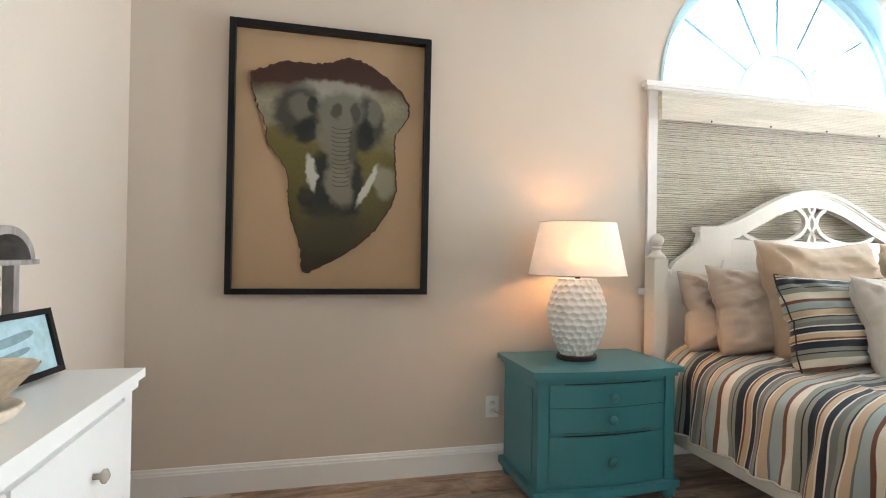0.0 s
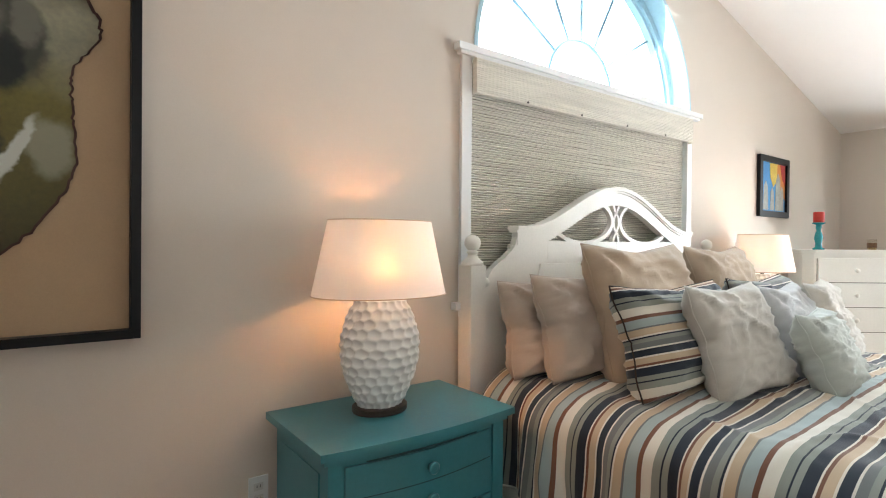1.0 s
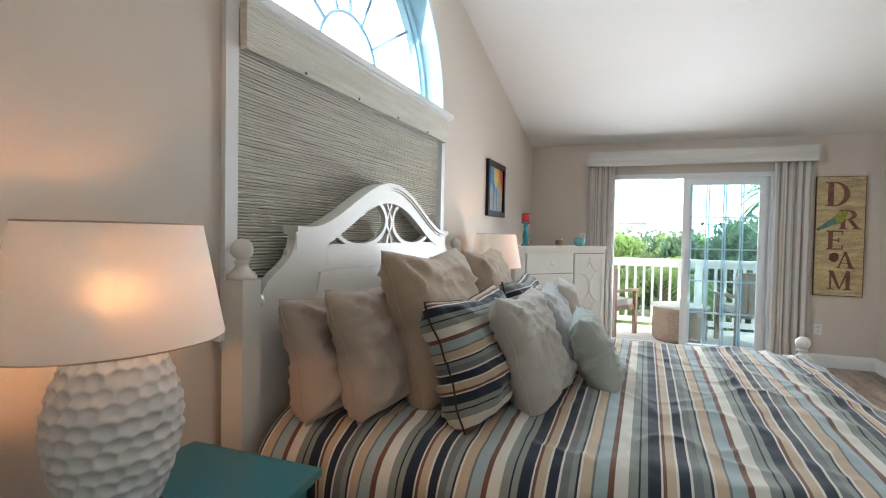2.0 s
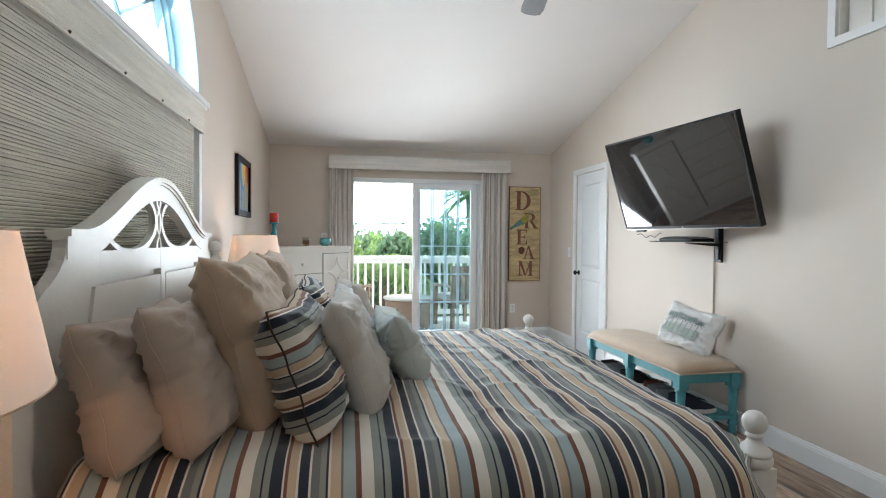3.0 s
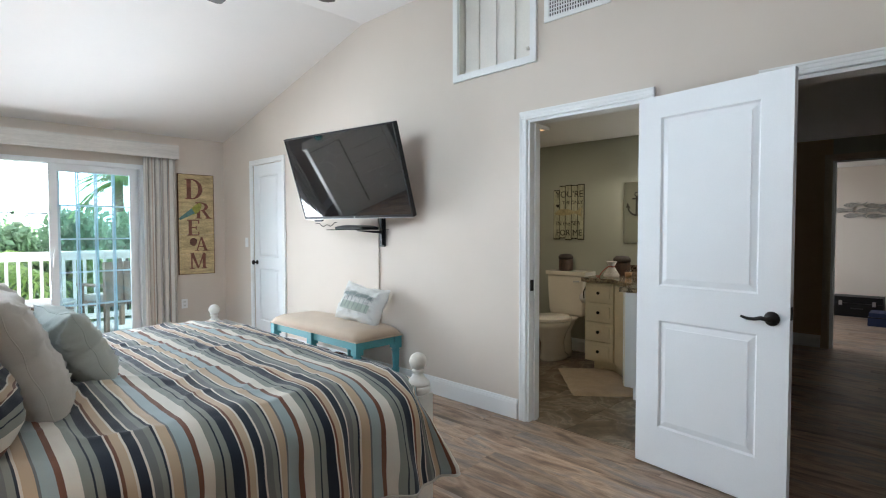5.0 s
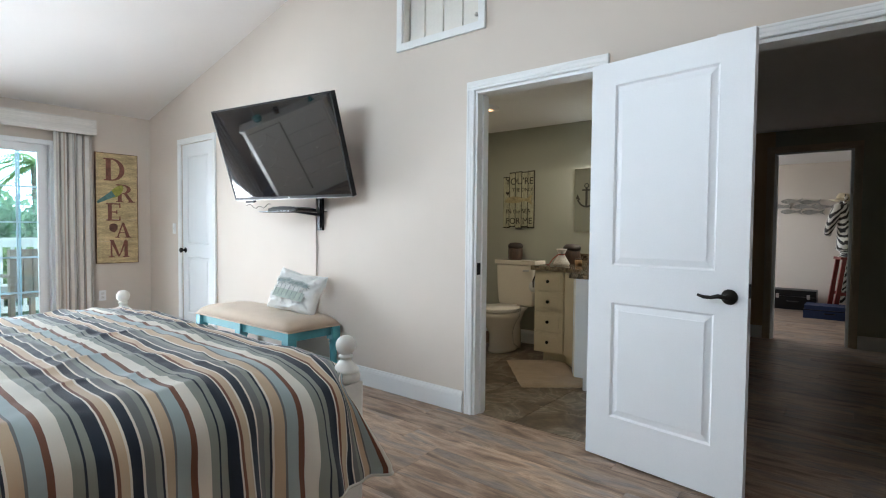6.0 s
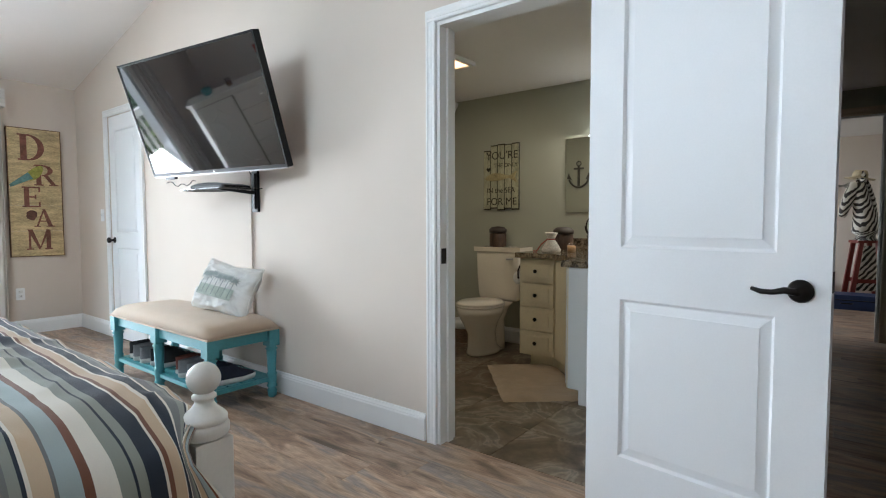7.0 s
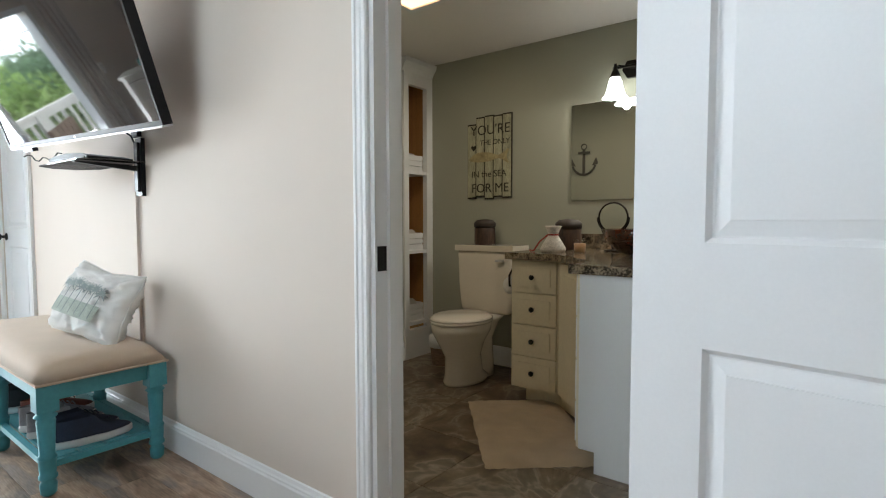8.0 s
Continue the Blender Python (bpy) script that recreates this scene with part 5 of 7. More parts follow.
def shoe(m, colour, label, sole=None):
    th = thing("shoe", m, label, "shoe", "shoes under the bench")
    fab = mat("shoe_fabric", colour, 0.8, vary=0.2, scale=20, fine=250, bump=0.2)

    def ring(f, scale, z):
        """Outline of the shoe at one height; f lengthwise."""
        pts = []
        for i in range(28):
            a = 2 * math.pi * i / 28
            c, s = math.cos(a), math.sin(a)
            half = 0.046 if c > 0 else 0.038
            pts.append((0.14 * c * (1 if c > 0 else 0.98) * scale, half * s * scale * f, z))
        return pts

    bm = bmesh.new()
    rings = [[bm.verts.new(p) for p in ring(1, s, z)] for s, z in ((0.95, 0.0), (1.0, 0.006), (1.0, 0.024), (0.97, 0.028))]
    for a, b in zip(rings, rings[1:]):
        for i in range(28):
            bm.faces.new((a[i], a[(i + 1) % 28], b[(i + 1) % 28], b[i]))
    bm.faces.new(rings[0][::-1])
    bm.faces.new(rings[-1])
    part("sole", bm, sole or SOLE, th, smooth=True)
    bm = bmesh.new()
    rings = []
    for k in range(7):
        f = k / 6
        row = []
        for i in range(28):
            a = 2 * math.pi * i / 28
            c, s = math.cos(a), math.sin(a)
            back = c < 0.1
            x = 0.135 * c
            if f > 0 and not back:
                x = 0.135 * c * (1 - 0.85 * f ** 1.4)
            rise = 0.03 + f * (0.075 if back else 0.045 + 0.03 * (1 - max(0, c)))
            y = (0.044 if c > 0 else 0.036) * s * (1 - 0.32 * f)
            row.append(bm.verts.new((x, y, rise)))
        rings.append(row)
    for a, b in zip(rings, rings[1:]):
        for i in range(28):
            bm.faces.new((a[i], a[(i + 1) % 28], b[(i + 1) % 28], b[i]))
    part("upper", bm, fab, th, smooth=True)
    for i in range(4):
        x = 0.055 - 0.018 * i
        part("lace", tube([(x, -0.022, 0.075 + 0.007 * i), (x - 0.004, 0, 0.084 + 0.007 * i), (x, 0.022, 0.075 + 0.007 * i)], 0.0028, 5), fab, th)
    return th


NV, GR, BK, RD = (0.02, 0.026, 0.05), (0.20, 0.20, 0.21), (0.02, 0.02, 0.022), (0.16, 0.05, 0.035)
for x, y, rz, c, lab in ((3.66, 0.30, 268, NV, "navy running shoe with a white sole"), (3.765, 0.31, 272, NV, "navy running shoe with a white sole"), (3.88, 0.33, 271, GR, "grey running shoe, heel outward"),
                         (3.985, 0.33, 268, GR, "grey running shoe, heel outward"), (4.09, 0.30, 271, RD, "rust brown canvas shoe"), (4.32, 0.31, 268, BK, "black sneaker with a pale sole"),
                         (4.43, 0.31, 272, BK, "black sneaker with a pale sole"), (4.54, 0.33, 270, GR, "grey running shoe, heel outward"), (4.65, 0.33, 270, GR, "grey running shoe, heel outward"), (4.76, 0.31, 270, BK, "black sneaker with a pale sole")):
    shoe(pose(x, y, 0.1335, 0, 0, rz) @ Matrix.Diagonal((1.06, 1.12, 1.05, 1)), c, lab)


# ---- doors ----
def panel_door(th, w, h, t, material, panels, sh=0.115, sf=0.115):
    """A slab along local -x from the hinge, its face at local +y, with raised panels framed by bevelled grooves on both faces."""
    part("slab", box(-w, 0, 0.010, t - 0.010, 0, h), material, th)
    cuts = [0] + [z for p in panels for z in p] + [h]
    for x0, x1 in ((-w, -w + sf), (-sh, 0)):
        part("stile", box(x0, x1, 0, t, 0, h), material, th, bevel=0.002)
    for z0, z1 in zip(cuts[0::2], cuts[1::2]):
        part("rail", box(-w + sf, -sh, 0, t, z0, z1), material, th, bevel=0.002)
    for z0, z1 in panels:
        for y0, y1 in ((t - 0.0105, t), (0.0105, 0)):
            bm = bmesh.new()
            X0_, X1_ = -w + sf, -sh
            rings = []
            for inset, sunk in ((0.0, 0.0), (0.009, 0.90), (0.013, 0.92), (0.040, 0.40), (0.0405, 0.16)):
                y = y1 + (y0 - y1) * sunk
                rings.append([bm.verts.new((x, y, z)) for x, z in ((X0_ + inset, z0 + inset), (X1_ - inset, z0 + inset), (X1_ - inset, z1 - inset), (X0_ + inset, z1 - inset))])
            for lo, hi in zip(rings, rings[1:]):
                for i in range(4):
                    bm.faces.new((lo[i], lo[(i + 1) % 4], hi[(i + 1) % 4], hi[i]))
            bm.faces.new(rings[-1])
            part("raised_panel", bm, material, th)


def lever(th, x, z, y, toward):
    """A lever handle: rose, neck and a wavy lever pointing along local x."""
    hd = part("door_handle", lathe([(0.033, 0), (0.034, 0.006), (0.028, 0.012), (0.012, 0.016), (0.011, 0.05), (0.003, 0.052)], 20, pose(x, y, z, -90)), BRONZE, th, "oil-rubbed bronze lever handle", smooth=True)
    part("lever", tube([(x, y + 0.045, z), (x + toward * 0.03, y + 0.05, z + 0.004), (x + toward * 0.06, y + 0.05, z - 0.004), (x + toward * 0.09, y + 0.05, z - 0.004), (x + toward * 0.115, y + 0.052, z + 0.004)], [0.011, 0.010, 0.008, 0.008, 0.006], 8), BRONZE, hd, smooth=True)


door = thing("door_1", pose(1.5, 0.033, 0.01, 0, 0, -8.9), "white two-panel bathroom door, standing wide open", "door", kind="structure")
panel_door(door, 0.765, 2.028, 0.035, DOORW, ((0.222, 0.812), (1.002, 1.91)), 0.133, 0.135)
lever(door, -0.693, 0.895, 0.035, 1)
part("latch_plate", box(-0.7665, -0.764, 0.006, 0.029, 0.895, 0.955), BRONZE, door)
for z in (0.2, 1.0, 1.8):
    part("hinge", boxes((-0.004, 0.012, -0.008, 0.008, z, z + 0.09)), BRONZE, door)
tagged(part("strike_plate", boxes((BD1 - 0.0205, BD1 - 0.017, -0.045, -0.008, 0.90, 0.975)), BRONZE), "dark bronze strike plate on the door jamb", "strike plate")

# closet door
closet = thing("door_2", pose(CX1, -0.043, 0.004, 0, 0, 0), "white two-panel closet door, closed", "door", kind="structure")
panel_door(closet, CX1 - CX0, CZ - 0.006, 0.035, DOORW, ((0.24, 0.86), (1.0, 1.95)))
part("door_knob", lathe([(0.028, 0), (0.028, 0.006), (0.011, 0.012), (0.011, 0.03), (0.026, 0.042), (0.028, 0.055), (0.018, 0.065), (0.003, 0.067)], 18, pose(-0.06, 0.035, 0.93, -90)), BRONZE, closet, "dark bronze door knob", smooth=True)
for z in (0.22, 1.05, 1.82):
    part("hinge", lathe([(0.007, 0), (0.007, 0.09)], 8, pose(-(CX1 - CX0) - 0.002, 0.04, z)), BRONZE, closet)
casing("door_casing_3", CX0 - 0.005, CX1 + 0.005, CZ, 0, 1, "white casing round the closet door", wide=0.85)


def wall_plate(name, m, holes, label):
    th = thing(name, m, label, name.replace("_", " "))
    part("plate", box(-0.036, 0.036, -0.006, 0, -0.058, 0.058), TRIM, th, bevel=0.002)
    if holes:
        for z in (-0.022, 0.022):
            part("socket", box(-0.017, 0.017, -0.008, -0.006, z - 0.014, z + 0.014), mat("outlet_white", (0.7, 0.69, 0.66), 0.4), th, bevel=0.002)
            for x in (-0.006, 0.006):
                part("slot", box(x - 0.001, x + 0.001, -0.0085, -0.0079, z - 0.003, z + 0.006), BLACK, th)
    else:
        part("toggle", box(-0.005, 0.005, -0.016, -0.006, -0.008, 0.012), TRIM, th, bevel=0.001)


wall_plate("light_switch", pose(6.47, 0, 1.17, 0, 0, 180), False, "white light switch beside the closet door")
wall_plate("wall_outlet", pose(X1, 0.52, 0.40, 0, 0, 270), True, "white double wall outlet under the sign")
wall_plate("wall_outlet", pose(0.96, YH, 0.345, 0, 0, 0), True, "white double wall outlet beside the nightstand")
wall_plate("wall_outlet", pose(X1, 2.98, 1.33, 0, 0, 270), True, "white wall outlet above the chest")
tagged(part("lamp_cord", tube([(0.965, YH - 0.01, 0.325), (0.99, YH - 0.04, 0.315), (1.02, YH - 0.035, 0.30), (1.06, YH - 0.02, 0.25)], 0.004, 6), mat("ivory_cord", (0.55, 0.47, 0.35), 0.5)), "ivory lamp cord plugged in the outlet", "cord")

# Unseen board, added to stop light leaking round the closet door
tagged(part("closet_back", box(CX0 - 0.1, CX1 + 0.1, -T - 0.04, -T - 0.002, 0, CZ + 0.1), WALL), "unseen board added behind the closet door against light leaks", "wall", kind="structure")
# attic hatch: cased opening with a ribbed board
hatch = thing("attic_hatch", pose(0, 0, 0), "white cased hatch high in the wall with a board door", "hatch")
part("board", box(AX0, AX1, -0.075, -0.062, AZ0, AZ1), CREAM, hatch)
for i in range(4):
    x = AX0 + 0.012 + 0.163 * i
    part("plank", box(x, x + 0.126, -0.062, -0.048, AZ0 + 0.002, AZ1), CREAM, hatch, bevel=0.009)
part("knob", lathe([(0.008, 0), (0.008, 0.012), (0.014, 0.02), (0.004, 0.028)], 12, pose(AX0 + 0.05, -0.048, AZ0 + 0.07, -90)), CREAM, hatch, smooth=True)
part("reveal", boxes((AX0 - 0.001, AX0 + 0.008, -0.06, 0.002, AZ0, AZ1), (AX1 - 0.008, AX1 + 0.001, -0.06, 0.002, AZ0, AZ1), (AX0 + 0.008, AX1 - 0.008, -0.06, 0.002, AZ0 - 0.001, AZ0 + 0.008)), CREAM, hatch)
for d in ((AX0 - 0.048, AX0, AZ0 - 0.048, AZ1 + 0.048), (AX1, AX1 + 0.048, AZ0 - 0.048, AZ1 + 0.048), (AX0, AX1, AZ0 - 0.048, AZ0), (AX0, AX1, AZ1, AZ1 + 0.048)):
    part("frame", box(d[0], d[1], 0.0, 0.022, d[2], d[3]), TRIM, hatch, bevel=0.004)
# Unseen board, added to keep outside light from the hatch opening
tagged(part("hatch_back", box(AX0 - 0.05, AX1 + 0.05, -T - 0.05, -T - 0.002, AZ0 - 0.05, AZ1 + 0.05), WALL), "unseen board added behind the attic hatch against light leaks", "wall", kind="structure")
vent = thing("wall_vent", pose(0, 0, 0), "white metal air return grille high on the wall", "vent")
part("backing", box(1.74, 2.14, 0.001, 0.003, 2.69, 2.92), BLACK, vent)
part("frame", boxes((1.71, 2.17, 0, 0.012, 2.66, 2.69), (1.71, 2.17, 0, 0.012, 2.92, 2.95), (1.71, 1.74, 0, 0.012, 2.69, 2.92), (2.14, 2.17, 0, 0.012, 2.69, 2.92)), TRIM, vent)
for i in range(22):
    x = 1.749 + i * 0.0182
    part("slat", box(x, x + 0.007, 0.003, 0.010, 2.69, 2.92), TRIM, vent)
for i in range(9):
    part("crossbar", box(1.74, 2.14, 0.0045, 0.011, 2.711 + 0.0235 * i, 2.716 + 0.0235 * i), TRIM, vent)

# ceiling fan
fan = thing("ceiling_fan", pose(2.97, 1.67, 0), "dark bronze ceiling fan with five wooden blades", "ceiling fan")
part("canopy", lathe([(0.03, 3.10), (0.075, 3.14), (0.08, 3.185)], 24), BRONZE, fan, smooth=True)
part("downrod", lathe([(0.013, 2.85), (0.013, 3.11)], 10), BRONZE, fan)
part("motor", lathe([(0.05, 2.68), (0.11, 2.70), (0.13, 2.74), (0.13, 2.80), (0.09, 2.85), (0.03, 2.87)], 28), BRONZE, fan, smooth=True)
for i in range(5):
    a = -9 + 72 * i
    m = pose(0, 0, 2.755, 0, 0, a)
    bl = part("blade", prism([(0.2, -0.05), (0.55, -0.068), (0.62, -0.06), (0.645, -0.03), (0.645, 0.03), (0.62, 0.06), (0.55, 0.068), (0.2, 0.05)], -0.004, 0.004, lambda u, v, d: Vector((u, v, d + 0.15 * v))), DARKW, fan)
    bl.matrix_local = m
    part("blade_iron", box(0.09, 0.24, -0.018, 0.018, -0.012, -0.003), BRONZE, bl)

# ---- chest across the corner ----
ch = thing("chest", pose(6.115, 2.965, 0, 0, 0, -37.7), "cream painted chest with drawers and a door of curved fretwork", "chest")
W2, WL, CD, CH = 0.53, 0.73, 0.42, 1.235


def chest_plan(o):
    """Plan of the chest with its front and ends brought out by o; a canted back corner clears the wall."""
    return [(-WL + 0.06, -o), (W2 - 0.05, -o), (W2 + o, 0.06 - o), (W2 + o, CD), (-0.515, CD), (-WL - o, 0.24), (-WL - o, 0.06 - o)]


part("body", prism(chest_plan(0.0), 0.06, CH - 0.03, lambda u, v, d: Vector((u, v, d))), CREAM, ch, bevel=0.004)
part("top", prism(chest_plan(0.02), CH - 0.03, CH, lambda u, v, d: Vector((u, v, d))), CREAM, ch, bevel=0.006)
part("plinth", prism(chest_plan(0.009), 0, 0.08, lambda u, v, d: Vector((u, v, d))), CREAM, ch, bevel=0.004)
# Shade between drawers and door, painted as a darker sheet behind them
CREAM_GAP = mat("drawer_shadow_gap", (0.20, 0.18, 0.15), 0.8)
part("drawer_recess", box(-0.645, 0.465, -0.003, 0.01, 0.105, 1.162), CREAM_GAP, ch)
for r in range(5):
    z0 = 0.11 + r * 0.212
    d = part("drawer", box(-0.64, -0.012, -0.018, 0, z0, z0 + 0.204), CREAM, ch, bevel=0.005)
    part("knob", lathe([(0.008, 0), (0.008, 0.012), (0.018, 0.02), (0.019, 0.027), (0.008, 0.034)], 14, pose(-0.326, -0.018, z0 + 0.10, 90)), CREAM, d, smooth=True)
cd = part("cabinet_door", box(0.01, 0.46, -0.012, 0, 0.11, 1.156), CREAM, ch, bevel=0.004)
for d in ((0.01, 0.05, 0.11, 1.156), (0.42, 0.46, 0.11, 1.156), (0.05, 0.42, 0.11, 0.15), (0.05, 0.42, 1.116, 1.156)):
    part("door_frame", box(d[0], d[1], -0.02, -0.012, d[2], d[3]), CREAM, cd, bevel=0.002)
for k, zc in enumerate((1.116, 0.80, 0.47, 0.15)):
    for sx, xc in ((1, 0.05), (-1, 0.42)):
        pts = [(xc + sx * 0.185 * math.cos(math.pi * i / 12 - math.pi / 2), -0.016, zc + 0.165 * math.sin(math.pi * i / 12 - math.pi / 2)) for i in range(13)]
        pts = [p for p in pts if 0.14 < p[2] < 1.13]
        if len(pts) > 2:
            part("fret", tube(pts, 0.008, 6), CREAM, cd)


def at_chest(u, v):
    p = pose(6.115, 2.965, 0, 0, 0, -37.7) @ Vector((u, v, CH))
    return pose(p.x, p.y, p.z)


cs = thing("candlestick", at_chest(-0.52, 0.16), "turquoise glass candlestick with a red candle", "candlestick")
TQG = mat("turquoise_glass", (0.02, 0.30, 0.34), 0.12, vary=0.1, bump=0.02, coat=0.4)
part("stem", lathe([(0.045, 0), (0.048, 0.008), (0.03, 0.018), (0.024, 0.05), (0.034, 0.10), (0.03, 0.13), (0.018, 0.17), (0.024, 0.20), (0.02, 0.22), (0.05, 0.232), (0.05, 0.24)], 20), TQG, cs, smooth=True)
part("candle", lathe([(0.042, 0.24), (0.043, 0.255), (0.042, 0.33), (0.036, 0.335)], 20), mat("red_wax", (0.50, 0.03, 0.02), 0.45, vary=0.1), cs, "red pillar candle", smooth=True)
jar = thing("candle_jar", at_chest(-0.02, 0.20), "small glass candle jar with a tan label", "candle jar")
part("glass", lathe([(0.034, 0), (0.036, 0.004), (0.036, 0.095)], 20), glass_mat("jar_glass", (0.92, 0.9, 0.86), 0.02, 0.1), jar, smooth=True)
part("wax", lathe([(0.033, 0.004), (0.033, 0.06)], 20), mat("amber_wax", (0.5, 0.33, 0.12), 0.5), jar, smooth=True)
part("label", lathe([(0.0365, 0.02), (0.0365, 0.062)], 20), mat("brown_label", (0.20, 0.10, 0.045), 0.6, vary=0.4, scale=40), jar)
bowl = thing("bowl", at_chest(0.26, 0.17), "round teal ceramic pot", "pot")
part("body", lathe([(0.03, 0), (0.05, 0.012), (0.064, 0.045), (0.058, 0.08), (0.042, 0.094), (0.042, 0.088), (0.03, 0.07)], 24), mat("teal_glaze", (0.12, 0.38, 0.36), 0.25, vary=0.1, coat=0.3), bowl, smooth=True)

# ---- sliding door ----
VINYL = mat("white_vinyl", (0.80, 0.81, 0.82), 0.35, vary=0.01, bump=0.01)
PALEG = mat("pale_blue_grille", (0.50, 0.70, 0.80), 0.4, vary=0.03, bump=0.0)
SM = (SY0 + SY1) / 2 + 0.06
sl = thing("door_3", pose(0, 0, 0), "white sliding glass door with grilles, slid open to the deck", "door", kind="structure")
part("door_frame", boxes((X1 - 0.01, X1 + T + 0.01, SY0, SY0 + 0.045, 0, SZ), (X1 - 0.01, X1 + T + 0.01, SY1 - 0.045, SY1, 0, SZ), (X1 - 0.01, X1 + T + 0.01, SY0 + 0.045, SY1 - 0.045, SZ - 0.05, SZ)), VINYL, sl, bevel=0.003)
part("threshold", box(X1 - 0.01, X1 + T + 0.02, SY0 + 0.045, SY1 - 0.045, -0.02, 0.03), SILV, sl)
for k, (xx, y0, y1) in enumerate(((X1 + 0.075, SY0 + 0.045, SM - 0.03), (X1 + 0.03, SY0 + 0.075, SM))):
    sash = part("sash", boxes((xx, xx + 0.035, y0, y0 + 0.07, 0.03, SZ - 0.05), (xx, xx + 0.035, y1 - 0.075, y1, 0.03, SZ - 0.05), (xx, xx + 0.035, y0 + 0.07, y1 - 0.075, 0.03, 0.12), (xx, xx + 0.035, y0 + 0.07, y1 - 0.075, SZ - 0.13, SZ - 0.05)), VINYL, sl, bevel=0.003)
    g0, g1 = y0 + 0.07, y1 - 0.075
    for i in range(1, 4):
        yy = g0 + (g1 - g0) * i / 4
        part("grille", box(xx + 0.012, xx + 0.02, yy - 0.008, yy + 0.008, 0.12, SZ - 0.13), PALEG, sash)
    for i in range(1, 5):
        zz = 0.12 + (SZ - 0.25) * i / 5
        part("grille", box(xx + 0.0125, xx + 0.0205, g0, g1, zz - 0.008, zz + 0.008), PALEG, sash)
    bm = bmesh.new()
    bm.faces.new([bm.verts.new(p) for p in ((xx + 0.026, g0, 0.12), (xx + 0.026, g1, 0.12), (xx + 0.026, g1, SZ - 0.13), (xx + 0.026, g0, SZ - 0.13))])
    gp = part("pane", bm, glass_mat("tinted_pane", (0.78, 0.92, 0.97), 0.0, 0.09), sash)
    gp.visible_shadow = False
part("pull_handle", boxes((X1 - 0.005, X1 + 0.03, SM - 0.045, SM - 0.025, 0.93, 1.13), (X1 - 0.02, X1 - 0.005, SM - 0.045, SM - 0.025, 0.95, 1.11)), VINYL, sl, bevel=0.003)
val = thing("valance", pose(0, 0, 0), "grey-white woodgrain valance box over the sliding door", "valance")
WASH = mat("whitewashed_woodgrain", (0.62, 0.59, 0.55), 0.6, vary=0.16, scale=3, fine=60, stretch=(4, 0.4, 10), bump=0.1)
part("front_board", box(X1 - 0.175, X1 - 0.155, 0.61, 2.92, 2.175, 2.34), WASH, val, bevel=0.003)
part("top_board", box(X1 - 0.155, X1, 0.61, 2.92, 2.32, 2.338), WASH, val)
for y in (0.61, 2.905):
    part("end_board", box(X1 - 0.155, X1, y, y + 0.015, 2.176, 2.32), WASH, val)
part("rod", tube([(X1 - 0.08, 0.63, 2.24), (X1 - 0.08, 2.9, 2.24)], 0.012, 10), SILV, val)
CURT = stripes(mat("striped_linen_curtain", (0.95, 0.95, 0.95), 0.9, vary=0.06, fine=300, bump=0.1, sheen=0.2), [(5, (0.60, 0.56, 0.51)), (0.7, (0.46, 0.42, 0.38)), (4, (0.64, 0.61, 0.57)), (0.6, (0.46, 0.37, 0.31)), (3, (0.58, 0.55, 0.50)), (1.0, (0.41, 0.40, 0.38))], 0.26, axis=0)


def curtain(y0, y1, label, seed):
    bm = bmesh.new()
    uvl = bm.loops.layers.uv.new("UVMap")
    n, mrow = 90, 26
    g = []
    for j in range(mrow + 1):
        z = 0.015 + (2.225 - 0.015) * j / mrow
        row = []
        for i in range(n + 1):
            f = i / n
            w = 0.8 + 0.2 * noise.noise(Vector((f * 3, z * 0.8, seed)))
            amp = 0.034 * w * (0.75 + 0.25 * (1 - z / 2.2))
            row.append(bm.verts.new((X1 - 0.085 + amp * math.sin(2 * math.pi * f * 5 + 0.6 * noise.noise(Vector((f * 2, z, seed + 4)))), y0 + (y1 - y0) * f + 0.012 * math.sin(2 * math.pi * f * 10 + 1), z)))
        g.append(row)
    for j in range(mrow):
        for i in range(n):
            f = bm.faces.new((g[j][i], g[j][i + 1], g[j + 1][i + 1], g[j + 1][i]))
            for lp, (a, b) in zip(f.loops, ((i, j), (i + 1, j), (i + 1, j + 1), (i, j + 1))):
                lp[uvl].uv = (a / n * 0.9, b / mrow * 2.2)
    ob = part("curtain", bm, CURT, smooth=True)
    so = ob.modifiers.new("thick", "SOLIDIFY")
    so.thickness = 0.003
    tagged(ob, label, "curtain", "curtains at the sliding door")


curtain(0.62, 0.97, "grey-beige striped curtain drawn aside in folds", 1)
curtain(2.62, 2.90, "grey-beige striped curtain drawn aside in folds", 2)

# ---- deck and what lies beyond ----
DECKW = mat("pale_deck_boards", (0.56, 0.52, 0.46), 0.8, vary=0.2, scale=3, fine=40, stretch=(6, 0.5, 6), bump=0.1)
RAILP = mat("cream_rail_paint", (0.82, 0.80, 0.75), 0.55, vary=0.05, bump=0.03)
deck = tagged(part("deck", box(X1 + T, 9.45, -2.2, 5.8, -0.18, -0.075), DARKW), "pale weathered wooden deck outside the sliding door", "deck", kind="structure")
for i in range(15):
    x = X1 + T + 0.005 + i * 0.145
    part("board", box(x, x + 0.138, -2.2, 5.8, -0.075, -0.045), DECKW, deck)
rail = thing("deck_railing", pose(0, 0, 0), "cream painted wooden deck railing", "railing")
part("cap_rail", box(9.13, 9.27, -2.2, 5.8, 0.985, 1.025), RAILP, rail, bevel=0.004)
part("upper_rail", box(9.18, 9.22, -2.2, 5.8, 0.90, 0.985), RAILP, rail)
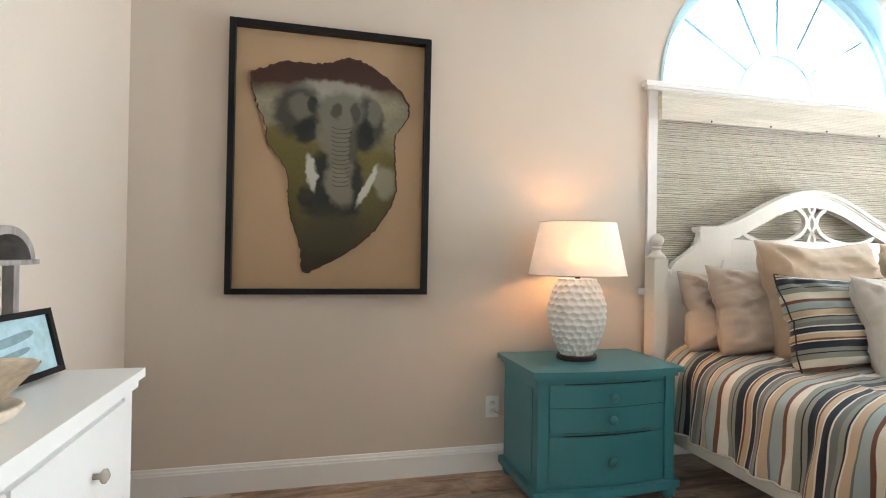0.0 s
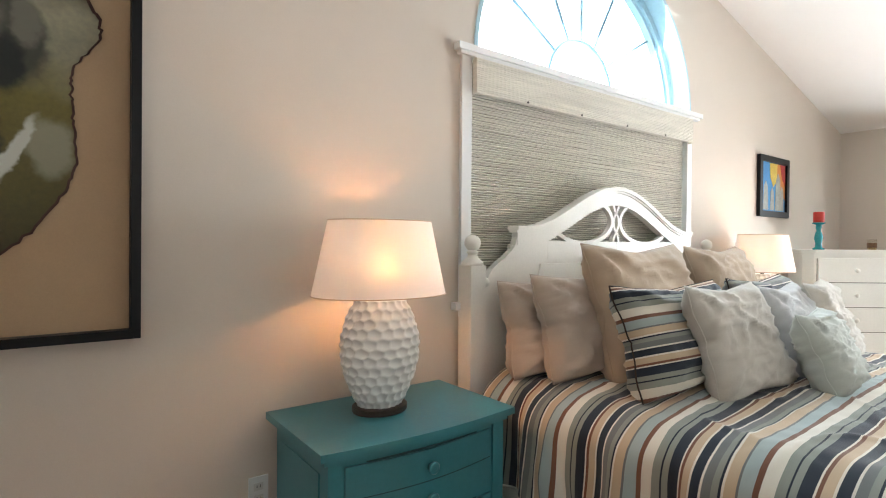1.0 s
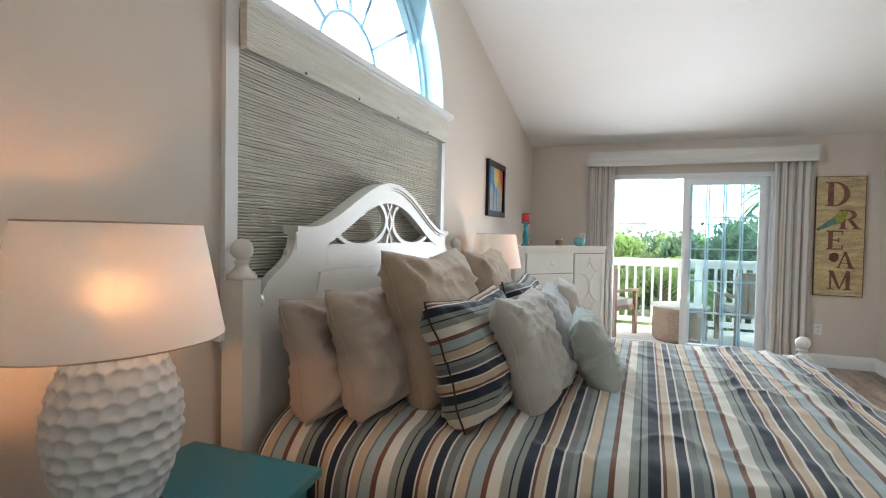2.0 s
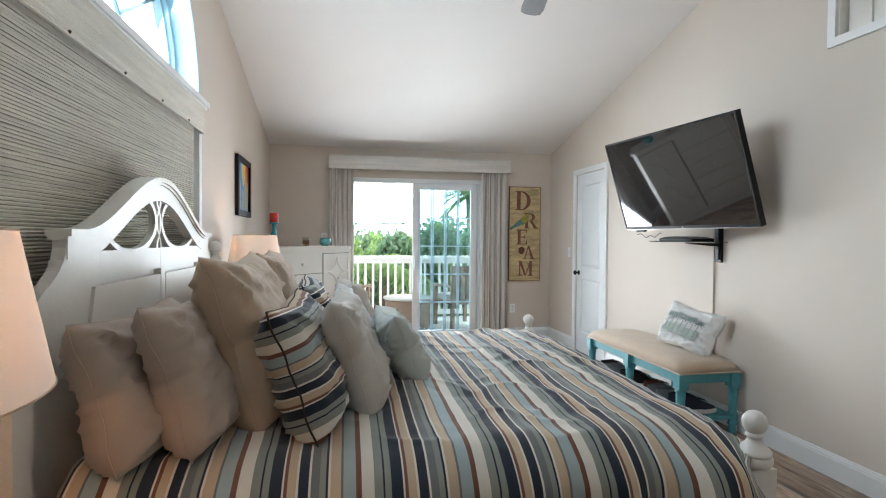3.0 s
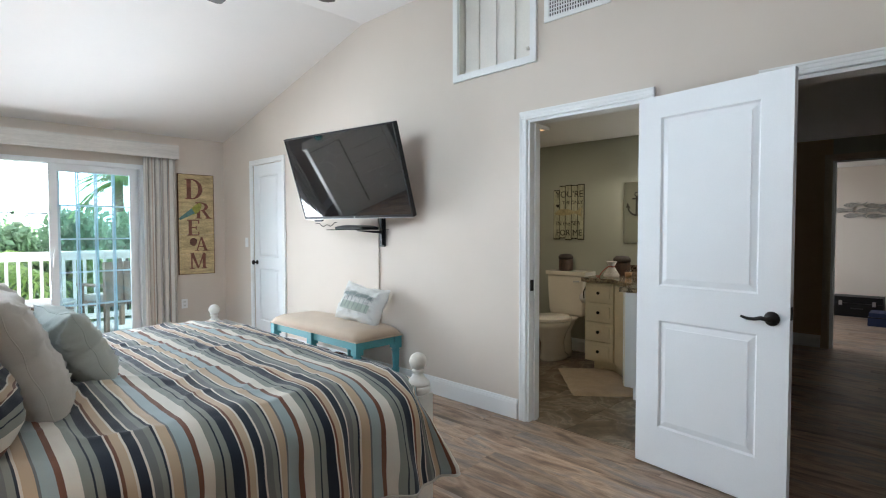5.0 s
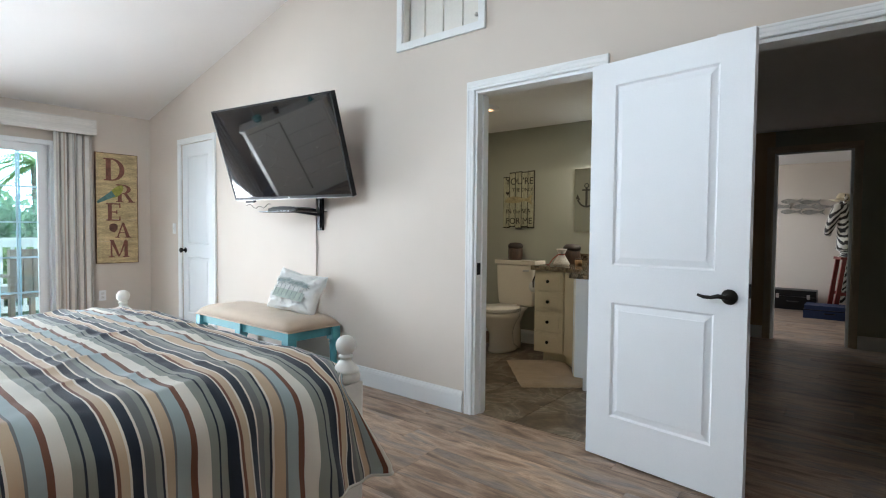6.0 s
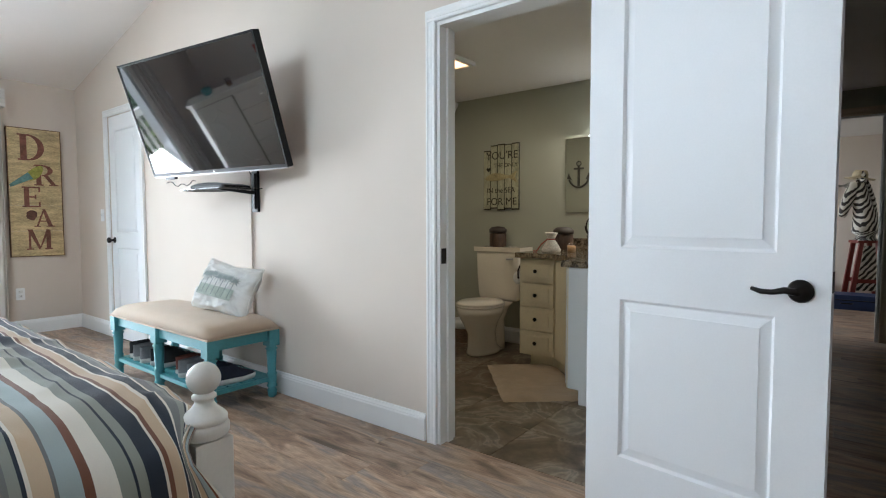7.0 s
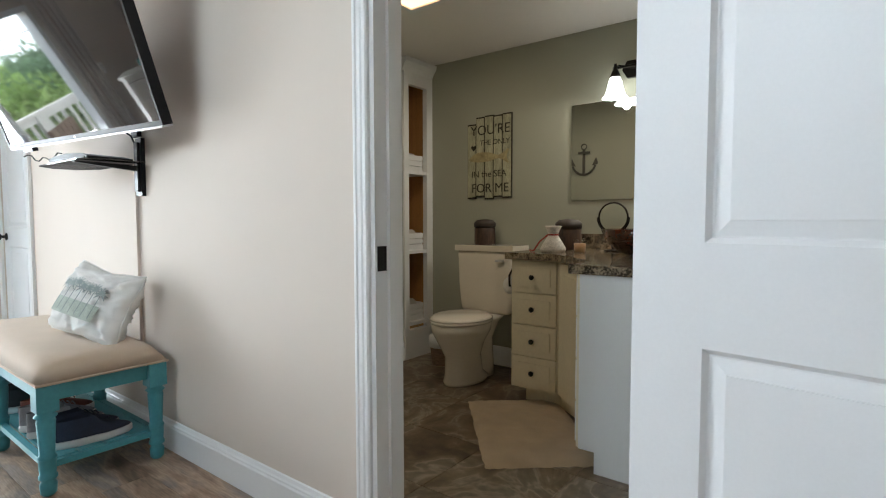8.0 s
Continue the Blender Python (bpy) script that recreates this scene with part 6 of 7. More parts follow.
part("lower_rail", box(9.18, 9.22, -2.2, 5.8, 0.03, 0.11), RAILP, rail)
for y in (-2.15, -0.35, 1.45, 3.25, 5.05):
    part("post", box(9.15, 9.25, y, y + 0.1, -0.05, 0.985), RAILP, rail)
y = -2.0
while y < 5.8:
    part("baluster", box(9.182, 9.218, y, y + 0.036, 0.11, 0.90), RAILP, rail)
    y += 0.125
rail2 = thing("deck_railing", pose(0, 0, 0), "cream painted railing along the end of the deck", "railing")
part("cap_rail", box(X1 + T, 9.13, 5.68, 5.80, 0.985, 1.025), RAILP, rail2)
part("lower_rail", box(X1 + T, 9.13, 5.72, 5.76, 0.03, 0.11), RAILP, rail2)
for i in range(14):
    x = X1 + T + 0.1 + i * 0.125
    part("baluster", box(x, x + 0.036, 5.722, 5.758, 0.11, 0.985), RAILP, rail2)
WICK = mat("brown_wicker", (0.24, 0.16, 0.11), 0.7, vary=0.45, scale=40, fine=120, stretch=(1, 1, 3), bump=0.3)
tb = thing("wicker_table", pose(8.25, 1.8, -0.045), "round brown wicker drum table with a pale top", "table")
part("drum", lathe([(0.30, 0), (0.34, 0.05), (0.35, 0.2), (0.33, 0.42), (0.34, 0.46)], 32), WICK, tb, smooth=True)
part("tabletop", lathe([(0.36, 0.46), (0.37, 0.475), (0.36, 0.49)], 32), DECKW, tb)


def deck_chair(m, label):
    th = thing("deck_chair", m, label, "chair", "chairs on the deck")
    for x in (-0.28, 0.28):
        for y in (-0.26, 0.26):
            part("leg", box(x - 0.025, x + 0.025, y - 0.025, y + 0.025, 0, 0.62 if y < 0 else 0.95), WICK, th)
        part("arm", box(x - 0.04, x + 0.04, -0.30, 0.28, 0.62, 0.65), WICK, th, bevel=0.006)
    part("seat", box(-0.28, 0.28, -0.28, 0.26, 0.36, 0.42), WICK, th, bevel=0.01)
    part("cushion", box(-0.26, 0.26, -0.27, 0.22, 0.42, 0.50), mat("grey_cushion", (0.36, 0.33, 0.29), 0.9), th, bevel=0.025)
    for i in range(5):
        part("back_slat", box(-0.26 + i * 0.107, -0.17 + i * 0.107, 0.25, 0.28, 0.42, 0.95), WICK, th)


deck_chair(pose(8.45, 2.75, -0.045, 0, 0, 60), "brown slatted deck chair with a grey cushion")
deck_chair(pose(8.5, 0.95, -0.045, 0, 0, 110), "brown slatted deck chair beside the wicker table")

GRASS = mat("lawn_and_scrub", (0.07, 0.10, 0.035), 0.95, vary=0.5, scale=0.6, fine=8, bump=0.3)
tagged(part("ground", box(-300, 400, -300, 300, -3.2, -3.0), GRASS), "green scrubby ground below the deck", "ground", kind="structure")
def leaf_mat(name, colour):
    """Leaves that let part of the light through."""
    m = mat(name, colour, 0.5, vary=0.4, scale=1.3, fine=9, bump=0.0)
    n, l = m.node_tree.nodes, m.node_tree.links
    b = n["Principled BSDF"]
    tr, mx = n.new("ShaderNodeBsdfTranslucent"), n.new("ShaderNodeMixShader")
    l.new(b.inputs["Base Color"].links[0].from_socket, tr.inputs["Color"])
    mx.inputs[0].default_value = 0.5
    l.new(b.outputs[0], mx.inputs[1])
    l.new(tr.outputs[0], mx.inputs[2])
    l.new(mx.outputs[0], n["Material Output"].inputs[0])
    return m


# Sun glare and haze are put into these leaf colours; LEAFD is the dimmer copy
LEAF = leaf_mat("sunlit_leaves", (0.30, 0.42, 0.15))
LEAFD = leaf_mat("dark_leaves", (0.17, 0.26, 0.15))
BARK = mat("grey_bark", (0.13, 0.10, 0.075), 0.9, vary=0.3, scale=6, fine=40, bump=0.4)
PALM = leaf_mat("palm_fronds", (0.26, 0.38, 0.13))


def tree(x, y, height, spread, seed, material, leaves=5000, base=-3.0):
    """Trunk with limbs and a crown of many small leaves in uneven clumps."""
    rr = random.Random(seed)
    th = thing("tree", pose(x, y, base), "broad leafy green tree beyond the deck", "tree", "trees beyond the deck")
    bm = bmesh.new()
    add_tube(bm, [(0, 0, 0), (0.1, 0.05, height * 0.3), (0.0, 0.15, height * 0.62)], [0.16, 0.12, 0.06], 8)
    clumps = []
    for k in range(16):
        a, f = rr.uniform(0, 6.28), rr.random() ** 0.5
        c = Vector((math.cos(a) * spread * f, math.sin(a) * spread * f, height * rr.uniform(0.42, 0.93)))
        clumps.append((c, rr.uniform(0.22, 0.42) * spread))
        add_tube(bm, [(0, 0.08, height * 0.35), (c.x * 0.5, c.y * 0.5, height * 0.4 + (c.z - height * 0.4) * 0.6), tuple(c)], [0.07, 0.04, 0.012], 5)
    part("trunk", bm, BARK, th, smooth=True)
    verts, faces = [], []
    for i in range(leaves):
        c, r = clumps[i % len(clumps)]
        d = Vector((rr.gauss(0, 1), rr.gauss(0, 1), rr.gauss(0, 0.8))).normalized() * r * rr.uniform(0.45, 1.12)
        p = c + d
        q = Euler((rr.uniform(0, 6.28), rr.uniform(0, 6.28), rr.uniform(0, 6.28))).to_matrix()
        s = rr.uniform(0.14, 0.26) * (0.75 + 0.12 * spread)
        o = len(verts)
        verts += [p + q @ Vector(v) * s for v in ((-0.5, 0, 0), (0, -0.28, 0.06), (0.6, 0, 0), (0, 0.28, 0.06))]
        faces.append((o, o + 1, o + 2, o + 3))
    me = bpy.data.meshes.new("crown")
    me.from_pydata(verts, [], faces)
    me.materials.append(material)
    cr = new("crown", me)
    cr.parent = th
    cr["kind"] = "stuff"


def palm(x, y, height, seed, base=-3.0, size=1.0):
    rr = random.Random(seed)
    th = thing("palm_tree", pose(x, y, base), "palm tree with arching green fronds beyond the deck", "palm", "palms beyond the deck")
    part("trunk", tube([(0.02 * i * math.sin(i), 0, height * i / 8) for i in range(9)], [0.13 - 0.004 * i for i in range(9)], 8), BARK, th, smooth=True)
    for k in range(26):
        a, up = rr.uniform(0, 6.28), rr.uniform(-0.35, 1.2)
        L = rr.uniform(1.1, 1.6) * size
        verts, faces = [], []
        for i in range(15):
            f = (i + 1) / 15
            r, z = L * f * math.cos(up * (1 - 0.5 * f)), height + L * f * math.sin(up) - 0.75 * L * f * f
            c = Vector((r * math.cos(a), r * math.sin(a), z))
            side = Vector((-math.sin(a), math.cos(a), 0))
            fw = Vector((math.cos(a), math.sin(a), -0.3))
            ln = 0.42 * size * math.sin(math.pi * min(1, f * 0.9 + 0.1)) + 0.05
            for s in (-1, 1):
                o = len(verts)
                tip = c + side * s * ln + fw * ln * 0.6 + Vector((0, 0, -0.35 * ln))
                verts += [c - fw * 0.025, c + fw * 0.025, tip]
                faces.append((o, o + 1, o + 2))
        for i in range(14):
            a0, b0, a1, b1 = i * 6, i * 6 + 1, i * 6 + 6, i * 6 + 7
            faces.append((a0, b0, b1, a1))
        me = bpy.data.meshes.new("frond")
        me.from_pydata(verts, [], faces)
        me.materials.append(PALM)
        fr_ = new("frond", me)
        fr_.parent = th


for i, (x, y, h, s, mt_) in enumerate(((14.5, 0.1, 4.7, 1.6, LEAFD), (14.5, -1.6, 5.2, 2.2, LEAF), (17.5, -0.6, 6.0, 2.0, LEAFD), (16.0, 4.4, 4.0, 2.0, LEAF), (22, 3.6, 5.2, 3.0, LEAFD), (24, 7.5, 5.0, 3.2, LEAF), (20, -4, 6.4, 3.2, LEAFD), (21, 1.6, 3.3, 1.8, LEAF), (13, 6.5, 4.4, 2.0, LEAF), (30, 1, 6.2, 4.2, LEAFD), (32, 9, 6.2, 4.5, LEAFD), (11.6, -2.4, 4.2, 1.5, LEAF), (34, 15, 6.5, 4.5, LEAF), (18, 10, 5.2, 2.8, LEAFD))):
    tree(x, y, (4.2 + (0.054 if y < 0.5 else 0.045) * x - 0.42 * s) / 0.93 + 0.15 * math.sin(5.0 * i), s, 30 + i, mt_, 11000 if i < 4 else 6000)
palm(12.0, 1.9, 3.6, 3, size=1.0)
palm(10.8, 2.75, 2.6, 5, size=1.0)
palm(14.0, -0.55, 5.5, 4, size=0.75)
palm(11.2, 3.6, 3.2, 9, size=0.9)
tagged(part("power_line", tube([(26, -30 + 3 * i, 2.0 + 0.0008 * (i - 12) ** 2) for i in range(25)], 0.03, 5), BLACK), "dark overhead power line past the trees", "cable")
# bright hazy sky far off
bm = bmesh.new()
n = 48
lo = [bm.verts.new((200 * math.cos(2 * math.pi * i / n), 200 * math.sin(2 * math.pi * i / n), -20)) for i in range(n)]
hi = [bm.verts.new((200 * math.cos(2 * math.pi * i / n), 200 * math.sin(2 * math.pi * i / n), 120)) for i in range(n)]
for i in range(n):
    bm.faces.new((lo[i], lo[(i + 1) % n], hi[(i + 1) % n], hi[i]))
sky_far = tagged(part("backdrop", bm, glow("hazy_sky", (0.88, 0.95, 1.0), 5.0), smooth=True), "bright hazy white-blue summer sky", "sky", kind="structure")
sky_far.visible_shadow = False
# unseen eaves and roof slab, added to keep sun and sky out of the house
ROOF = mat("roof_shingle", (0.12, 0.11, 0.10), 0.9, vary=0.2)
tagged(part("roof", boxes((-3.0, X1 + 0.75, -8.2, YH + 0.5, 3.45, 3.6)), ROOF), "unseen dark roof slab added over the house to block sun and sky", "roof", kind="structure")

# ---- bathroom ----
BXR, BXL, BYB, BZ = 1.33, 3.79, -2.12, 2.25
wall("wall_bath_south", box(BXR - 0.1, 4.25, BYB - 0.1, BYB, 0, BZ + 0.1), SAGEW, "sage grey-green painted bathroom wall")
wall("wall_bath_east", box(BXL, BXL + 0.1, -1.79, -T - 0.002, 0, BZ + 0.1), SAGEW, "sage grey-green painted bathroom wall")
wall("wall_bath_west", box(BXR - 0.1, BXR, BYB, -T - 0.002, 0, BZ + 0.1), SAGEW, "sage painted wall between bathroom and hall")
wall("wall_bath_north", boxes((BXR, BD0 - 0.001, -T - 0.012, -T - 0.002, 0, BZ), (BD1 + 0.001, BXL, -T - 0.012, -T - 0.002, 0, BZ), (BD0 - 0.001, BD1 + 0.001, -T - 0.012, -T - 0.002, DZ + 0.001, BZ)), SAGEW, "sage painted bathroom side of the bedroom wall")
tagged(part("ceiling_bath", box(BXR, 4.25, BYB, -T - 0.002, BZ, BZ + 0.08), CEIL), "white painted bathroom ceiling", "ceiling", kind="structure")
GROUT = mat("grey_grout", (0.17, 0.15, 0.125), 0.85)
bfloor = tagged(part("floor_bath", box(BXR, 4.25, BYB, -0.05, -0.12, -0.004), GROUT), "brown and grey slate-look tile floor", "floor", kind="structure")
TILE = mat("slate_tile", (0.92, 0.90, 0.88), 0.30, vary=0.35, scale=4, fine=30, bump=0.10, hard=0.15)
_n, _l = TILE.node_tree.nodes, TILE.node_tree.links
_oi = _n.new("ShaderNodeObjectInfo")
_ml, _cv = _n.new("ShaderNodeMath"), _n.new("ShaderNodeCombineXYZ")
_ml.operation, _ml.inputs[1].default_value = "MULTIPLY", 41.0
_l.new(_oi.outputs["Random"], _ml.inputs[0])
for k in range(3):
    _l.new(_ml.outputs[0], _cv.inputs[k])
_mp = next(q for q in _n if q.bl_idname == "ShaderNodeMapping")
_l.new(_cv.outputs[0], _mp.inputs["Location"])
_bl, _rp, _mx = _n.new("ShaderNodeTexNoise"), _n.new("ShaderNodeValToRGB"), _n.new("ShaderNodeMix")
_bl.inputs["Scale"].default_value, _bl.inputs["Detail"].default_value, _bl.inputs["Distortion"].default_value = 3.2, 7, 1.6
_l.new(_mp.outputs[0], _bl.inputs["Vector"])
for i, (p, c) in enumerate(((0.30, (0.055, 0.035, 0.02)), (0.42, (0.15, 0.10, 0.06)), (0.50, (0.22, 0.165, 0.11)), (0.54, (0.36, 0.30, 0.22)), (0.58, (0.20, 0.165, 0.12)), (0.72, (0.12, 0.075, 0.04)))):
    e = _rp.color_ramp.elements[i] if i < 2 else _rp.color_ramp.elements.new(p)
    e.position, e.color = p, (*c, 1)
_l.new(_bl.outputs["Fac"], _rp.inputs[0])
_mx.data_type, _mx.blend_type = "RGBA", "MULTIPLY"
_mx.inputs["Factor"].default_value = 1.0
_b = _n["Principled BSDF"]
_l.new(_b.inputs["Base Color"].links[0].from_socket, _mx.inputs["A"])
_l.new(_rp.outputs[0], _mx.inputs["B"])
_l.new(_mx.outputs["Result"], _b.inputs["Base Color"])
for p0, p1, o in (((2.74, BYB, 0), (BXL, BYB, 0), (0, 1, 0)), ((BXL, -1.79, 0), (BXL, -T, 0), (-1, 0, 0)), ((BXL, -1.79, 0), (BXL, BYB, 0), (-1, 0, 0))):
    baseboard(p0, p1, o)

shf = thing("built_in_shelf", pose(0, 0, 0), "white built-in shelf tower lined with golden pine", "shelf")
part("back", box(4.10, 4.13, BYB, -1.79, 0.15, BZ), GOLDW, shf)
part("side", box(BXL + 0.02, 4.10, BYB + 0.02, BYB + 0.04, 0.15, BZ), GOLDW, shf)
part("side", box(BXL + 0.02, 4.10, -1.83, -1.81, 0.15, BZ), GOLDW, shf)
part("face_frame", boxes((BXL - 0.02, BXL + 0.02, BYB, BYB + 0.07, 0, 2.15), (BXL - 0.02, BXL + 0.02, -1.84, -1.79, 0, 2.15), (BXL - 0.02, BXL + 0.02, BYB + 0.07, -1.84, 0, 0.22), (BXL - 0.02, BXL + 0.02, BYB + 0.07, -1.84, 2.06, 2.15)), TRIM, shf)
part("crown", mould([(0, 0), (0.02, 0), (0.035, 0.03), (0.06, 0.06), (0.065, 0.09), (0, 0.09)], (BXL, BYB, 2.15), (BXL, -1.77, 2.15), (0, 0, 1), (-1, 0, 0)), TRIM, shf)
for z in (0.25, 0.80, 1.40):
    part("shelf_board", box(BXL - 0.015, 4.10, BYB + 0.04, -1.83, z, z + 0.025), TRIM, shf)
    bx = thing("crate", pose(3.92, -1.96, z + 0.025), "small white slatted wooden crate on the shelf", "crate", "crates on the shelf")
    for k in range(3):
        part("slat", box(-0.1, -0.09, -0.10, 0.10, 0.004 + 0.042 * k, 0.042 + 0.042 * k), TRIM, bx)
        part("slat", box(0.09, 0.10, -0.10, 0.10, 0.004 + 0.042 * k, 0.042 + 0.042 * k), TRIM, bx)
    part("bottom", box(-0.1, 0.1, -0.1, 0.1, 0, 0.004), TRIM, bx)
    for s in (-1, 1):
        part("end", box(-0.09, 0.09, s * 0.095 - 0.005, s * 0.095 + 0.005, 0.004, 0.13), TRIM, bx)
    part("towel_roll", lathe([(0.02, -0.08), (0.045, -0.078), (0.045, 0.078), (0.02, 0.08)], 16, pose(0, 0, 0.11, 90)), TAUPE, bx, smooth=True)

# toilet
to = thing("toilet", pose(3.14, BYB + 0.02, 0) @ Matrix.Diagonal((1, 1, 1.03, 1)), "almond porcelain toilet with the lid down", "toilet")
part("tank", lathe([(0.19, 0.40), (0.205, 0.45), (0.215, 0.60), (0.222, 0.815)], 4, pose(0, 0.11, 0, 0, 0, 45) @ Matrix.Identity(4), 1.0, 1.0), PORC, to)
to.children[0].data.transform(Matrix.Diagonal((1.42, 0.66, 1, 1)) @ Matrix.Translation((0, 0.055, 0)))
bmx = bmesh.new()
bmx.from_mesh(to.children[0].data)
bmesh.ops.bevel(bmx, geom=list(bmx.edges), offset=0.022, segments=3, affect="EDGES", profile=0.5)
bmx.to_mesh(to.children[0].data)
bmx.free()
to.children[0].data.shade_smooth()
part("tank_lid", box(-0.235, 0.235, 0.0, 0.22, 0.815, 0.855), PORC, to, bevel=0.012)


def oval(a, b, z, cy, n=32):
    return [(a * math.cos(2 * math.pi * i / n), cy + b * math.sin(2 * math.pi * i / n) * (1.0 if math.sin(2 * math.pi * i / n) > 0 else 0.85), z) for i in range(n)]


def loft(rings):
    bm = bmesh.new()
    vs = [[bm.verts.new(p) for p in r] for r in rings]
    n = len(vs[0])
    for a, b in zip(vs, vs[1:]):
        for i in range(n):
            bm.faces.new((a[i], a[(i + 1) % n], b[(i + 1) % n], b[i]))
    bm.faces.new(vs[0][::-1])
    bm.faces.new(vs[-1])
    return bm


part("bowl", loft([oval(0.115, 0.21, 0.0, 0.40), oval(0.12, 0.215, 0.02, 0.40), oval(0.105, 0.17, 0.06, 0.43), oval(0.10, 0.16, 0.17, 0.44), oval(0.13, 0.19, 0.25, 0.455), oval(0.175, 0.235, 0.33, 0.455), oval(0.185, 0.245, 0.385, 0.455)]), PORC, to, smooth=True)
part("bowl_neck", loft([oval(0.085, 0.14, 0.0, 0.24), oval(0.08, 0.13, 0.06, 0.24), oval(0.075, 0.11, 0.25, 0.24), oval(0.12, 0.13, 0.36, 0.22), oval(0.15, 0.14, 0.40, 0.20)]), PORC, to, smooth=True)
part("seat", loft([oval(0.185, 0.245, 0.388, 0.455), oval(0.192, 0.25, 0.395, 0.455), oval(0.19, 0.248, 0.405, 0.455)]), PORC, to, smooth=True)
part("seat_lid", loft([oval(0.19, 0.248, 0.408, 0.455), oval(0.192, 0.25, 0.416, 0.455), oval(0.17, 0.225, 0.428, 0.455)]), PORC, to, smooth=True)
part("flush_lever", tube([(-0.17, 0.222, 0.76), (-0.11, 0.235, 0.757)], 0.008, 8), SILV, to)


def wooden_jar(m, s, label):
    th = thing("canister", m, label, "canister", "dark wooden canisters")
    part("body", lathe([(0.062 * s, 0), (0.066 * s, 0.01), (0.066 * s, 0.10 * s), (0.06 * s, 0.11 * s)], 24), mat("carved_dark_wood", (0.055, 0.028, 0.017), 0.5, vary=0.6, scale=30, fine=90, stretch=(1, 1, 0.2), bump=0.3), th, smooth=True)
    part("lid", lathe([(0.068 * s, 0.11 * s), (0.07 * s, 0.135 * s), (0.05 * s, 0.155 * s), (0.01, 0.16 * s)], 24), DARKW, th, smooth=True)


wooden_jar(pose(3.20, BYB + 0.12, 0.8807), 1.12, "dark carved wooden canister on the toilet tank")

# sign of painted slats
bs = thing("wall_sign", pose(3.235, BYB + 0.001, 1.505, 0, 0, 180), "distressed sage slat sign with black hand lettering and a fish", "sign")
SLAT = mat("distressed_sage_slat", (0.40, 0.385, 0.26), 0.8, vary=0.35, scale=5, fine=50, stretch=(6, 6, 1), bump=0.15)
SLATE_ = mat("burnt_slat_edge", (0.035, 0.03, 0.022), 0.8, vary=0.3)
for i, (dz0, dz1) in enumerate(((0.0, -0.045), (0.012, 0.0), (-0.006, 0.006), (0.008, 0.0), (0.0, 0.006))):
    x = -0.187 + 0.0748 * i
    part("slat_back", box(x + 0.0005, x + 0.0743, -0.014, 0, -0.295 + dz0, 0.295 + dz1), SLATE_, bs)
    part("slat", box(x + 0.005, x + 0.0698, -0.018, -0.014, -0.284 + dz0, 0.284 + dz1), SLAT, bs)
for txt, size, x, z in (("YOU'RE", 0.098, 0.01, 0.165), ("THE ONLY", 0.052, 0.05, 0.09), ("IN the SEA", 0.066, 0.0, -0.14), ("FOR ME", 0.092, 0.01, -0.25)):
    letter(txt, size, (x, -0.0185, z), SLATE_, bs, name="lettering", bold=0.0)
FISHC = mat("painted_fish_tan", (0.36, 0.30, 0.16), 0.8, vary=0.3, scale=20)
part("fish", prism(smooth_loop([(-0.165, -0.01), (-0.10, 0.035), (0.0, 0.035), (0.09, 0.012), (0.165, 0.05), (0.15, 0.0), (0.165, -0.05), (0.09, -0.012), (0.0, -0.028), (-0.10, -0.03)], 4, 0, 1), -0.024, -0.018, flat), FISHC, bs)
part("heart", prism([(-0.13, 0.05), (-0.155, 0.08), (-0.145, 0.093), (-0.13, 0.085), (-0.115, 0.093), (-0.105, 0.08)], -0.0195, -0.018, flat), SLATE_, bs)

MIRROR = mat("mirror_glass", (0.85, 0.86, 0.85), 0.0, metal=1.0, vary=0, bump=0)
mir = thing("wall_mirror", pose(0, 0, 0), "frameless bathroom mirror above the vanity", "mirror")
part("glass", box(1.62, 2.605, BYB + 0.001, BYB + 0.006, 1.18, 1.79), MIRROR, mir)
vl = thing("vanity_light", pose(2.09, BYB, 1.955), "dark bronze vanity light with frosted glass bells, lit", "lamp")
part("backplate", prism([(-0.16, -0.05), (0.16, -0.05), (0.19, 0), (0.16, 0.05), (-0.16, 0.05), (-0.19, 0)], 0, 0.025, lambda u, v, d: Vector((u, d, v))), BRONZE, vl, bevel=0.004)
part("bar", tube([(-0.22, 0.09, 0.0), (0.22, 0.09, 0.0)], 0.008, 8), BRONZE, vl)
FROST = glow("frosted_glass_lit", (0.97, 1.0, 0.94), 3.0)
for x in (-0.20, 0.0, 0.20):
    part("arm", tube([(x * 0.5, 0.02, 0), (x, 0.06, 0.02), (x, 0.10, 0.0)], 0.007, 8), BRONZE, vl)
    part("socket", lathe([(0.03, -0.05), (0.022, -0.02), (0.012, 0.0), (0.008, 0.03)], 16, pose(x, 0.11, -0.01)), BRONZE, vl, smooth=True)
    part("glass_bell", lathe([(0.075, -0.17), (0.06, -0.155), (0.045, -0.11), (0.038, -0.07), (0.028, -0.05)], 20, pose(x, 0.11, -0.01)), FROST, vl, smooth=True)
    bulb("vanity_bulb", (2.09 + x, BYB + 0.115, 1.765), 4.6, (1.0, 0.93, 0.78), 0.02)
bl = thing("ceiling_light", pose(3.02, -1.03, BZ), "square bathroom ceiling light with a warm glow", "ceiling light")
part("frame", boxes((-0.14, 0.14, -0.14, -0.11, -0.03, 0), (-0.14, 0.14, 0.11, 0.14, -0.03, 0), (-0.14, -0.11, -0.11, 0.11, -0.03, 0), (0.11, 0.14, -0.11, 0.11, -0.03, 0)), TRIM, bl)
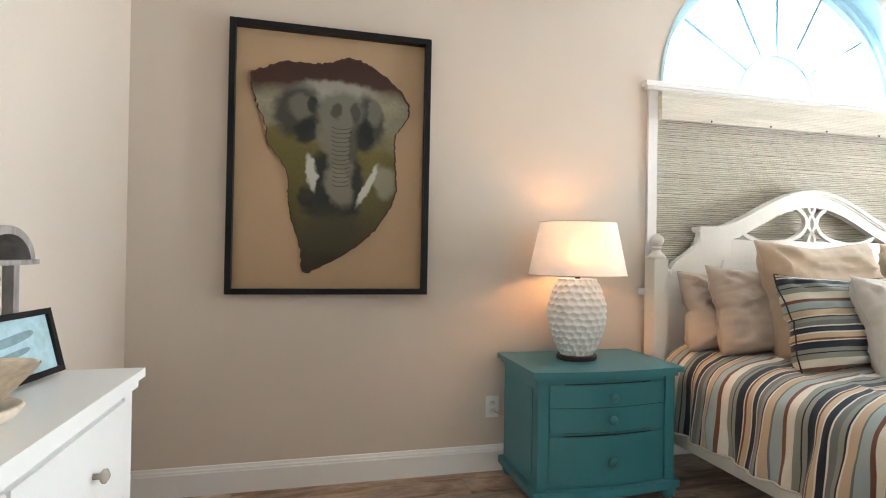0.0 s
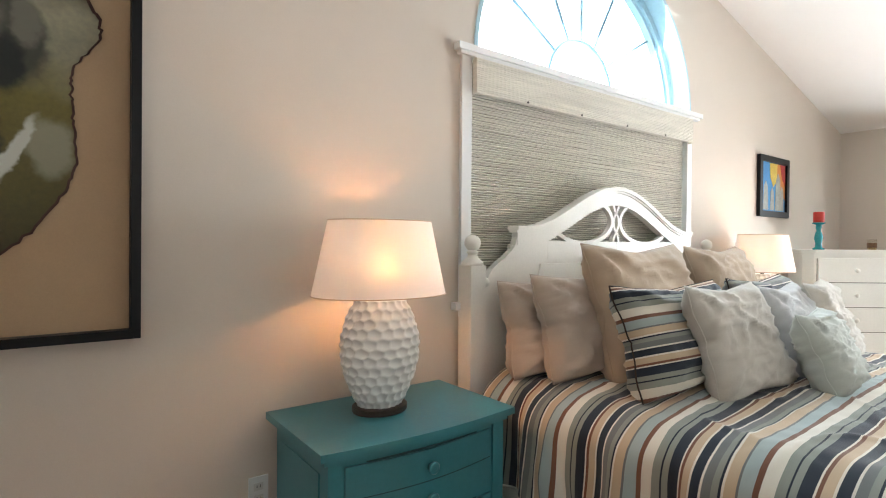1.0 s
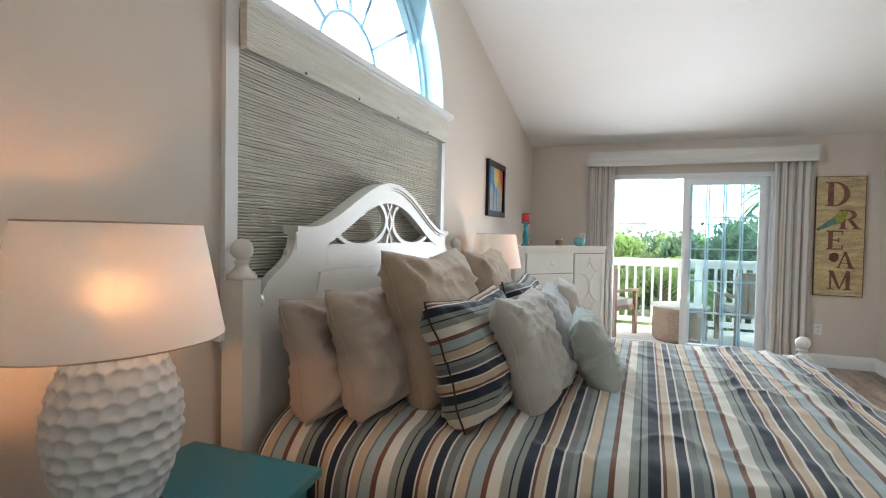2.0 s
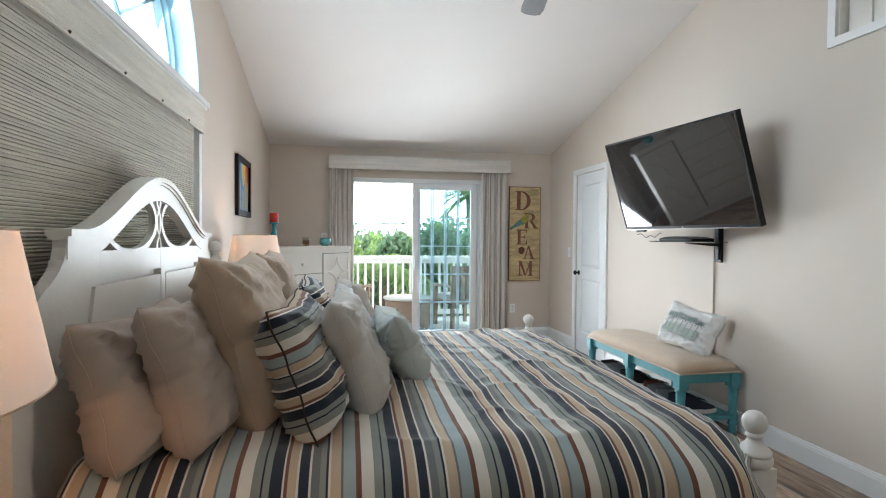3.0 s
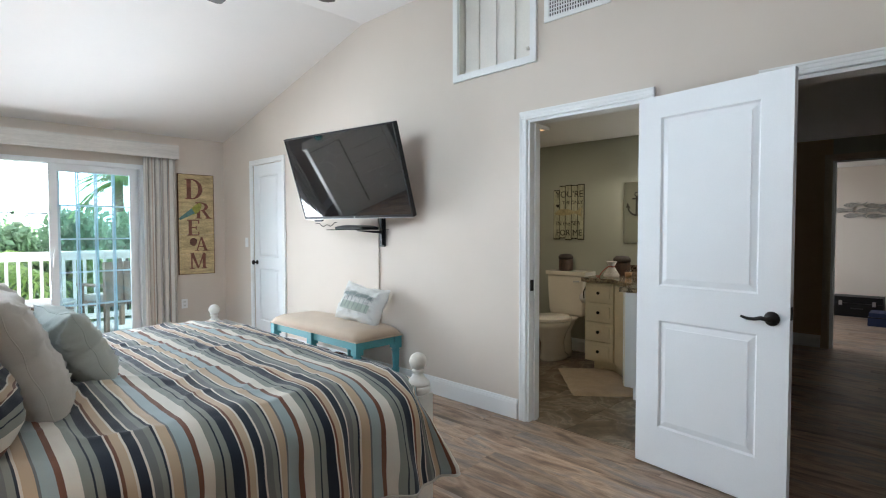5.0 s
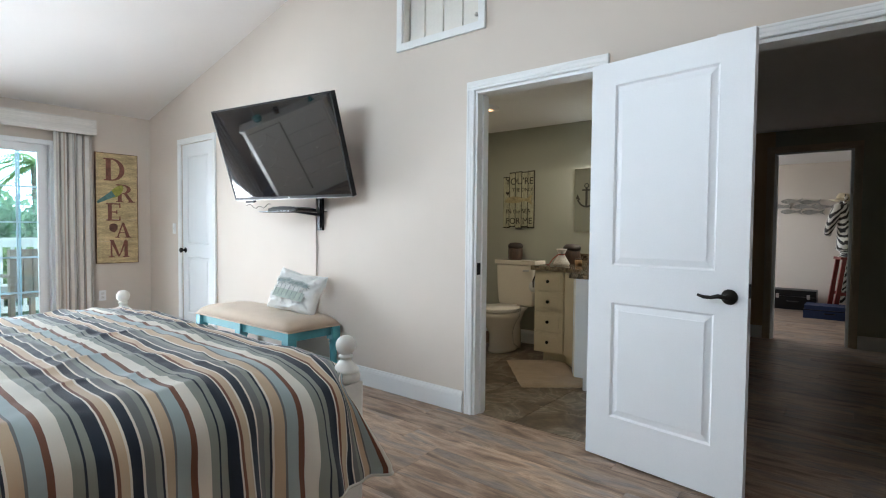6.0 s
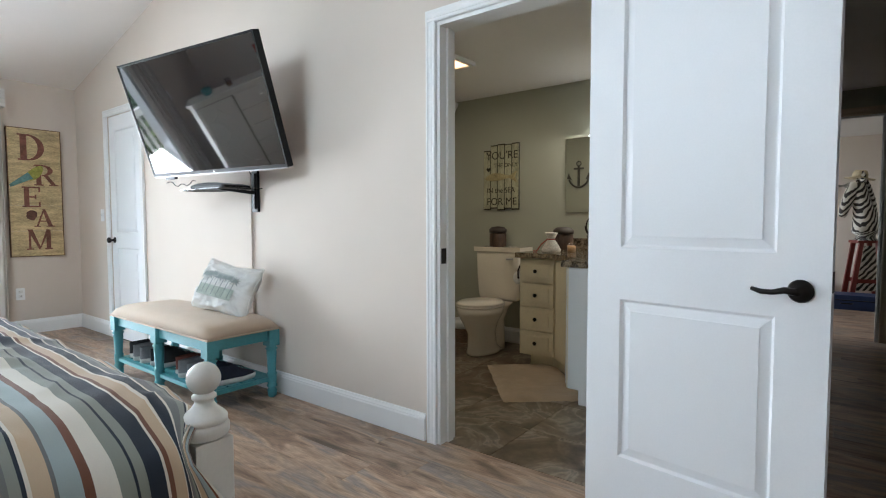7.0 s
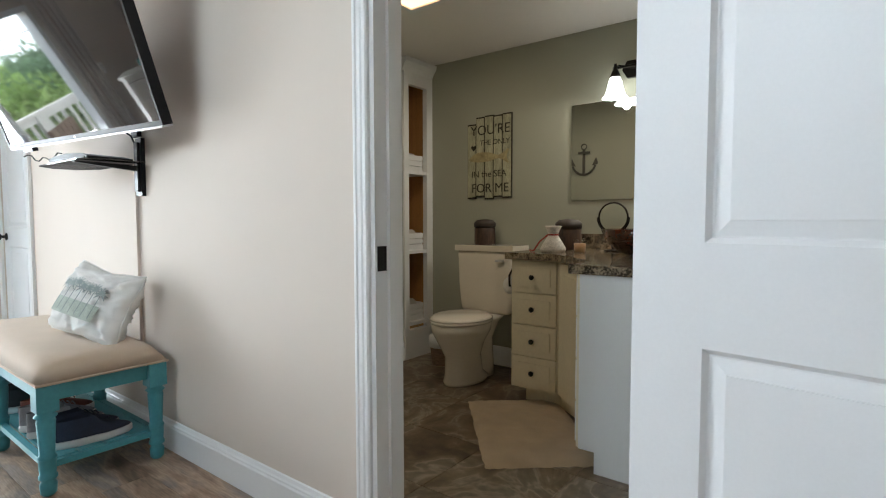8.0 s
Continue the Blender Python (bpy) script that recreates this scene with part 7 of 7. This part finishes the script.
part("diffuser", box(-0.11, 0.11, -0.11, 0.11, -0.022, -0.004), glow("warm_diffuser", (1.0, 0.55, 0.28), 2.2), bl)
area_lamp("bath_ceiling_lamp", look((3.02, -1.03, BZ - 0.03), (3.02, -1.03, 0)), 0.22, 0.22, 3.8, (1.0, 0.86, 0.66))

# vanity
van = thing("vanity", pose(0, 0, 0), "cream corner vanity with a stack of drawers", "vanity")
VC = mat("cream_cabinet", (0.80, 0.72, 0.54), 0.45, vary=0.04, bump=0.02)
foot = [(2.70, BYB + 0.005), (2.70, -1.52), (2.40, -1.52), (2.06, -1.20), (2.06, -0.962), (BXR + 0.003, -0.962), (BXR + 0.003, BYB + 0.005)]
up = lambda u, v, d: Vector((u, v, d))
part("body", prism(foot, 0.09, 0.83, up), VC, van)
part("toe_kick", prism([(2.64, BYB + 0.01), (2.64, -1.59), (2.42, -1.59), (2.0, -1.25), (1.98, -0.97), (BXR + 0.01, -0.97), (BXR + 0.01, BYB + 0.01)], 0, 0.09, up), VC, van)
part("end_panel", boxes((BXR + 0.003, 2.045, -0.962, -0.950, 0.09, 0.83), (BXR + 0.003, 1.975, -0.962, -0.950, 0.0, 0.09)), TRIM, van)
for k in range(4):
    z0 = 0.105 + k * 0.181
    d = part("drawer", box(2.415, 2.69, -1.52, -1.505, z0, z0 + 0.172), VC, van, bevel=0.003)
    part("drawer_panel", boxes((2.45, 2.655, -1.505, -1.500, z0 + 0.035, z0 + 0.137)), VC, d, bevel=0.002)
    part("knob", lathe([(0.006, 0), (0.006, 0.012), (0.014, 0.018), (0.015, 0.025), (0.006, 0.03)], 14, pose(2.552, -1.50, z0 + 0.086, -90)), BRONZE, d, smooth=True)
    part("side_drawer", box(2.06, 2.075, -1.18, -0.985, z0, z0 + 0.172), TRIM, van, bevel=0.003)
part("corner_door", box(0.03, 0.44, -0.015, 0, 0.105, 0.82, Matrix.Translation((2.40, -1.52, 0)) @ Matrix.Rotation(radians(180 - 43.3), 4, "Z")), VC, van, bevel=0.003)
part("corner_door_panel", box(0.09, 0.38, -0.02, -0.015, 0.165, 0.76, Matrix.Translation((2.40, -1.52, 0)) @ Matrix.Rotation(radians(180 - 43.3), 4, "Z")), VC, van, bevel=0.004)
GRAN = mat("brown_granite", (0.20, 0.155, 0.105), 0.15, vary=0.8, scale=25, fine=110, bump=0.0, coat=0.3, hard=0.09)
ct = tagged(part("countertop", prism([(2.73, BYB + 0.003), (2.73, -1.49), (2.41, -1.49), (2.09, -1.185), (2.09, -0.935), (BXR + 0.003, -0.935), (BXR + 0.003, BYB + 0.003)], 0.83, 0.868, up), GRAN, bevel=0.004), "polished brown granite countertop on the vanity", "countertop")
tagged(part("backsplash", boxes((BXR + 0.02, 2.70, BYB + 0.003, BYB + 0.022, 0.868, 0.965), (BXR + 0.003, BXR + 0.02, BYB + 0.003, -0.95, 0.868, 0.965)), GRAN), "brown granite backsplash behind the sink", "backsplash", kind="structure")
sk = thing("vessel_sink", pose(2.02, -1.68, 0.868), "dark amber glass vessel sink", "sink")
AMB = mat("dark_amber_glass", (0.055, 0.014, 0.006), 0.08, vary=0.7, scale=22, fine=60, bump=0.0, coat=0.8)
part("basin", lathe([(0.06, 0), (0.12, 0.02), (0.18, 0.075), (0.205, 0.135), (0.20, 0.137), (0.17, 0.08), (0.11, 0.03), (0.04, 0.02)], 36), AMB, sk, smooth=True)
part("drain", lathe([(0.02, 0.02), (0.02, 0.026)], 14), BRONZE, sk)
mm = thing("makeup_mirror", pose(2.26, -1.93, 0.868), "round black makeup mirror on a stand", "mirror")
part("ring", tube([(0.085 * math.cos(2 * math.pi * i / 28), 0, 0.20 + 0.085 * math.sin(2 * math.pi * i / 28)) for i in range(29)], 0.006, 8), BRONZE, mm)
part("glass", lathe([(0.081, -0.002), (0.081, 0.002)], 28, pose(0, 0, 0.20, 90)), MIRROR, mm)
part("yoke", tube([(0.095 * math.cos(math.pi + math.pi * i / 14), 0, 0.20 + 0.095 * math.sin(math.pi + math.pi * i / 14)) for i in range(15)], 0.004, 6), BRONZE, mm)
part("stem", lathe([(0.05, 0), (0.05, 0.008), (0.008, 0.016), (0.007, 0.105)], 18), BRONZE, mm)
wooden_jar(pose(2.56, -1.98, 0.868), 1.2, "dark carved wooden canister on the countertop")
bag = thing("soap_pouch", pose(2.53, -1.70, 0.868), "white knitted pouch tied with red string", "pouch")
part("pouch", lathe([(0.07, 0), (0.075, 0.02), (0.045, 0.07), (0.026, 0.10), (0.045, 0.14), (0.05, 0.15), (0.03, 0.152)], 20), mat("white_knit", (0.66, 0.62, 0.57), 0.9, vary=0.25, scale=70, fine=200, bump=0.5), bag, smooth=True)
part("string", tube([(0.03 * math.cos(i), 0.03 * math.sin(i), 0.10) for i in range(8)] + [(0.07, 0.03, 0.06), (0.10, 0.05, 0.006), (0.14, 0.02, 0.006)], 0.005, 6), mat("red_string", (0.35, 0.05, 0.04), 0.8), bag)
jar = thing("candle_jar", pose(2.40, -1.78, 0.868), "small amber candle in a glass", "candle jar")
part("wax", lathe([(0.032, 0), (0.034, 0.05)], 18), mat("honey_wax", (0.42, 0.24, 0.11), 0.4), jar, smooth=True)
part("glass", lathe([(0.035, 0), (0.038, 0.075)], 18), CLEAR, jar, smooth=True)
tp = thing("toilet_paper", pose(2.735, -1.66, 0.66), "white toilet paper roll on a bronze hook", "toilet paper")
part("roll", lathe([(0.02, -0.05), (0.052, -0.05), (0.052, 0.05), (0.02, 0.05)], 24, pose(0.028, 0.0, 0, 90, 0, 0)), mat("tissue", (0.76, 0.74, 0.70), 0.95), tp, smooth=True)
part("hook", tube([(-0.03, 0.05, 0.10), (0.0, 0.06, 0.12), (0.03, 0.06, 0.06), (0.028, 0.06, 0.0), (0.028, -0.06, 0.0)], 0.006, 8), BRONZE, tp)
# rug
bm = bmesh.new()
n, mrow = 40, 26
rr = random.Random(6)
g = [[bm.verts.new(((i / n - 0.5) * 0.83 + rr.uniform(-1, 1) * 0.004, (j / mrow - 0.5) * 0.52 + rr.uniform(-1, 1) * 0.004, 0.016 * (max(0, 1 - abs(2 * i / n - 1) ** 16) * max(0, 1 - abs(2 * j / mrow - 1) ** 12)) + rr.uniform(0, 0.004))) for i in range(n + 1)] for j in range(mrow + 1)]
for j in range(mrow):
    for i in range(n):
        bm.faces.new((g[j][i], g[j][i + 1], g[j + 1][i + 1], g[j + 1][i]))
rug = part("bath_rug", bm, mat("tan_plush", (0.42, 0.32, 0.21), 0.95, vary=0.15, scale=9, fine=300, bump=0.4, sheen=0.3), smooth=True)
rug.matrix_world = pose(2.585 - 0.166, -0.992 - 0.20, 0.001, 0, 0, 129.8)
tagged(rug, "tan plush bath rug on the tile floor", "rug")
bk = thing("waste_basket", pose(3.50, -1.90, 0), "small dark wire waste basket with a white liner", "basket")
part("wires", lathe([(0.075, 0), (0.095, 0.16), (0.098, 0.16), (0.078, 0)], 20), WICK, bk)
part("liner", lathe([(0.099, 0.13), (0.104, 0.165), (0.10, 0.21), (0.09, 0.20)], 20), mat("white_plastic_bag", (0.7, 0.7, 0.68), 0.5, bump=0.4, scale=20), bk, smooth=True)
ANCH = mat("weathered_dark_iron", (0.075, 0.07, 0.06), 0.6, vary=0.3, scale=14, fine=60)
an = thing("wall_anchor", pose(3.345, -T - 0.013, 1.66, 0, 0, 0), "weathered grey metal anchor hung on the bathroom wall", "anchor")
part("shank", box(-0.012, 0.012, -0.02, -0.004, -0.13, 0.12), ANCH, an, bevel=0.003)
part("stock", box(-0.06, 0.06, -0.022, -0.006, 0.075, 0.095), ANCH, an, bevel=0.003)
part("arms", tube([(0.13 * math.sin(radians(a)), -0.012, -0.0 - 0.14 * math.cos(radians(a)) + 0.0) for a in range(-70, 71, 10)], 0.011, 8), ANCH, an)
part("ring", tube([(0.028 * math.cos(2 * math.pi * i / 16), -0.012, 0.145 + 0.028 * math.sin(2 * math.pi * i / 16)) for i in range(17)], 0.006, 6), ANCH, an)
for s in (-1, 1):
    part("fluke", prism([(s * 0.09, -0.05), (s * 0.15, -0.035), (s * 0.13, 0.03)], -0.018, -0.008, flat), ANCH, an)

# ---- hall and the room beyond it ----
HX0, HX1, HYE, HZ = -0.75, BXR - 0.102, -4.13, 2.30
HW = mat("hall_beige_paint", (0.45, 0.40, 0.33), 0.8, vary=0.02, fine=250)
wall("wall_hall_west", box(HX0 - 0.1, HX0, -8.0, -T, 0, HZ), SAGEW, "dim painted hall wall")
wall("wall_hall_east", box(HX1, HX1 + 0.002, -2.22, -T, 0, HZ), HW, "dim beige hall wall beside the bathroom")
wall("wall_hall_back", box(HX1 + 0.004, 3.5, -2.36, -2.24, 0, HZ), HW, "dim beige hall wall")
EX0, EX1 = 0.48, 1.175
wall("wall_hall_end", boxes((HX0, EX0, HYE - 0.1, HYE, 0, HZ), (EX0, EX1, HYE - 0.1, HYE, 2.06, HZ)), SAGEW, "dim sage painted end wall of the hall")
# The tan here also carries warm hall light that no lamp gives
wall("wall_hall_corner", box(EX1, 3.5, HYE - 0.1, HYE, 0, HZ), mat("lit_tan_hall_paint", (0.50, 0.37, 0.23), 0.75, vary=0.03, fine=250), "tan wall beside the far doorway, hall light painted into its colour")
tagged(part("ceiling_hall", box(HX0, 3.5, -8.0, -T - 0.002, HZ, HZ + 0.08), CEIL), "white painted hall ceiling", "ceiling", kind="structure")
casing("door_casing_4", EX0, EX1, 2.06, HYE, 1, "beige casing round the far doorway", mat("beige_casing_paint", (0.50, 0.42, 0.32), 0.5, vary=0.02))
jamb(EX0, EX1, 2.06, HYE - 0.1, HYE + 0.001, "white jamb of the far doorway")
baseboard((EX1 + 0.075, HYE, 0), (3.5, HYE, 0), (0, 1, 0))
baseboard((HX0, HYE, 0), (EX0 - 0.075, HYE, 0), (0, 1, 0))
fd = thing("door_4", pose(EX0 + 0.02, HYE - 0.1, 0.01, 0, 0, 88), "white panelled door of the far room, standing open", "door", kind="structure")
panel_door(fd, 0.68, 2.03, 0.035, DOORW, ((0.21, 0.84), (0.97, 1.905)))
for z in (0.2, 1.0, 1.75):
    part("hinge", box(-0.03, 0.016, -0.006, 0.002, z, z + 0.09), BRONZE, fd)
hv = thing("ceiling_vent", pose(1.55, -2.9, HZ), "dark ceiling register in the hall", "vent")
part("frame", box(-0.15, 0.15, -0.08, 0.08, -0.012, 0), HW, hv)
for i in range(6):
    part("slat", box(-0.13, 0.13, -0.065 + i * 0.024, -0.053 + i * 0.024, -0.016, -0.012), DGREY, hv)
hall_floor = tagged(part("floor_hall", boxes((HX0, HX1, -2.3, -T, -0.12, -0.004), (HX0, 3.5, -8.0, -2.3, -0.12, -0.004)), GAP), "grey-brown plank floor of hall and far room", "floor", kind="structure")
RY = -7.5
wall("wall_far_south", box(HX0, 3.5, RY - 0.1, RY, 0, HZ), WALL, "beige painted wall of the far room")
# Unseen window opening and area lamp, added to brighten the far room
wall("wall_far_east", boxes((3.5, 3.6, -8.0, -6.6, 0, HZ), (3.5, 3.6, -5.2, -2.2, 0, HZ), (3.5, 3.6, -6.6, -5.2, 0, 0.8), (3.5, 3.6, -6.6, -5.2, 2.05, HZ)), WALL, "beige wall of the far room with an added, unseen window opening")
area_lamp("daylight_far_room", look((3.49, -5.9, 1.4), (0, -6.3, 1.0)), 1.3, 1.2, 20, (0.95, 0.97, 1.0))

# zebra bust, on a red stool, with a straw hat
ZEB = mat("black_and_white_striped_coat", (0.60, 0.57, 0.52), 0.7, vary=0.06)
_n, _l = ZEB.node_tree.nodes, ZEB.node_tree.links
_wv = _n.new("ShaderNodeTexWave")
_wv.bands_direction = "DIAGONAL"
_wv.inputs["Scale"].default_value, _wv.inputs["Distortion"].default_value, _wv.inputs["Detail Scale"].default_value = 7.5, 3.5, 1.2
_co = _n.new("ShaderNodeTexCoord")
_l.new(_co.outputs["Object"], _wv.inputs["Vector"])
_rp = _n.new("ShaderNodeValToRGB")
_rp.color_ramp.elements[0].position, _rp.color_ramp.elements[1].position = 0.45, 0.55
_rp.color_ramp.elements[0].color, _rp.color_ramp.elements[1].color = (0.02, 0.015, 0.012, 1), (0.62, 0.58, 0.52, 1)
_l.new(_wv.outputs["Fac"], _rp.inputs[0])
_l.new(_rp.outputs[0], _n["Principled BSDF"].inputs["Base Color"])
bm = bmesh.new()
neck = [(0.0, 0.0, 0.80), (0.0, 0.0, 0.92), (0.02, 0.0, 1.08), (0.06, 0.0, 1.25), (0.10, 0.0, 1.40), (0.13, 0.0, 1.50), (0.16, 0.0, 1.56)]
add_tube(bm, neck, [0.17, 0.20, 0.17, 0.135, 0.115, 0.11, 0.07], 18)
add_tube(bm, [(0.09, 0, 1.53), (0.17, 0, 1.48), (0.25, 0, 1.36), (0.31, 0, 1.22), (0.335, 0, 1.14), (0.34, 0, 1.10)], [0.07, 0.105, 0.09, 0.07, 0.065, 0.04], 16)
for s in (-1, 1):
    add_tube(bm, [(0.11, s * 0.07, 1.55), (0.10, s * 0.11, 1.64), (0.12, s * 0.12, 1.69)], [0.03, 0.035, 0.008], 8)
add_tube(bm, [(-0.14, 0, 1.10), (-0.09, 0, 1.32), (-0.01, 0, 1.50), (0.07, 0, 1.62)], [0.02, 0.03, 0.035, 0.03], 6)
zb = part("zebra_statue", bm, ZEB, smooth=True)
zb.matrix_world = pose(0.55, -6.75, 0.05, 0, 0, 20) @ Matrix.Diagonal((0.78, 0.74, 1, 1))
tagged(zb, "striped zebra bust statue set on a red stool", "statue")
REDP = mat("dark_red_paint", (0.17, 0.022, 0.018), 0.5, vary=0.12)
st = thing("stool", pose(0.55, -6.75, 0, 0, 0, 20) @ Matrix.Diagonal((0.8, 0.8, 1, 1)), "dark red wooden stool with flared sides", "stool")
part("seat", box(-0.17, 0.17, -0.17, 0.17, 0.815, 0.85), REDP, st, bevel=0.005)
for s in (-1, 1):
    for q in (-1, 1):
        part("leg", prism([(s * 0.14, 0.815), (s * 0.08, 0.815), (s * 0.20, 0.0), (s * 0.27, 0.0)], q * 0.15 - 0.02, q * 0.15 + 0.02, lambda u, v, d: Vector((u, d, v))), REDP, st)
    part("stretcher", box(-0.2, 0.2, s * 0.15 - 0.012, s * 0.15 + 0.012, 0.3, 0.35), REDP, st)
part("striped_panel", prism([(-0.07, 0.78), (0.07, 0.78), (0.16, 0.2), (-0.16, 0.2)], 0.148, 0.155, lambda u, v, d: Vector((u, d, v))), ZEB, st)
hat = thing("straw_hat", pose(0.635, -6.72, 1.655, 0, -8, 20) @ Matrix.Diagonal((0.82, 0.82, 1, 1)), "cream straw hat on the statue", "hat")
STRAW = mat("cream_straw", (0.60, 0.50, 0.33), 0.85, vary=0.2, scale=20, fine=120, bump=0.3)
part("brim", lathe([(0.10, 0.0), (0.20, -0.01), (0.202, -0.005), (0.10, 0.01)], 28), STRAW, hat, smooth=True)
part("crown", lathe([(0.105, 0.005), (0.10, 0.06), (0.08, 0.10), (0.02, 0.108)], 24), STRAW, hat, smooth=True)
fa = thing("fish_wall_art", pose(1.17, RY + 0.001, 1.60, 0, 0, 180), "cluster of grey metal fish hung on the wall", "wall art")
FISHM = mat("grey_fish_metal", (0.30, 0.28, 0.25), 0.5, metal=0.4, vary=0.35, scale=15, fine=60)
for x, z, L in ((-0.15, 0.10, 0.30), (0.10, 0.08, 0.28), (-0.30, 0.02, 0.28), (0.02, 0.01, 0.32), (0.28, 0.0, 0.28), (-0.15, -0.07, 0.30), (0.14, -0.08, 0.30)):
    part("fish", prism(smooth_loop([(x - L / 2, z), (x - L * 0.2, z + 0.04), (x + L * 0.25, z + 0.015), (x + L / 2, z + 0.045), (x + L * 0.42, z), (x + L / 2, z - 0.045), (x + L * 0.25, z - 0.012), (x - L * 0.2, z - 0.038)], 4, 0, 1), -0.03, -0.012, flat), FISHM, fa)
part("hanger", box(-0.35, 0.35, -0.012, 0, -0.01, 0.005), FISHM, fa)
bc = thing("tool_case", pose(1.22, -7.15, 0), "black hard equipment case with steel latches", "case")
part("body", box(-0.30, 0.30, -0.17, 0.17, 0, 0.20), BLACK, bc, bevel=0.012)
part("lid", box(-0.30, 0.30, -0.17, 0.17, 0.205, 0.30), BLACK, bc, bevel=0.012)
for x in (-0.2, 0.2):
    part("latch", box(x - 0.02, x + 0.02, 0.17, 0.178, 0.17, 0.24), SILV, bc)
part("handle", tube([(-0.07, 0.172, 0.13), (-0.06, 0.20, 0.13), (0.06, 0.20, 0.13), (0.07, 0.172, 0.13)], 0.008, 8), DGREY, bc)
sc = thing("suitcase", pose(0.72, -6.36, 0), "dark blue suitcase lying on the floor", "suitcase")
NAVYC = mat("navy_nylon", (0.012, 0.03, 0.10), 0.6, vary=0.15, fine=300, bump=0.1)
part("body", box(-0.30, 0.30, -0.2, 0.2, 0, 0.12), NAVYC, sc, bevel=0.03)
part("lid", box(-0.29, 0.29, -0.19, 0.19, 0.12, 0.18), NAVYC, sc, bevel=0.025)
part("zip", box(-0.302, 0.302, -0.202, 0.202, 0.112, 0.122), BLACK, sc)
part("handle", tube([(-0.06, 0.2, 0.08), (-0.05, 0.23, 0.08), (0.05, 0.23, 0.08), (0.06, 0.2, 0.08)], 0.008, 8), BLACK, sc)

# ---- floor pieces, last ----
lay_planks(floor, X0, X1, 0, YH, 3)
lay_planks(floor, HD0, HD1, -T, 0, 5)
lay_planks(floor, BD0, BD1, -0.05, 0, 8)
lay_planks(hall_floor, HX0, HX1, -2.3, -T, 6, length=1.5, width=0.2)
lay_planks(hall_floor, HX0, 3.5, -4.13, -2.3, 9, length=1.5, width=0.2)
lay_planks(hall_floor, HX0, 2.2, -8.0, -4.13, 7, length=1.5, width=0.2)
tile_mesh = {}
for i in range(7):
    for j in range(5):
        x0, y0 = BXR + 0.45 * i - 0.2, BYB + 0.45 * j - 0.12
        x0, x1, y0, y1 = max(x0, BXR), min(x0 + 0.446, 4.1), max(y0, BYB), min(y0 + 0.446, -0.054)
        if x1 - x0 < 0.03 or y1 - y0 < 0.03:
            continue
        key = (round(x1 - x0, 3), round(y1 - y0, 3))
        if key not in tile_mesh:
            bm = box(0, key[0], 0, key[1], -0.004, 0)
            me = bpy.data.meshes.new("tile")
            bm.to_mesh(me)
            bm.free()
            me.materials.append(TILE)
            tile_mesh[key] = me
        ob = new("tile", tile_mesh[key])
        ob.parent = bfloor
        ob.matrix_basis = pose(x0, y0, 0)
